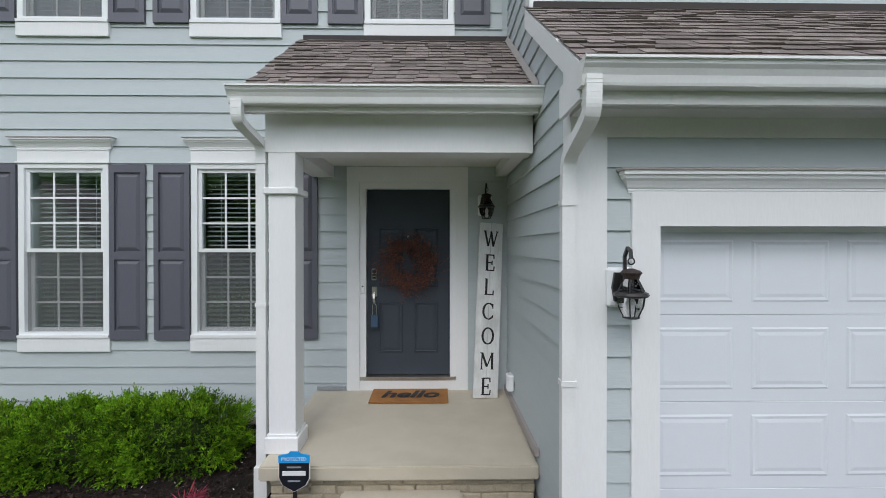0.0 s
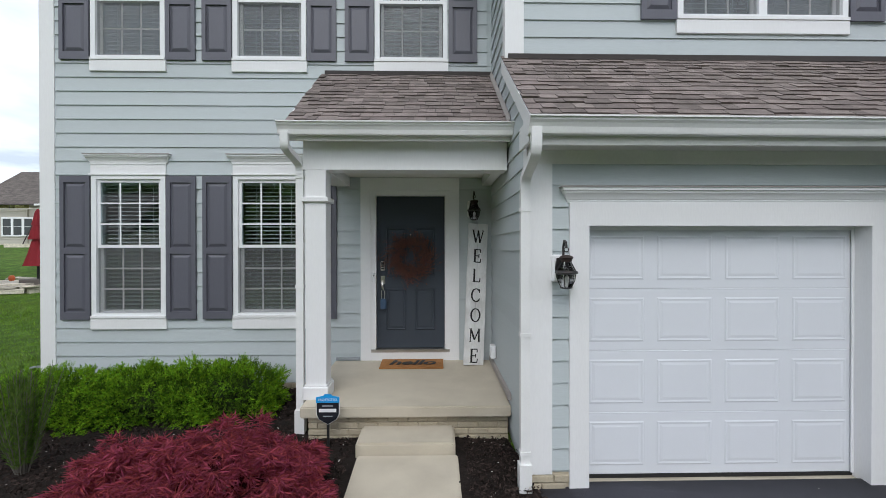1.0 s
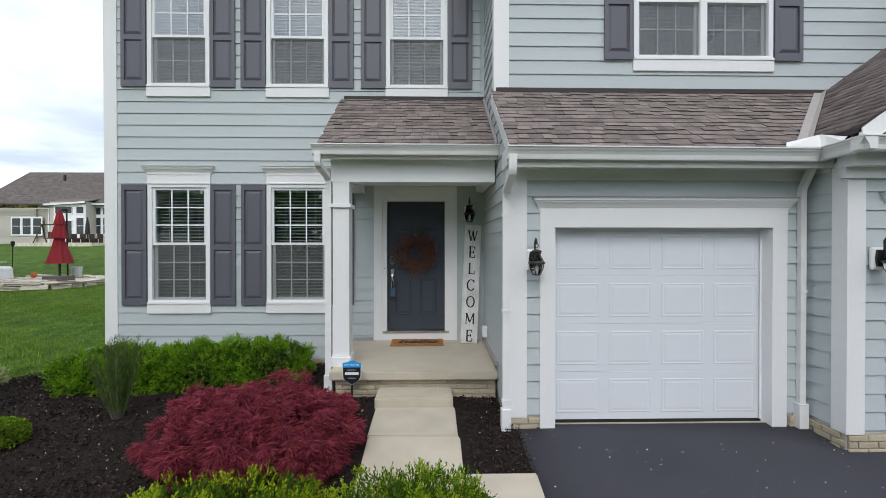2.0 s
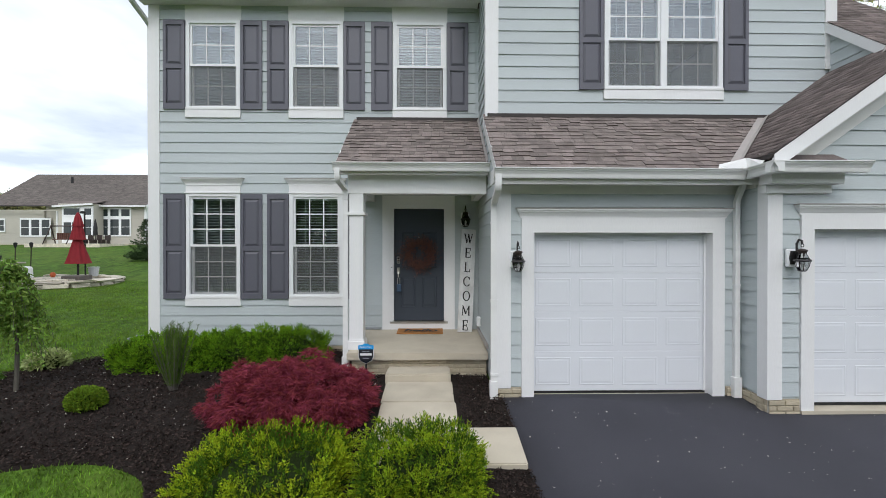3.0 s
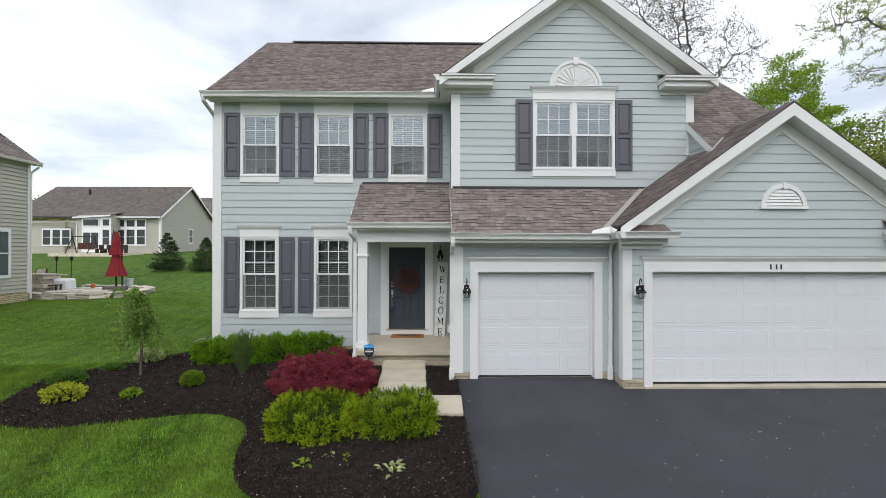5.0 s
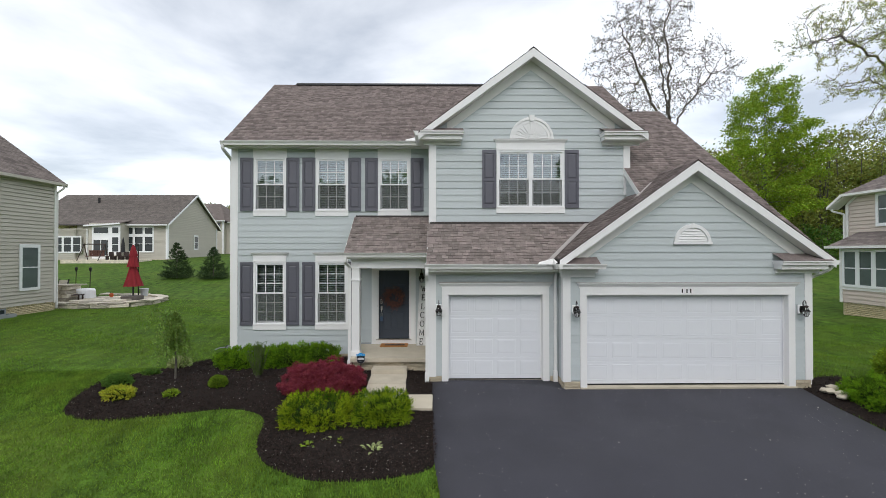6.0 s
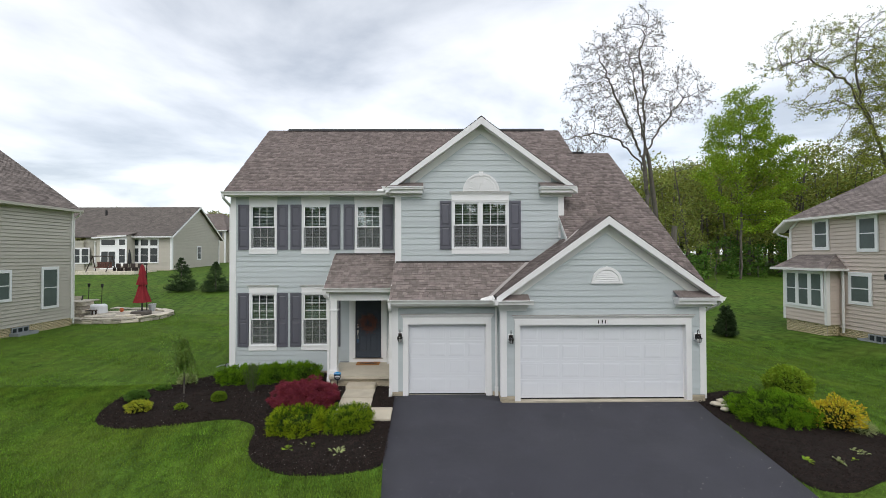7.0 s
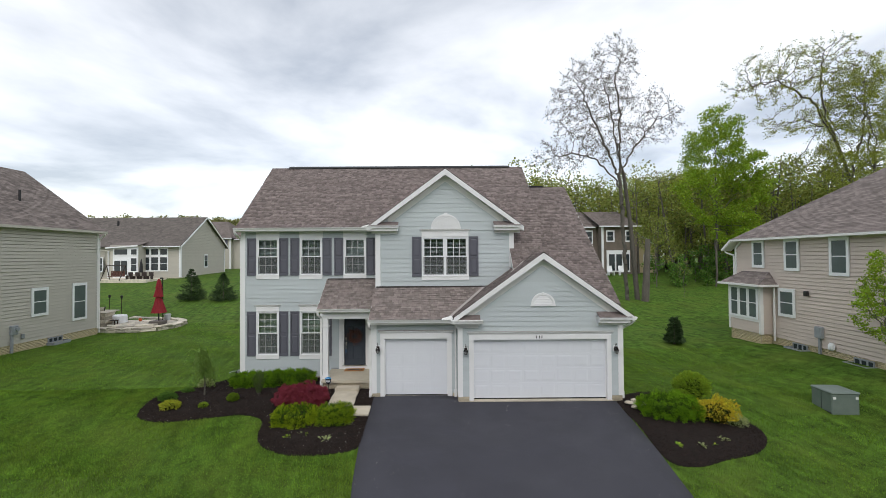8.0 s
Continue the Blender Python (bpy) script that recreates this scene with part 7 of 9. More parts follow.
# ---- woods behind ----
def woods(name, label, xs, ys, hs, n, seed, mat, leaves, leaf=(0.3, 0.6), crown_low=0.25, puff=0.07):
    """A belt of many trunks and loose leaf clumps."""
    rng = np.random.default_rng(seed)
    ob = tagged(new(name), label, "woodland", kind="stuff")
    segs, p = [], []
    for i in range(n):
        x, y = rng.uniform(*xs), rng.uniform(*ys)
        h = rng.uniform(*hs)
        z = float(gz(x, y)) - 0.2
        top = np.array([x + rng.normal(0, h * 0.05), y + rng.normal(0, h * 0.05), z + h * 0.85])
        base_p = np.array([x, y, z])
        r = h * 0.011
        segs.append((base_p, base_p + (top - base_p) * 0.5, r, r * 0.7)), segs.append((base_p + (top - base_p) * 0.5, top, r * 0.7, r * 0.2))
        for k in range(9):
            t = rng.uniform(crown_low, 1.0)
            o = base_p + (top - base_p) * t
            q = o + rng.normal(size=3) * np.array([1, 1, 0.3]) * h * 0.10 + np.array([0, 0, h * 0.06])
            segs.append((o, q, r * 0.3, r * 0.1))
            c = unit(rng.normal(size=(leaves, 3))) * (rng.random(leaves) ** 0.45)[:, None] * np.array([1, 1, 0.7]) * h * puff * 1.9 * rng.uniform(0.65, 1.25)
            p.append(q + c)
    me = tubes("trunks", segs, BARK, None, 5)
    p = np.concatenate(p)
    lf = leaf_mesh("leaves", p, rng.normal(size=p.shape), rng.uniform(*leaf, len(p)), rng.uniform(leaf[0] * 0.6, leaf[1] * 0.7, len(p)), mat, None, rng)
    for o in (me, lf):
        o.parent = ob
    return ob


woods("woodland", "belt of spring-green woodland behind the houses", (34, 72), (36, 62), (13, 19), 120, 91, LEAF_WOODS, 95, (0.24, 0.48), crown_low=0.14)
woods("woodland", "woodland beyond the brown house", (10, 62), (60, 80), (16, 21.5), 105, 95, LEAF_WOODS, 75, (0.35, 0.65), crown_low=0.14)
woods("woodland", "undergrowth along the wood's edge", (30, 62), (31, 37), (2.5, 6.0), 55, 92, LEAF, 40, (0.18, 0.4), 0.05)
woods("woodland", "distant tree line beyond the far houses", (-150, -14), (118, 130), (14.8, 16.8), 200, 93, LEAF_FAR, 80, (0.5, 0.9), puff=0.07)
woods("woodland", "tree line across the road behind the viewer", (-100, 60), (-64, -54), (15, 20), 170, 94, LEAF, 45, (0.9, 1.6), 0.04)


# ---- neighbouring houses ----
def pane_window(ob, M, u0, u1, z0, z1, cols=1, rows=2, bar=0.09, frame_mat=None, glass=None):
    """A window on a neighbour's wall plane M: frame, pane, meeting rail and bars."""
    bm = box(u0, u0 + bar, -0.06, 0.0, z0, z1)
    bx(bm, u1 - bar, u1, -0.06, 0, z0, z1), bx(bm, u0 + bar, u1 - bar, -0.06, 0, z1 - bar * 1.4, z1), bx(bm, u0 + bar, u1 - bar, -0.06, 0, z0, z0 + bar * 1.2)
    for r in range(1, rows):
        z = z0 + (z1 - z0) * r / rows
        bx(bm, u0 + bar, u1 - bar, -0.045, 0, z - 0.025, z + 0.025)
    for c in range(1, cols):
        u = u0 + (u1 - u0) * c / cols
        bx(bm, u - 0.04, u + 0.04, -0.047, 0, z0 + bar, z1 - bar)
    bm.transform(M)
    w = part("window", bm, frame_mat or VINYL, ob)
    g = box(u0 + bar, u1 - bar, -0.032, -0.022, z0 + bar, z1 - bar)
    g.transform(M)
    part("pane", g, glass or DARKGLASS, w)
    return w


def plain_roof(ob, pts, mat=ROOF_N, thick=0.12, courses=True):
    """One roof slope given by eave left, eave right, ridge right, ridge left, with joined shingle courses."""
    part("roof", poly(bmesh.new(), pts, (0, 0, -thick)), ROOFBASE if courses else mat, ob)
    if not courses:
        return
    a, b, c, d = [Vector(p) for p in pts]
    along = b - a
    n = max(4, int((d - a).length / 0.15))
    rnd_ = random.Random(int(abs(a.x * 10)))
    v, f = [], []
    up_n = along.cross(d - a).normalized()
    if up_n.z < 0:
        up_n = -up_n
    for i in range(n):
        t0, t1 = i / n, min(1, (i + 1.1) / n)
        s = 0.0
        p0, p1, q0, q1 = a.lerp(d, t0), b.lerp(c, t0), a.lerp(d, t1), b.lerp(c, t1)
        width = max((p1 - p0).length, 0.1)
        while s < 1:
            w = rnd_.uniform(0.2, 0.5) / width
            e = min(1, s + w)
            k = len(v)
            v += [p0.lerp(p1, s) + up_n * 0.02, p0.lerp(p1, e) + up_n * 0.02, q0.lerp(q1, e) + up_n * 0.006, q0.lerp(q1, s) + up_n * 0.006]
            f.append((k, k + 1, k + 2, k + 3))
            s = e
    raw_mesh("shingles", [tuple(p) for p in v], f, mat, ob, kind="stuff")


def brick_band(ob, M, u0, u1, z0, z1, w=0.24, h=0.085):
    """A foundation of coursed yellow brick, as joined bricks on a joint bed."""
    bed = box(u0, u1, -0.012, 0.0, z0, z1)
    bed.transform(M)
    part("foundation", bed, MORTAR, ob)
    v, f, row, z = [], [], 0, z1
    while z > z0 + 0.02:
        u = u0 - (w / 2 if row % 2 else 0)
        while u < u1:
            a, b = max(u, u0) + 0.006, min(u + w, u1) - 0.006
            if b > a:
                k = len(v)
                v += [M @ Vector(p) for p in ((a, -0.024, z - h + 0.006), (b, -0.024, z - h + 0.006), (b, -0.024, z - 0.006), (a, -0.024, z - 0.006), (a, -0.01, z - h + 0.006), (b, -0.01, z - h + 0.006), (b, -0.01, z - 0.006), (a, -0.01, z - 0.006))]
                f += [(k, k + 1, k + 2, k + 3), (k + 1, k, k + 4, k + 5), (k + 2, k + 1, k + 5, k + 6), (k + 3, k + 2, k + 6, k + 7), (k, k + 3, k + 7, k + 4)]
            u += w
        z -= h
        row += 1
    raw_mesh("brickwork", [tuple(p) for p in v], f, FOUND, ob, kind="stuff")


# left neighbour: end of its side wall, roof with the ridge running away
nl = thing("tan_house", (-25, 6, -0.3), "tan lap sided house with a brown shingle roof", "house")
XL, YL = -19.88, 11.1
ML = east(XL)
body = wall_slab("wall", ML, (-16.0, YL, -0.8, 7.0), [], TAN, parent=nl, structure=False)
siding(nl, ML, lambda z: (-16.0, YL - 0.1), 0.46, 6.9, [], TAN, lap=0.19, joined=True, deep=2.6, gap=0.024)
brick_band(nl, ML, -9.0, YL, -0.3, 0.46)
part("corner_board", bx(box(XL, XL + 0.068, YL - 0.11, YL, 0.4, 6.9), XL, XL + 0.07, YL - 0.02, YL + 0.02, 0.4, 6.9), SOFFIT, nl)
part("gable_wall", poly(bmesh.new(), [(XL, YL, -0.8), (-31, YL, -0.8), (-31, YL, 7), (-25.25, YL, 11.0), (XL, YL, 7)], (0, -0.2, 0)), TAN, nl)
plain_roof(nl, [(XL + 0.38, -16, 6.98), (XL + 0.38, YL + 0.3, 6.98), (-25.25, YL + 0.3, 11.22), (-25.25, -16, 11.22)])
plain_roof(nl, [(-31.2, YL + 0.3, 6.9), (-31.2, -16, 6.9), (-25.25, -16, 11.22), (-25.25, YL + 0.3, 11.22)], courses=False)
part("rake_board", poly(bmesh.new(), [(XL + 0.38, YL + 0.3, 6.96), (-25.25, YL + 0.3, 11.2), (-25.25, YL + 0.3, 10.98), (XL + 0.38, YL + 0.3, 6.78)], (0, 0.03, 0)), TAN, nl)
part("fascia", bx(box(XL + 0.36, XL + 0.46, -16, YL + 0.28, 6.86, 7.0), XL, XL + 0.36, -16, YL + 0.28, 6.86, 6.9), TAN, nl)
part("downspout", pipe(bmesh.new(), [(XL + 0.40, YL + 0.12, 6.86), (XL + 0.38, YL + 0.12, 6.74), (XL + 0.08, YL + 0.08, 6.5), (XL + 0.05, YL + 0.07, 6.4), (XL + 0.05, YL + 0.07, 0.1)], 0.07, 0.07), SOFFIT, nl)
for u0, u1, z0, z1 in ((9.03, 10.12, 1.2, 3.58), (6.34, 7.36, 1.83, 3.48)):
    pane_window(nl, ML @ Matrix.Translation((0, -0.05, 0)), u0, u1, z0, z1, bar=0.12, glass=GLASSN)
pane_window(nl, ML @ Matrix.Translation((0, -0.03, 0)), 7.4, 8.35, 0.1, 0.43, cols=3, rows=1, bar=0.05, frame_mat=GREYPVC)
part("window_well", bx(bx(box(XL + 0.05, XL + 0.5, 7.3, 7.36, -0.2, 0.16), XL + 0.05, XL + 0.5, 8.4, 8.46, -0.2, 0.16), XL + 0.46, XL + 0.52, 7.36, 8.4, -0.2, 0.16), GREYPVC, nl)
part("roof_pipe", cyl(bmesh.new(), (-21.8, 7.6, 8.5), (-21.8, 7.6, 9.35), 0.06), INK, nl)
meter = thing("electric_meter", (XL + 0.1, 5.3, 0.9), "grey electric meter boxes on the tan wall", "meter", "utility meters")
part("box", box(XL + 0.02, XL + 0.2, 5.12, 5.5, 1.0, 1.5, bevel=0.02), GREYPVC, meter)
part("dial", cyl(bmesh.new(), (XL + 0.2, 5.38, 1.3), (XL + 0.3, 5.38, 1.3), 0.11), GREYPVC, meter)
part("conduit", box(XL + 0.04, XL + 0.14, 5.16, 5.27, -0.1, 1.0), GREYPVC, meter)
part("junction_box", box(XL + 0.05, XL + 0.15, 5.75, 5.9, 0.7, 0.95, bevel=0.01), GREYPVC, meter)

# right neighbour: beige side wall, bay window, hip roof
nr = thing("beige_house", (27, 2, -0.3), "beige lap sided house with a bay window and hip roof", "house")
XR, YR = 22.4, 8.85
MR = west(XR)
wall_slab("wall", MR, (-YR, 14, -0.9, 6.1), [], BEIGE, parent=nr, structure=False)
siding(nr, MR, lambda z: (-YR + 0.1 + 1.1 * max(0.0, z - 5.45), 14), 0.52, 6.02, [], BEIGE, lap=0.19, joined=True, deep=2.6, gap=0.024)
brick_band(nr, MR, -YR, 8.0, -0.1, 0.52)
part("corner_board", box(XR - 0.08, XR + 0.02, YR - 0.12, YR + 0.01, 0.52, 5.5), SOFFIT, nr)
part("rake_trim", poly(bmesh.new(), [(XR - 0.085, YR, 5.42), (XR - 0.085, YR, 5.56), (XR - 0.085, YR - 0.62, 6.06), (XR - 0.085, YR - 0.62, 5.92)], (0.03, 0, 0)), SOFFIT, nr)
part("back_wall", box(XR, 34, YR - 0.2, YR, -0.8, 5.6), BEIGE, nr)
plain_roof(nr, [(XR - 0.45, 8.7, 6.07), (XR - 0.45, -14, 6.07), (28.6, -14, 10.6), (28.6, 3.2, 10.6)], ROOF_B)
plain_roof(nr, [(34.8, 9.42, 5.5), (XR - 0.45, 9.42, 5.5), (28.6, 3.2, 10.6), (28.7, 3.2, 10.6)], ROOF_B)
part("fascia", bx(box(XR - 0.56, XR - 0.46, -14, 8.68, 5.96, 6.07), XR - 0.46, XR, -14, 8.4, 5.95, 5.99), SOFFIT, nr)
part("corner_fascia", poly(bmesh.new(), [(XR - 0.54, 8.66, 6.07), (XR - 0.54, 9.44, 5.5), (XR - 0.54, 9.44, 5.36), (XR - 0.54, 8.66, 5.93)], (0.06, 0, 0)), SOFFIT, nr)
part("corner_soffit", poly(bmesh.new(), [(XR - 0.48, 8.5, 5.98), (XR - 0.48, 9.42, 5.36), (XR + 0.1, 9.42, 5.36), (XR + 0.1, 8.5, 5.98)], (0, 0, 0.03)), SOFFIT, nr)
part("corner_downspout", pipe(bmesh.new(), [(XR - 0.4, 9.3, 5.36), (XR - 0.36, 9.25, 5.26), (XR - 0.12, YR + 0.06, 5.1), (XR - 0.1, YR + 0.05, 5.0), (XR - 0.1, YR + 0.05, 0.3)], 0.08, 0.07), SOFFIT, nr)
part("roof_vent", cyl(bmesh.new(), (25.0, 1.2, 7.9), (25.0, 1.2, 8.6), 0.07), INK, nr)
part("roof_vent", box(24.6, 24.9, 1.0, 1.3, 7.55, 7.75), INK, nr)
MRo = MR @ Matrix.Translation((0, -0.05, 0))
for u0, u1, z0, z1 in ((-7.33, -6.4, 4.36, 6.0), (-4.95, -3.98, 4.25, 5.97), (-2.25, -1.25, 4.1, 5.95), (-5.4, -4.3, 1.75, 3.28)):
    pane_window(nr, MRo, u0, u1, z0, z1, bar=0.13, glass=GLASSN)
for u0 in (-4.45, -1.1):
    pane_window(nr, MRo @ Matrix.Translation((0, -0.02, 0)), u0, u0 + 0.9, 0.14, 0.48, cols=3, rows=1, bar=0.04, frame_mat=GREYPVC)
    part("window_well", bx(bx(box(XR - 0.5, XR - 0.05, -u0 + 0.05, -u0 + 0.1, -0.2, 0.26), XR - 0.5, XR - 0.05, -u0 - 1.0, -u0 - 0.95, -0.2, 0.26), XR - 0.54, XR - 0.5, -u0 - 1.0, -u0 + 0.1, -0.2, 0.26), GREYPVC, nr)
BX = 21.7
bay = part("bay", box(BX, XR - 0.03, 5.9, 8.45, 0.62, 3.42), BEIGE, nr)
tagged(bay, "square bay with white windows")
siding(bay, pose(0, 5.9, 0, 0, 0, 0), lambda z: (BX + 0.08, XR - 0.05), 0.66, 3.36, [], BEIGE, lap=0.19, joined=True, deep=2.2, gap=0.024)
siding(bay, west(BX), lambda z: (-8.4, -5.98), 0.66, 1.3, [], BEIGE, lap=0.19, joined=True, deep=2.2, gap=0.024)
MBay = west(BX - 0.05)
for k in range(3):
    pane_window(bay, MBay, -8.3 + k * 0.76, -8.3 + (k + 1) * 0.76, 1.42, 3.28, bar=0.10, glass=GLASSN)
brick_band(bay, west(BX + 0.05), -8.4, -5.95, -0.1, 0.62)
brick_band(bay, pose(0, 5.95, 0, 0, 0, 0), BX + 0.05, XR, -0.1, 0.62)
part("bay_trim", bx(bx(box(BX - 0.06, BX + 0.12, 5.84, 5.98, 0.62, 3.42), BX - 0.07, BX - 0.01, 5.9, 8.5, 1.28, 1.42), BX - 0.06, BX - 0.01, 8.36, 8.5, 0.62, 3.42), SOFFIT, bay)
plain_roof(bay, [(BX - 0.38, 8.85, 3.42), (BX - 0.38, 5.5, 3.42), (XR - 0.02, 6.1, 4.12), (XR - 0.02, 8.25, 4.12)], ROOF_B, thick=0.05)
plain_roof(bay, [(BX - 0.38, 5.5, 3.42), (XR - 0.02, 5.5, 3.42), (XR - 0.02, 6.1, 4.12), (XR - 0.03, 6.1, 4.12)], ROOF_B, thick=0.05)
part("bay_gutter", bx(box(BX - 0.48, BX - 0.37, 5.4, 8.9, 3.32, 3.44), BX - 0.37, XR - 0.02, 5.4, 5.5, 3.32, 3.44), SOFFIT, bay)
part("downspout", pipe(bmesh.new(), [(XR - 0.16, 5.6, 3.3), (XR - 0.16, 5.6, 0.3)], 0.08, 0.07), SOFFIT, nr)
meter2 = thing("electric_meter", (XR - 0.1, 2.9, 0.9), "grey electric meter box on the beige wall", "meter", "utility meters")
part("box", box(XR - 0.2, XR - 0.03, 2.65, 3.05, 1.0, 1.55, bevel=0.02), GREYPVC, meter2)
part("conduit", box(XR - 0.14, XR - 0.05, 2.8, 2.9, -0.2, 1.0), GREYPVC, meter2)
hose_reel = thing("hose_reel", (XR - 0.15, 2.1, 0.6), "white coiled hose holder on the beige wall", "hose reel")
part("coil", lathe(bmesh.new(), [(0.05, -0.2), (0.14, -0.12), (0.14, 0.05), (0.08, 0.18)], (XR - 0.16, 2.15, 0.72)), VINYL, hose_reel)
wall_lamp = thing("wall_lamp", (XR - 0.1, 3.55, 3.1), "small dark wall light on the beige wall", "wall lamp")
part("housing", box(XR - 0.2, XR - 0.03, 3.45, 3.65, 3.0, 3.25, bevel=0.02), BLACK, wall_lamp)

# far house across the back lawns
fh = thing("far_house", (-44, 48, 2.3), "long tan house with tall white windows and brown roof", "house")
YF, EF, RF, DF = 45.0, 7.25, 11.8, 12.8
part("wall", bx(box(-47.0, -35.0, YF, YF + DF, 1.8, EF), -53.6, -47.0, YF - 0.3, YF + DF, 1.8, EF - 0.9), TAN, fh)
part("end_gable", poly(bmesh.new(), [(-35.0, YF, EF), (-35.0, YF + DF, EF), (-35.0, YF + DF / 2, RF - 0.3)], (-0.3, 0, 0)), TAN, fh)
GF = (RF - 0.3 - EF) / (DF / 2)
siding(fh, pose(-35.0, 0, 0, 0, 0, 90), lambda z: (YF + max(0, (z - EF) / GF), YF + DF - max(0, (z - EF) / GF)), 2.3, RF - 0.5, [], TAN, lap=0.25, joined=True, deep=2.4, gap=0.035)
siding(fh, front(YF), lambda z: (-47.0, -35.1), 2.3, EF, [], TAN, lap=0.25, joined=True, deep=2.4, gap=0.035)
siding(fh, front(YF - 0.3), lambda z: (-53.6, -47.1), 2.3, EF - 0.9, [], TAN, lap=0.25, joined=True, deep=2.4, gap=0.035)
part("foundation", box(-53.6, -34.97, YF - 0.33, YF + DF, 1.8, 2.3), CONCRETE, fh)
plain_roof(fh, [(-53.9, YF - 0.7, EF - 0.35), (-34.6, YF - 0.7, EF - 0.35), (-34.6, YF + DF / 2, RF), (-53.9, YF + DF / 2, RF)], ROOF_FAR)
plain_roof(fh, [(-34.6, YF + DF + 0.6, EF - 0.35), (-53.9, YF + DF + 0.6, EF - 0.35), (-53.9, YF + DF / 2, RF), (-34.6, YF + DF / 2, RF)], ROOF_FAR, courses=False)
for yy in (YF - 0.7, YF + DF + 0.6):
    part("rake_board", poly(bmesh.new(), [(-34.55, yy, EF - 0.35), (-34.55, YF + DF / 2, RF), (-34.55, YF + DF / 2, RF - 0.26), (-34.55, yy, EF - 0.6)], (0.06, 0, 0)), VINYL, fh)
part("gutter", box(-40.2, -34.6, YF - 0.82, YF - 0.7, EF - 0.48, EF - 0.32), VINYL, fh)
part("corner_board", box(-35.2, -34.93, YF - 0.08, YF + 0.2, 2.3, EF - 0.3), VINYL, fh)
part("downspout", box(-34.95, -34.85, YF + DF - 0.3, YF + DF - 0.15, 2.3, EF - 0.3), VINYL, fh)
part("roof_pipe", box(-47.6, -47.4, YF + 4.2, YF + 4.4, 10.2, 11.1), INK, fh)
MF = front(YF - 0.055)
for k in range(3):
    pane_window(fh, MF, -40.75 + k * 1.32, -40.75 + (k + 1) * 1.32, 3.2, 5.5, rows=2, bar=0.15)
    pane_window(fh, MF, -40.75 + k * 1.32, -40.75 + (k + 1) * 1.32, 5.5, 6.72, rows=1, bar=0.15)
part("bay_wall", box(-44.2, -40.1, YF - 1.6, YF, 2.0, EF - 0.2), TAN, fh)
part("bay_panel", bx(box(-43.75, -41.45, YF - 1.64, YF - 1.6, 2.4, 6.75), -41.45, -40.1, YF - 1.65, YF - 1.6, 2.9, 6.75), VINYL, fh)
MB = front(YF - 1.65)
pane_window(fh, MB, -43.6, -41.55, 5.6, 6.6, rows=1, bar=0.09)
pane_window(fh, MB, -43.6, -41.55, 2.7, 4.95, cols=2, rows=1, bar=0.09)
pane_window(fh, MB, -41.2, -40.2, 5.6, 6.6, rows=1, bar=0.09)
pane_window(fh, MB, -41.2, -40.2, 3.2, 5.3, rows=2, bar=0.09)
part("bay_roof", poly(bmesh.new(), [(-44.6, YF - 2.0, 6.75), (-39.9, YF - 2.0, 7.05), (-39.9, YF + 0.3, 7.62), (-44.6, YF + 0.3, 7.55)], (0, 0, -0.12)), ROOF_N, fh)
part("bay_fascia", poly(bmesh.new(), [(-44.6, YF - 2.03, 6.77), (-39.9, YF - 2.03, 7.07), (-39.9, YF - 2.03, 6.87), (-44.6, YF - 2.03, 6.57)], (0, 0.03, 0)), VINYL, fh)
part("side_downspout", box(-45.4, -45.25, YF - 0.5, YF - 0.35, 2.3, 6.3), VINYL, fh)
part("side_gutter", box(-53.9, -44.7, YF - 0.95, YF - 0.8, 6.25, 6.36), TAN, fh)
pane_window(fh, front(YF - 0.36), -52.55, -51.55, 3.7, 5.35, bar=0.14)
for k in range(3):
    pane_window(fh, front(YF - 0.36), -49.8 + k * 1.22, -48.58 + k * 1.22, 3.15, 5.4, bar=0.14)
pane_window(fh, pose(-34.94, 0, 0, 0, 0, 90), YF + 6.1, YF + 7.2, 3.6, 5.75, bar=0.14)
tagged(part("terrace", box(-44.0, -36.0, YF - 6.0, YF - 1.6, 1.5, 2.28), STONE), "stone-paved terrace behind the far house", "terrace", kind="structure")

# another house roof beyond, and the brown house in the trees
fb = thing("grey_house", (-38, 70, 2.4), "grey gabled house beyond the far house", "house")
part("wall", bx(box(-52, -38.5, 67, 78, 1.8, 9.2), -38.5, -30, 68, 78, 1.8, 9.0), TAN, fb)
plain_roof(fb, [(-52.5, 66.5, 9.1), (-38.0, 66.5, 9.1), (-41.5, 72, 12.8), (-50, 72, 12.8)])
plain_roof(fb, [(-38.0, 66.5, 9.1), (-38.0, 78.5, 9.1), (-41.5, 72, 12.8), (-41.5, 71.9, 12.8)])
plain_roof(fb, [(-38.6, 67.4, 8.9), (-29.5, 67.4, 8.9), (-33.0, 73, 11.6), (-41.0, 73, 11.6)])
part("corner_board", box(-38.75, -38.45, 66.92, 67.1, 2.6, 9.0), VINYL, fb)
part("gutter", bx(box(-52.5, -38.0, 66.35, 66.5, 8.95, 9.12), -38.0, -29.5, 67.25, 67.4, 8.75, 8.92), VINYL, fb)
pane_window(fb, front(66.95), -40.8, -39.7, 7.3, 8.7, bar=0.14)
pane_window(fb, front(67.95), -36.9, -35.9, 7.2, 8.6, bar=0.14)
part("shutter", box(-39.6, -39.1, 66.9, 66.99, 7.3, 8.7), SHUTTER, fb)
bh = thing("brown_house", (28, 52, 2.4), "brown brick house half hidden by trees", "house")
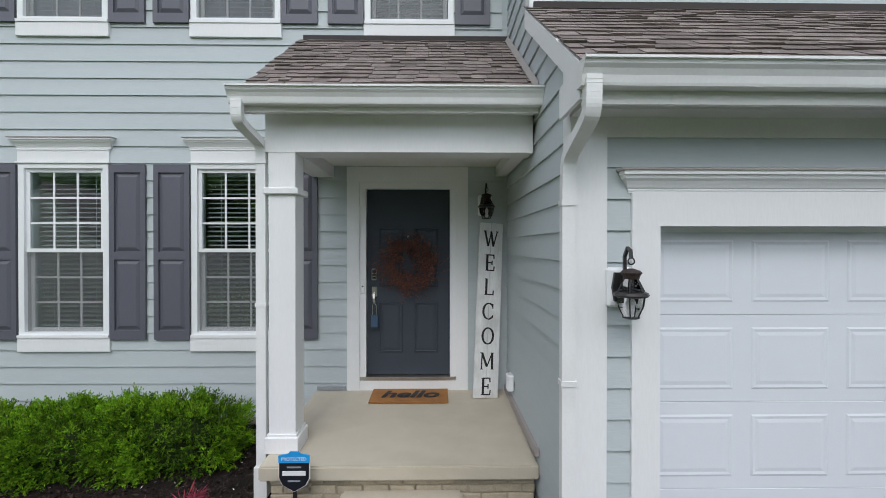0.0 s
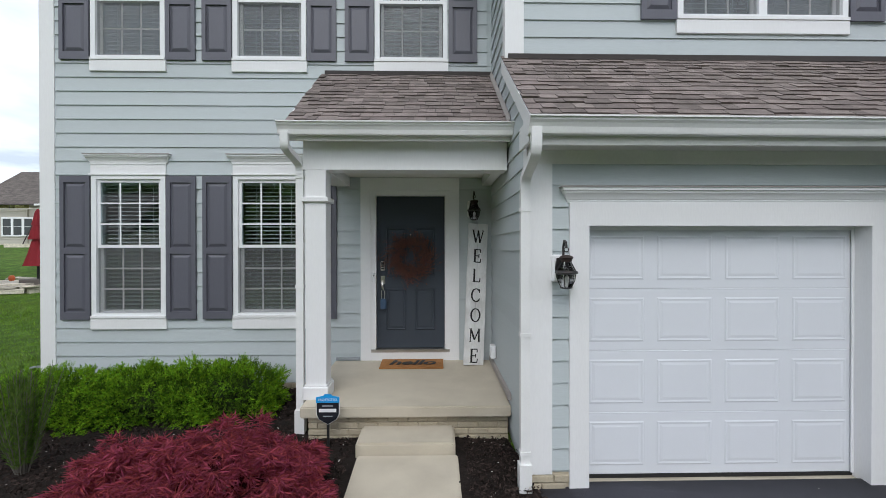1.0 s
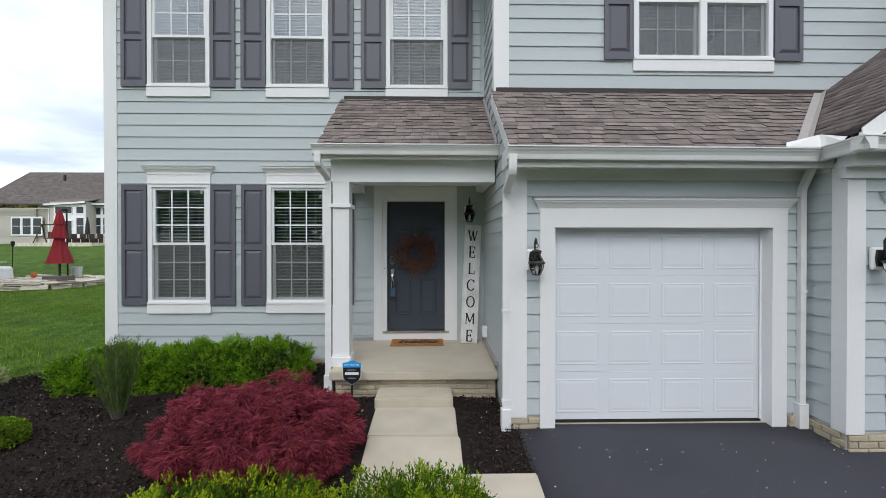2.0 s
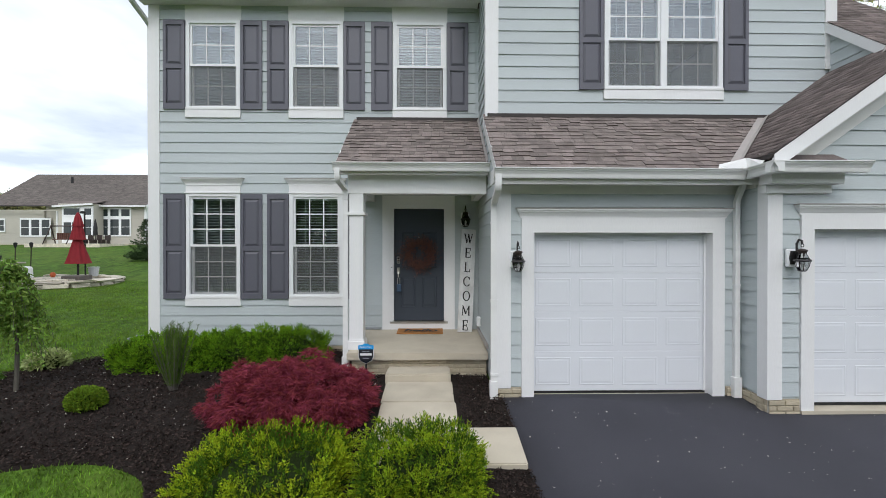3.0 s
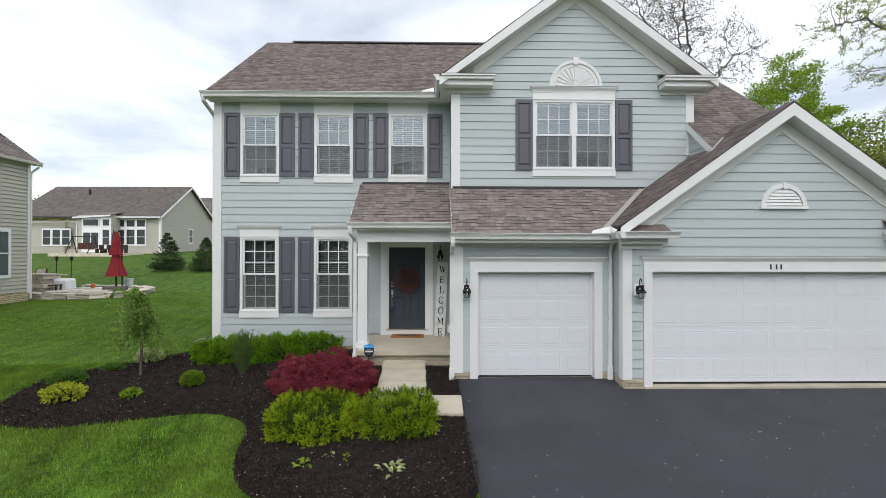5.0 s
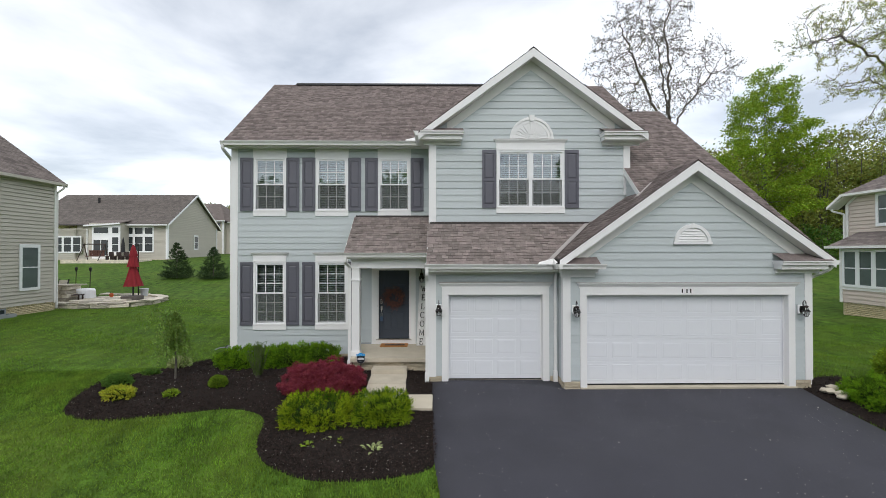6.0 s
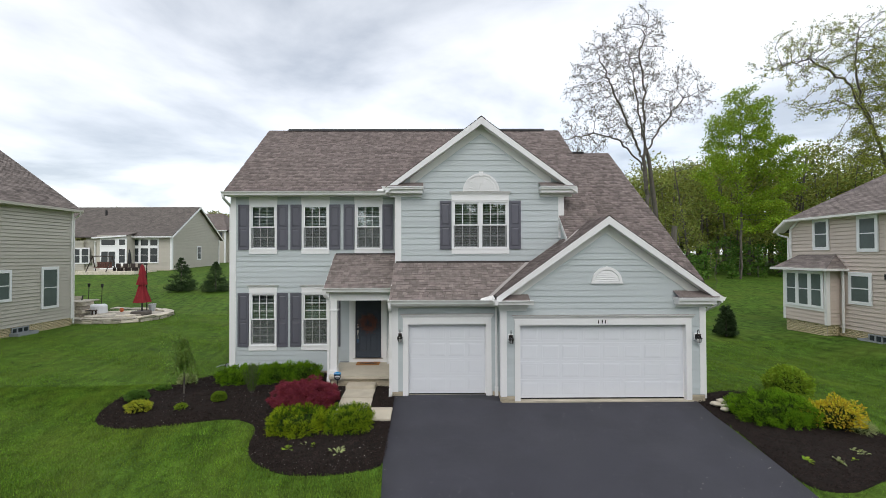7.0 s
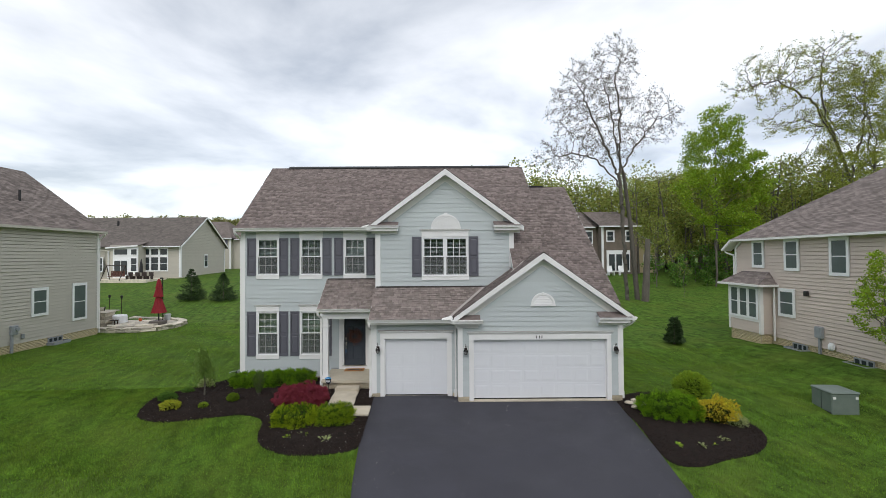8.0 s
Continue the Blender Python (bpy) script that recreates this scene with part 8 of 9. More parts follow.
part("wall", bx(box(17.0, 28.3, 49, 58, 1.8, 9.7), 28.3, 33.6, 47, 58, 1.8, 9.7), BROWNSTONE, bh)
part("wing_wall", poly(bmesh.new(), [(33.6, 49, 1.8), (37.6, 49, 1.8), (37.6, 49, 6.5), (33.6, 49, 9.3)], (0, 8, 0)), FOUND, bh)
plain_roof(bh, [(16.5, 48.5, 9.6), (28.8, 48.5, 9.6), (27.0, 53, 12.4), (18.5, 53, 12.4)])
plain_roof(bh, [(27.8, 46.5, 9.6), (34.0, 46.5, 9.6), (32.6, 52, 12.3), (27.0, 52, 12.3)])
plain_roof(bh, [(34.0, 46.5, 9.6), (34.0, 58.5, 9.6), (32.6, 52, 12.3), (32.6, 51.9, 12.3)])
plain_roof(bh, [(38.0, 57, 6.2), (38.0, 48.6, 6.2), (33.5, 48.6, 9.4), (33.5, 57, 9.4)])
part("rake_board", poly(bmesh.new(), [(38.0, 48.55, 6.2), (33.6, 48.55, 9.4), (33.6, 48.55, 9.15), (38.0, 48.55, 5.95)], (0, 0.05, 0)), VINYL, bh)
part("gutter", bx(box(16.5, 27.8, 48.35, 48.5, 9.45, 9.65), 27.7, 34.05, 46.35, 46.5, 9.45, 9.65), VINYL, bh)
part("corner_board", box(28.2, 28.5, 46.92, 47.1, 2.4, 9.5), VINYL, bh)
for u0, z0, z1, yy in ((26.3, 7.0, 9.1, 48.95), (31.8, 7.2, 9.0, 46.95), (27.4, 2.9, 5.0, 48.95), (35.5, 4.0, 5.2, 48.95), (28.9, 7.2, 9.0, 46.95)):
    pane_window(bh, front(yy), u0, u0 + 1.25, z0, z1, bar=0.16)
part("patio_door", box(28.9, 32.4, 46.7, 46.95, 2.6, 5.9), VINYL, bh)
for u0 in (29.2, 30.3, 31.4):
    part("patio_pane", box(u0, u0 + 0.85, 46.66, 46.7, 2.8, 5.3), DARKGLASS, bh)
for k, x in enumerate((28.6, 30.3)):
    wc = thing("white_garden_chair", (x, 44.6, 2.3), "white wooden garden chair behind the brown house", "chair", "white garden chairs")
    part("seat", box(x - 0.4, x + 0.4, 44.2, 44.9, 2.65, 2.75), VINYL, wc)
    part("backrest", poly(bmesh.new(), [(x - 0.4, 44.9, 2.7), (x + 0.4, 44.9, 2.7), (x + 0.35, 45.2, 3.6), (x - 0.35, 45.2, 3.6)], (0, 0.06, 0)), VINYL, wc)
    for dx in (-0.42, 0.34):
        part("leg", box(x + dx, x + dx + 0.08, 44.2, 44.9, 2.2, 2.66), VINYL, wc)

# house across the road, mirrored in the front windows
oh = thing("opposite_house", (-38, -46, -2.4), "tan gabled house across the road", "house")
part("wall", bx(box(-50, -33, -52, -42, -3.2, 3.6), -46, -36, -42, -40.5, -3.2, 3.4), TAN, oh)
part("gable_wall", poly(bmesh.new(), [(-46, -40.5, 3.4), (-36, -40.5, 3.4), (-41, -40.5, 8.6)], (0, -2, 0)), TAN, oh)
plain_roof(oh, [(-33, -41.5, 3.5), (-50.4, -41.5, 3.5), (-50.4, -47, 8.4), (-33, -47, 8.4)])
plain_roof(oh, [(-46.4, -40.2, 3.2), (-46.4, -47, 3.2), (-41, -47, 8.8), (-41, -40.2, 8.8)], courses=False)
plain_roof(oh, [(-35.6, -47, 3.2), (-35.6, -40.2, 3.2), (-41, -40.2, 8.8), (-41, -47, 8.8)], courses=False)
for u0 in (36.8, 42.6):
    pane_window(oh, pose(0, -40.5, 0, 0, 0, 180), u0, u0 + 2.2, -0.9, 1.4, cols=2, bar=0.12)

# ---- stone patio with its things ----
PZ = 0.36
pat = thing("stone_patio", (-18.5, 14.2, 0.1), "raised curved patio of flat tan stones", "patio")
ring_pts = smooth_loop([(-22.5, 12.0), (-20.3, 11.75), (-18.6, 11.6), (-17.2, 11.95), (-16.35, 12.9), (-16.1, 14.1), (-16.5, 15.3), (-17.8, 16.3), (-20.0, 16.9), (-22.5, 16.8)], 4)
floor_bm = bmesh.new()
poly(floor_bm, [(x, y, PZ - 0.16) for x, y in ring_pts], (0, 0, -0.6))
part("paving", floor_bm, STONE, pat)
rnd = random.Random(9)
for lvl in range(3):
    s = rnd.random()
    per = []
    for (x0, y0), (x1, y1) in zip(ring_pts, ring_pts[1:] + ring_pts[:1]):
        per.append(math.hypot(x1 - x0, y1 - y0))
    total, pos_s = sum(per), s
    while pos_s < total:
        L = rnd.uniform(0.45, 1.0) * (1.35 if lvl == 2 else 1.0)
        m, acc = pos_s + L / 2, 0.0
        for i, seg_l in enumerate(per):
            if acc + seg_l >= m:
                break
            acc += seg_l
        (x0, y0), (x1, y1) = ring_pts[i], ring_pts[(i + 1) % len(ring_pts)]
        t = (m - acc) / seg_l
        x, y, ang = x0 + (x1 - x0) * t, y0 + (y1 - y0) * t, math.atan2(y1 - y0, x1 - x0)
        if x > -22.2 and m < total:
            h = (0.30, 0.22, 0.13)[lvl]
            zb = (-0.34, -0.02, 0.20)[lvl]
            bm = box(-L / 2 + 0.012, L / 2 - 0.012, -0.2 + rnd.uniform(-0.07, 0.05), 0.24 + rnd.uniform(0, 0.2), 0, h - 0.012, bevel=0.03)
            for v in bm.verts:
                v.co += Vector((rnd.uniform(-1, 1), rnd.uniform(-1, 1), rnd.uniform(-0.6, 0.6))) * 0.055
            bm.transform(Matrix.Translation((x, y, zb)) @ Matrix.Rotation(ang, 4, "Z"))
            part("stone", bm, STONE, pat)
        pos_s += L
for k in range(26):
    # round raised floor of flat flagstones in two rings
    ring_n = 8 if k < 8 else 18
    a0 = 2 * math.pi * (k if k < 8 else k - 8) / ring_n
    a1 = a0 + 2 * math.pi / ring_n * 0.965
    r0, r1 = (0.05, 0.80) if k < 8 else (0.83, 1.62)
    arc = [a0 + (a1 - a0) * t for t in (0, 0.33, 0.67, 1)]
    outline = [(-19.0 + r1 * 1.1 * math.cos(a), 13.6 + r1 * math.sin(a), PZ - 0.15) for a in arc] + [(-19.0 + r0 * 1.1 * math.cos(a), 13.6 + r0 * math.sin(a), PZ - 0.15) for a in arc[::-1]]
    part("flagstone", poly(bmesh.new(), outline, (0, 0, 0.13 + rnd.uniform(0, 0.015))), STONE, pat)
kitchen = thing("stone_counter", (-21.05, 13.0, 0.1), "low stone counter with a flat cap beside the tan house", "garden wall")
for lv in range(5):
    for k in range(3):
        off = 0.12 if lv % 2 else 0.0
        xa, xb = -21.6 + max(0, k * 0.37 - off), -21.6 + min(1.08, (k + 1) * 0.37 - off)
        part("stone", box(xa + 0.008, xb - 0.008, 12.62 + rnd.uniform(-0.03, 0.03), 13.4, lv * 0.235, 0.218 + lv * 0.235, bevel=0.02), STONE, kitchen)
part("cap", box(-21.68, -20.44, 12.54, 13.48, 1.17, 1.26, bevel=0.02), STONE, kitchen)
seatwall = thing("seat_wall", (-23.0, 15.4, 0.2), "low curved stone seat wall on the patio", "garden wall")
for k in range(5):
    for lv in range(4):
        part("stone", box(-24.1 + k * 0.44, -23.68 + k * 0.44, 15.2 - 0.02 * k * k, 15.65 - 0.02 * k * k, 0.1 + lv * 0.23, 0.315 + lv * 0.23 + rnd.uniform(-0.01, 0.01), bevel=0.02), STONE, seatwall)
part("cap", box(-24.2, -21.85, 14.85, 15.75, 1.02, 1.1, bevel=0.02), STONE, seatwall)

UX, UY = -17.45, 13.75
umb = thing("patio_umbrella", (UX, UY, PZ - 0.12), "closed red patio umbrella tied in tiers on a dark pole", "umbrella")
bm = bmesh.new()
cyl(bm, (UX, UY, PZ - 0.1), (UX, UY, 3.55), 0.05, 0.05, 8)
part("pole", bm, INK, umb)
part("base", box(UX - 0.5, UX + 0.4, UY - 0.42, UY + 0.42, PZ - 0.12, PZ + 0.14, bevel=0.04), BASEGREY, umb)


def folds(profile, folds_n, seed):
    bm = bmesh.new()
    seg, rings = folds_n * 4, []
    for r, h in profile:
        ring = []
        for i in range(seg):
            a = 2 * math.pi * i / seg
            k = 0.86 + 0.15 * math.cos(a * folds_n + seed) + 0.05 * math.sin(a * 3 + h * 4)
            ring.append(bm.verts.new((UX + r * k * math.cos(a), UY + r * k * math.sin(a), h)))
        rings.append(ring)
    for p, q in zip(rings, rings[1:]):
        for i in range(seg):
            bm.faces.new((p[i], p[(i + 1) % seg], q[(i + 1) % seg], q[i]))
    for f in bm.faces:
        f.smooth = True
    return bm


part("canopy", folds([(0.54, 1.08), (0.50, 1.18), (0.36, 1.62), (0.23, 2.08), (0.18, 2.3)], 8, 0.0), UMBRED, umb)
part("canopy_tier", folds([(0.34, 2.26), (0.30, 2.42), (0.22, 2.8), (0.16, 3.0)], 8, 1.0), UMBRED, umb)
part("canopy_top", folds([(0.24, 2.92), (0.19, 3.12), (0.12, 3.45), (0.04, 3.62)], 8, 2.0), UMBRED, umb)
part("cantilever_arm", cyl(bmesh.new(), (UX + 0.12, UY + 0.3, PZ), (UX + 0.12, UY + 0.25, 3.6), 0.035, 0.035, 8), INK, umb)
part("finial", box(UX - 0.02, UX + 0.17, UY + 0.1, UY + 0.3, 3.58, 3.7, bevel=0.03), INK, umb)

cover = thing("covered_grill", (-20.6, 14.0, PZ), "round table under a white cloth cover", "covered table")
part("cloth", lathe(bmesh.new(), [(0.56, -0.05), (0.54, 0.2), (0.53, 0.48), (0.46, 0.57), (0.05, 0.6)], (-20.6, 14.0, PZ - 0.02), 16), VINYL, cover)
bench = thing("small_bench", (-20.45, 13.1, PZ), "small dark slatted side table on the patio", "side table")
part("tabletop", box(-20.9, -20.05, 12.9, 13.3, PZ + 0.24, PZ + 0.29), DARKWOOD, bench)
for x in (-20.86, -20.15):
    for y in (12.93, 13.22):
        part("leg", box(x, x + 0.06, y, y + 0.06, PZ - 0.16, PZ + 0.24), DARKWOOD, bench)
chair = thing("patio_chair", (-22.6, 14.4, PZ), "black mesh patio chair with a tan seat back", "chair")
part("seat", box(-22.9, -22.3, 14.1, 14.6, PZ + 0.40, PZ + 0.46), INK, chair)
part("backrest", poly(bmesh.new(), [(-22.86, 14.6, PZ + 0.45), (-22.34, 14.6, PZ + 0.45), (-22.34, 14.8, PZ + 1.05), (-22.86, 14.8, PZ + 1.05)], (0, 0.03, 0)), STONE, chair)
for x in (-22.92, -22.33):
    part("side_frame", poly(bmesh.new(), [(x, 14.6, PZ + 0.3), (x, 14.82, PZ + 1.1), (x, 14.88, PZ + 1.1), (x, 14.68, PZ + 0.3)], (0.05, 0, 0)), INK, chair)
    for y in (14.12, 14.56):
        part("leg", box(x, x + 0.04, y, y + 0.04, PZ - 0.16, PZ + 0.4), INK, chair)
bucket = thing("metal_bucket", (-17.3, 14.53, PZ), "pale grey metal bucket on the stone edge", "bucket")
part("body", lathe(bmesh.new(), [(0.18, -0.02), (0.24, 0.42), (0.26, 0.44), (0.25, 0.46)], (-17.3, 14.53, PZ + 0.06), 14), BUCKET, bucket)
pumpkin = thing("orange_toy", (-19.35, 14.5, PZ), "small orange toy on the patio", "toy")
part("body", lathe(bmesh.new(), [(0.08, -0.13), (0.13, 0.0), (0.08, 0.12)], (-19.35, 14.5, PZ + 0.12), 8), ORANGE, pumpkin)
for x, y in ((-23.7, 17.0), (-22.25, 16.4)):
    torch = thing("garden_torch", (x, y, 0.2), "slim garden torch on a tall stake", "torch", "garden torches")
    part("stake", cyl(bmesh.new(), (x, y, -0.1), (x + 0.05, y, 1.9), 0.025, 0.025, 6), DARKWOOD, torch)
    part("head", lathe(bmesh.new(), [(0.03, 0.0), (0.08, 0.12), (0.09, 0.28), (0.03, 0.32)], (x + 0.05, y, 1.85), 8), INK, torch)

# swing and terrace furniture by the far house
swing = thing("garden_swing", (-40.4, 39.5, 2.28), "brown wooden swing seat in an A-frame", "swing seat")
for x in (-41.8, -39.3):
    for dy in (-0.8, 0.8):
        part("frame_leg", cyl(bmesh.new(), (x, 39.5 + dy, 2.2), (x + 0.2, 39.5, 4.2), 0.055, 0.055, 6), DARKWOOD, swing)
part("beam", cyl(bmesh.new(), (-41.7, 39.5, 4.2), (-39.0, 39.5, 4.2), 0.06, 0.06, 6), DARKWOOD, swing)
part("seat", box(-41.3, -39.4, 39.3, 39.9, 2.7, 2.8), SWINGWOOD, swing)
for k in range(9):
    part("back_slat", box(-41.28 + k * 0.21, -41.12 + k * 0.21, 39.86, 39.92, 2.8, 3.4), SWINGWOOD, swing)
part("back_rail", box(-41.3, -39.4, 39.84, 39.94, 3.38, 3.46), SWINGWOOD, swing)
for k in range(4):
    x = -39.3 + k * 0.95
    ch = thing("terrace_chair", (x, 40.5, 2.28), "dark terrace chair by the far house", "chair", "terrace chairs")
    part("seat", box(x - 0.3, x + 0.3, 40.2, 40.8, 2.68, 2.76), DARKWOOD, ch)
    part("backrest", box(x - 0.3, x + 0.3, 40.75, 40.82, 2.76, 3.25), DARKWOOD, ch)
    for dx in (-0.3, 0.24):
        part("leg", box(x + dx, x + dx + 0.06, 40.25, 40.75, 2.28, 2.68), DARKWOOD, ch)
ub2 = thing("closed_parasol", (-38.0, 41.0, 2.28), "closed dark parasol on the far terrace", "umbrella")
part("canopy", lathe(bmesh.new(), [(0.24, 0), (0.18, 1.1), (0.03, 1.9)], (-38.0, 41.0, 3.2), 8), INK, ub2)
part("pole", cyl(bmesh.new(), (-38.0, 41, 2.28), (-38.0, 41, 3.3), 0.04), INK, ub2)

# utility box and edging stones
ut = thing("utility_box", (18.28, -2.4, -0.6), "green-grey steel utility cabinet on the lawn", "utility box")
MU = pose(18.12, -2.45, -0.10, 0, 0, -4)
for nm, dims, mt in (("cabinet", (-0.47, 0.47, -0.47, 0.47, -0.56, 0.24), BOXGREEN), ("pad", (-0.52, 0.52, -0.52, 0.52, -0.75, -0.52), CONCRETE)):
    bm = box(*dims, bevel=0.03)
    bm.transform(MU)
    part(nm, bm, mt, ut)
bm = box(-0.50, 0.50, -0.50, 0.50, 0.21, 0.29, bevel=0.035)
bm.transform(MU)
part("lid", bm, BOXGREEN, ut)
bm = bx(box(-0.476, -0.468, -0.008, 0.008, -0.55, 0.2), -0.48, -0.47, -0.44, 0.44, -0.5, -0.44)
bm.transform(MU)
part("door_seam", bm, INK, ut)
for a_ in (-0.38, 0.38):
    bm = box(a_ - 0.05, a_ + 0.05, -0.478, -0.469, 0.04, 0.13)
    bm.transform(MU)
    part("label_plate", bm, WHITE, ut)
for i, (x, y, s) in enumerate(((10.30, -3.05, 0.16), (10.55, -2.9, 0.14), (10.5, -3.2, 0.17), (10.75, -3.1, 0.13), (10.35, -3.35, 0.12), (10.85, -2.85, 0.12))):
    st = part("edging_stone", bmesh.new(), STONE)
    bm = bmesh.new()
    bmesh.ops.create_icosphere(bm, subdivisions=2, radius=1.0)
    for v in bm.verts:
        n_ = 1 + 0.25 * noise.noise(v.co * 1.5 + Vector((i * 3, 0, 0)))
        v.co = Vector((x + v.co.x * s * n_, y + v.co.y * s * 0.8 * n_, float(gz(x, y)) + 0.12 + v.co.z * 0.06 * n_))
    st.data = mesh_of("edging_stone", bm, CONCRETE)
    tagged(st, "flat pale splash stone at the downspout", "stone", "splash stones")

# hose reel by the corner
hx, hy, hz = -5.10, 0.60, float(gz(-5.1, 0.6))
reel = thing("hose_reel", (hx, hy, hz), "low grey hose reel with a coiled hose by the corner", "hose reel")
for x in (hx - 0.17, hx + 0.14):
    part("side_frame", poly(bmesh.new(), [(x, hy - 0.17, hz - 0.02), (x, hy + 0.17, hz - 0.02), (x, hy + 0.12, hz + 0.20), (x, hy, hz + 0.25), (x, hy - 0.12, hz + 0.20)], (0.025, 0, 0)), INK, reel)
part("drum", cyl(bmesh.new(), (hx - 0.15, hy, hz + 0.13), (hx + 0.15, hy, hz + 0.13), 0.07, 0.07, 14), INK, reel)
for k in range(6):
    bm, r = bmesh.new(), 0.105 + 0.008 * (k % 3)
    x = hx - 0.12 + 0.045 * k
    for i in range(18):
        a, b = 2 * math.pi * i / 18, 2 * math.pi * (i + 1) / 18
        cyl(bm, (x, hy + r * math.cos(a), hz + 0.13 + r * math.sin(a)), (x, hy + r * math.cos(b), hz + 0.13 + r * math.sin(b)), 0.013, seg=6)
    part("hose_coil", bm, HOSE if k > 3 else GREYPVC, reel)
part("handle", pipe(bmesh.new(), [(hx - 0.17, hy - 0.05, hz + 0.2), (hx - 0.30, hy - 0.12, hz + 0.21), (hx - 0.42, hy - 0.2, hz + 0.16)], 0.028, 0.028), GREYPVC, reel)

# ---- small loose stuff ----
rng = np.random.default_rng(101)


def scatter(name, label, region, n, size, mat, lift, box_, flat=0.5, category="debris", seed=0):
    """Small flat chips lying about inside an outline."""
    r = np.random.default_rng(seed)
    x, y = r.uniform(box_[0], box_[1], n), r.uniform(box_[2], box_[3], n)
    keep = inside(region, x, y) & ~((x > -0.45) & (x < 0.6) & (y > -3.72)) & ~((x > 0.5) & (x < 1.25) & (y > -3.72) & (y < -3.0)) & ~((x > -1.1) & (y > -1.45))
    x, y = x[keep], y[keep]
    p = np.stack([x, y, gz(x, y) + lift + r.uniform(0, 0.012, len(x))], 1)
    d = r.normal(size=p.shape) * np.array([1, 1, flat])
    ob = leaf_mesh(name, p, d, r.uniform(size[0], size[1], len(p)), r.uniform(size[0] * 0.3, size[1] * 0.45, len(p)), mat, None, r)
    return tagged(ob, label, category, kind="stuff")


scatter("mulch_chips", "shredded dark bark chips on the bed", BED_L, 150000, (0.014, 0.055), MULCHBIT, 0.045, (-7.2, 1.3, -6.2, 0.2), seed=1)
scatter("mulch_chips", "shredded dark bark chips on the bed", BED_R, 40000, (0.015, 0.05), MULCHBIT, 0.045, (9.8, 14.3, -6.9, -1.9), seed=2)
scatter("fallen_petals", "pale petals and flecks on the mulch", BED_L, 1700, (0.010, 0.03), PETAL, 0.065, (-7.2, 1.3, -6.2, 0.2), seed=3)
scatter("fallen_petals", "pale petals and flecks on the asphalt", DRIVE, 1400, (0.009, 0.032), PETAL, 0.034, (1.2, 9.9, -12, -2.3), flat=0.02, seed=4)

# grass blades, dense where the walk passes near
n = 380000
gx_ = 1.6 - 21.0 * rng.random(n) ** 1.25
gy_ = -1.0 - 16.0 * rng.random(n) ** 1.7
n2 = 180000
gx_ = np.concatenate([gx_, rng.uniform(-22, -4.9, n2), rng.uniform(9.5, 20, 90000)])
gy_ = np.concatenate([gy_, -7 + 22 * rng.random(n2) ** 1.2, rng.uniform(-9, 6, 90000)])
bad = inside(BED_L, gx_, gy_) | inside(BED_R, gx_, gy_) | inside(DRIVE, gx_, gy_) | ((gx_ > -4.9) & (gx_ < 10.3) & (gy_ > -2.8))
gx_, gy_ = gx_[~bad], gy_[~bad]
m = len(gx_)
h = rng.uniform(0.035, 0.075, m) * (1 + 0.25 * np.sin(gx_ * 0.9 + gy_ * 1.7))
a = rng.uniform(0, 6.28, m)
w = rng.uniform(0.0045, 0.010, m)
z = gz(gx_, gy_) + 0.012 * np.sin(gx_ * 1.7 + 0.6 * gy_) * np.cos(gy_ * 1.3) - 0.008
lean_x, lean_y = rng.normal(0, 0.022, m), rng.normal(0, 0.022, m)
tri = np.stack([np.stack([gx_ - w * np.cos(a), gy_ - w * np.sin(a), z], 1), np.stack([gx_ + w * np.cos(a), gy_ + w * np.sin(a), z], 1),
                np.stack([gx_ + lean_x, gy_ + lean_y, z + h], 1)], 1).reshape(-1, 3)
tagged(raw_mesh("lawn_grass", tri, np.arange(m * 3).reshape(-1, 3), BLADE), "short mown grass blades of the lawn", "grass", kind="stuff")

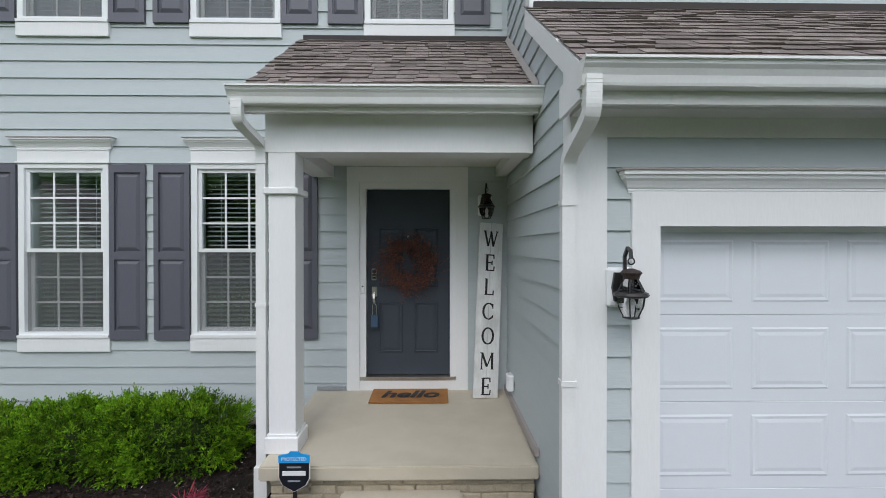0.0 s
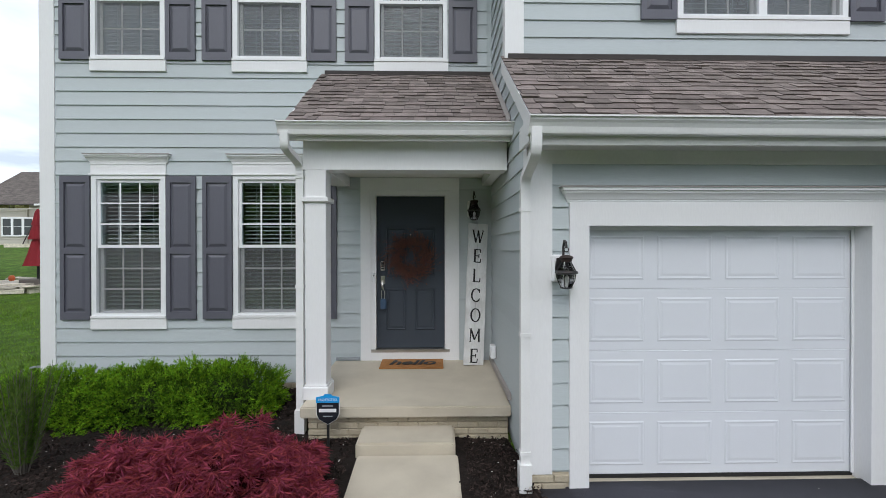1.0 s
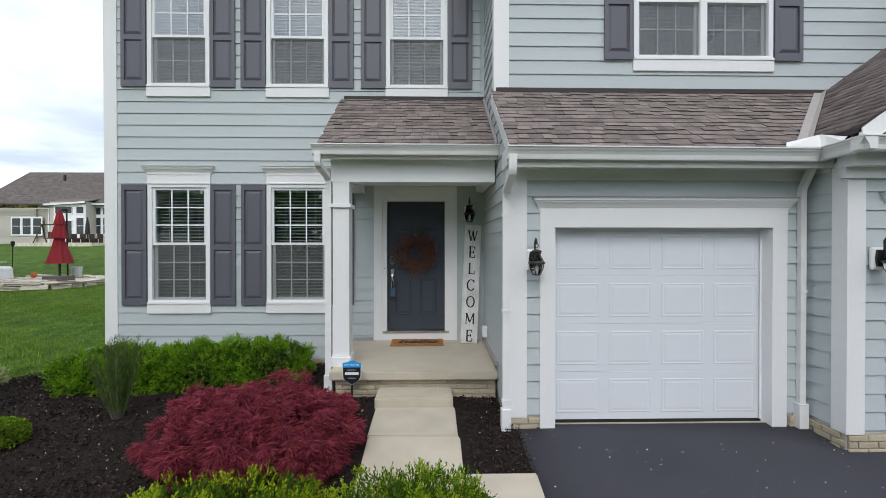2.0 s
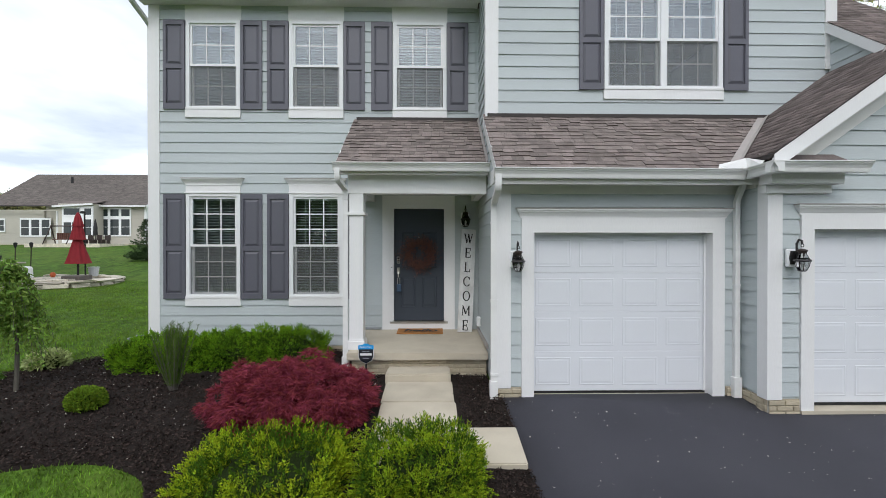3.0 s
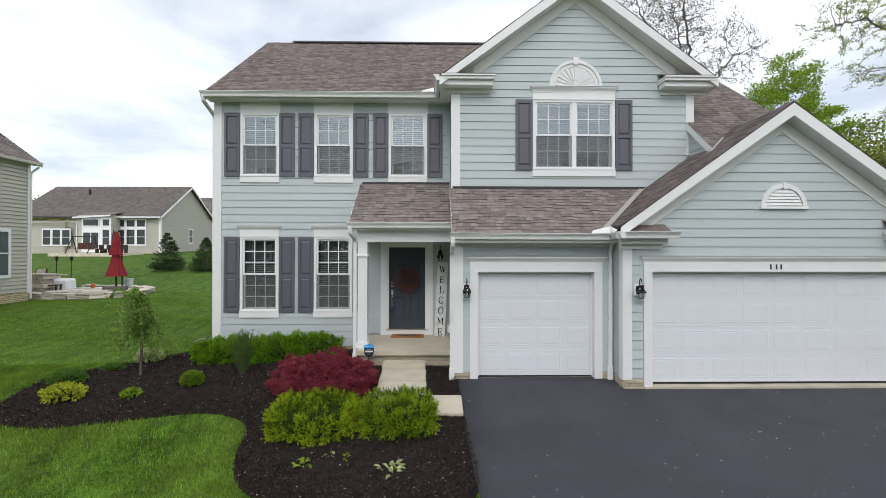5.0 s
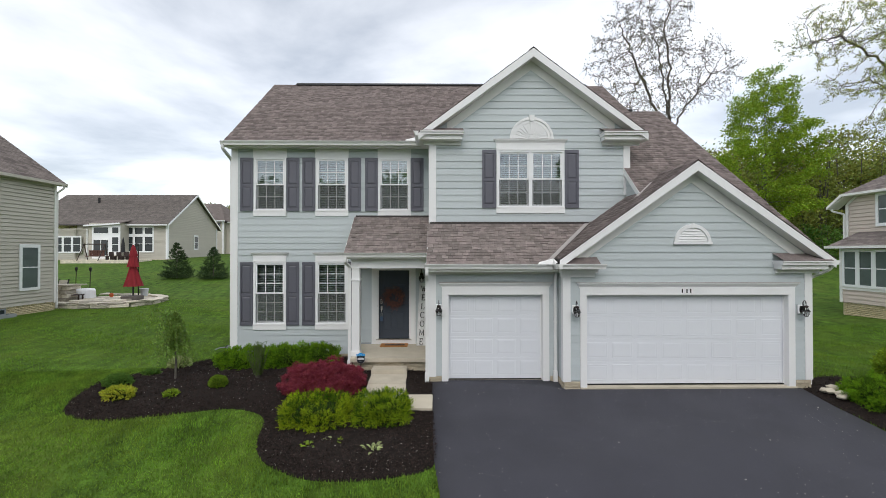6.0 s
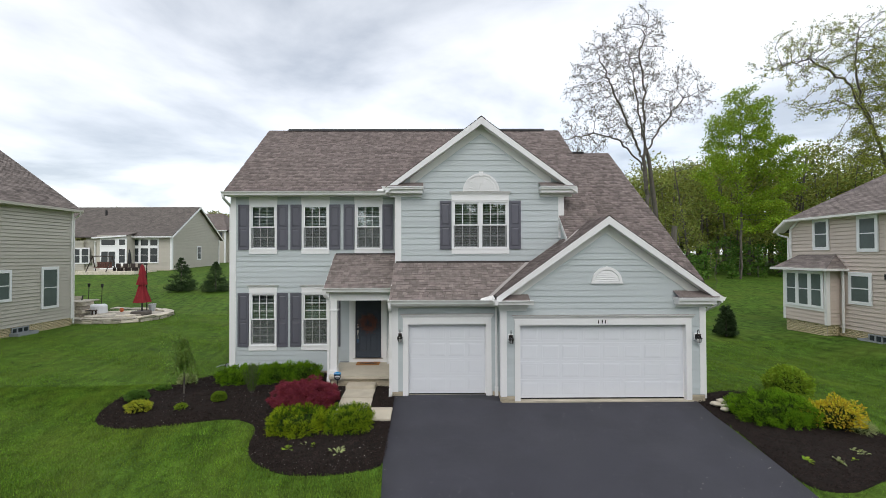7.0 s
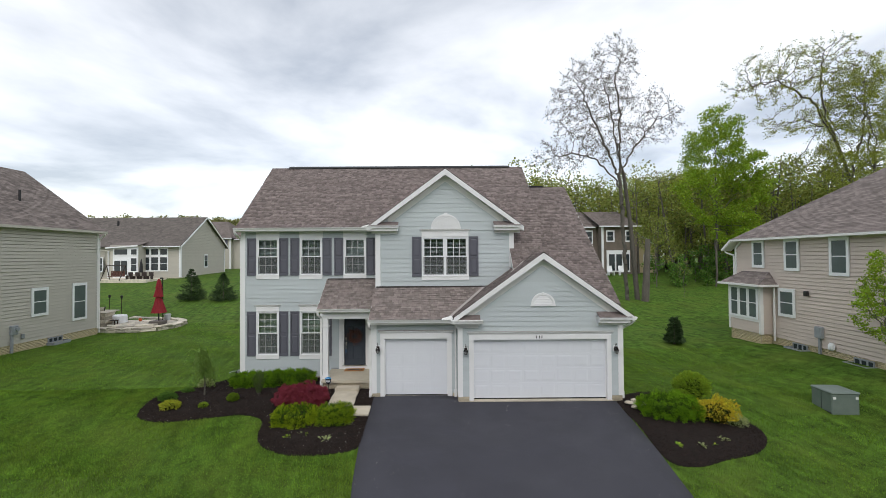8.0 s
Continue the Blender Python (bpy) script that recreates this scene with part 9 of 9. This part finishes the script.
# ---- bricks and shingles, piece by piece ----
def brick_course(parent, M, u0, u1, z0, z1, w=0.20, h=0.066, joint=0.011, depth=0.02):
    """Bricks on the plane M, each an object, in running bond."""
    shared = {}
    z, row = z1, 0
    rnd_ = random.Random(3)
    while z > z0 + 0.02:
        low_z = max(z0, z - h)
        u = u0 - (w / 2 if row % 2 else 0)
        while u < u1 - 0.02:
            a, b = max(u, u0), min(u + w - joint, u1)
            u += w
            if b - a < 0.03:
                continue
            key = (round(b - a, 3), round(z - low_z, 3))
            if key not in shared:
                shared[key] = mesh_of("brick", box(0, key[0], -depth, 0.0, 0, key[1] - joint, bevel=0.005), BRICK)
            ob = new("brick", shared[key])
            ob.parent = parent
            ob.matrix_parent_inverse = base_of(parent).inverted()
            ob.matrix_basis = M @ Matrix.Translation((a, rnd_.uniform(-0.003, 0.003), low_z))
        z -= h
        row += 1


brick_course(found, front(-1.42), -0.94, 1.06, -0.16, 0.24)
brick_course(found, front(-0.012), -4.76, -0.96, -0.08, 0.118)
found_2 = part("foundation_2", bx(bx(bx(bx(box(1.09, 1.42, -2.262, -2.25, -0.25, 0.085), 4.31, 4.68, -2.712, -2.70, -0.25, 0.075), 9.83, 10.2, -2.712, -2.70, -0.25, 0.085), 4.09, 4.30, -2.262, -2.25, -0.25, 0.08), 4.288, 4.30, -2.70, -2.26, -0.25, 0.075), MORTAR)
tagged(found_2, "pale cast brick plinths at the garage corners", "foundation", kind="structure")
brick_course(found_2, front(-2.262), 1.09, 1.41, -0.12, 0.08)
brick_course(found_2, front(-2.712), 4.30, 4.67, -0.14, 0.07)
brick_course(found_2, front(-2.712), 9.84, 10.2, -0.14, 0.08)
brick_course(found_2, front(-2.262), 4.10, 4.28, -0.12, 0.075)
brick_course(found_2, west(4.288), 2.27, 2.70, -0.14, 0.07)
shingles(roof_6, slope_matrix((0, -1.52, pz(-1.52)), (1, 0, 0), (0, 1, 0.733)), lambda v: (-1.17, 1.07), 1.52 * math.hypot(1, 0.733), single=True)
shingles(roof_5, slope_matrix((0, -2.62, g1z(-2.62)), (1, 0, 0), (0, 1, G1S)), lambda v: (1.035, valley_x(-2.62 + v / math.hypot(1, G1S)) - 0.07), 1.45 * math.hypot(1, G1S), single=True, tabs=(0.11, 0.15, 0.19, 0.24))
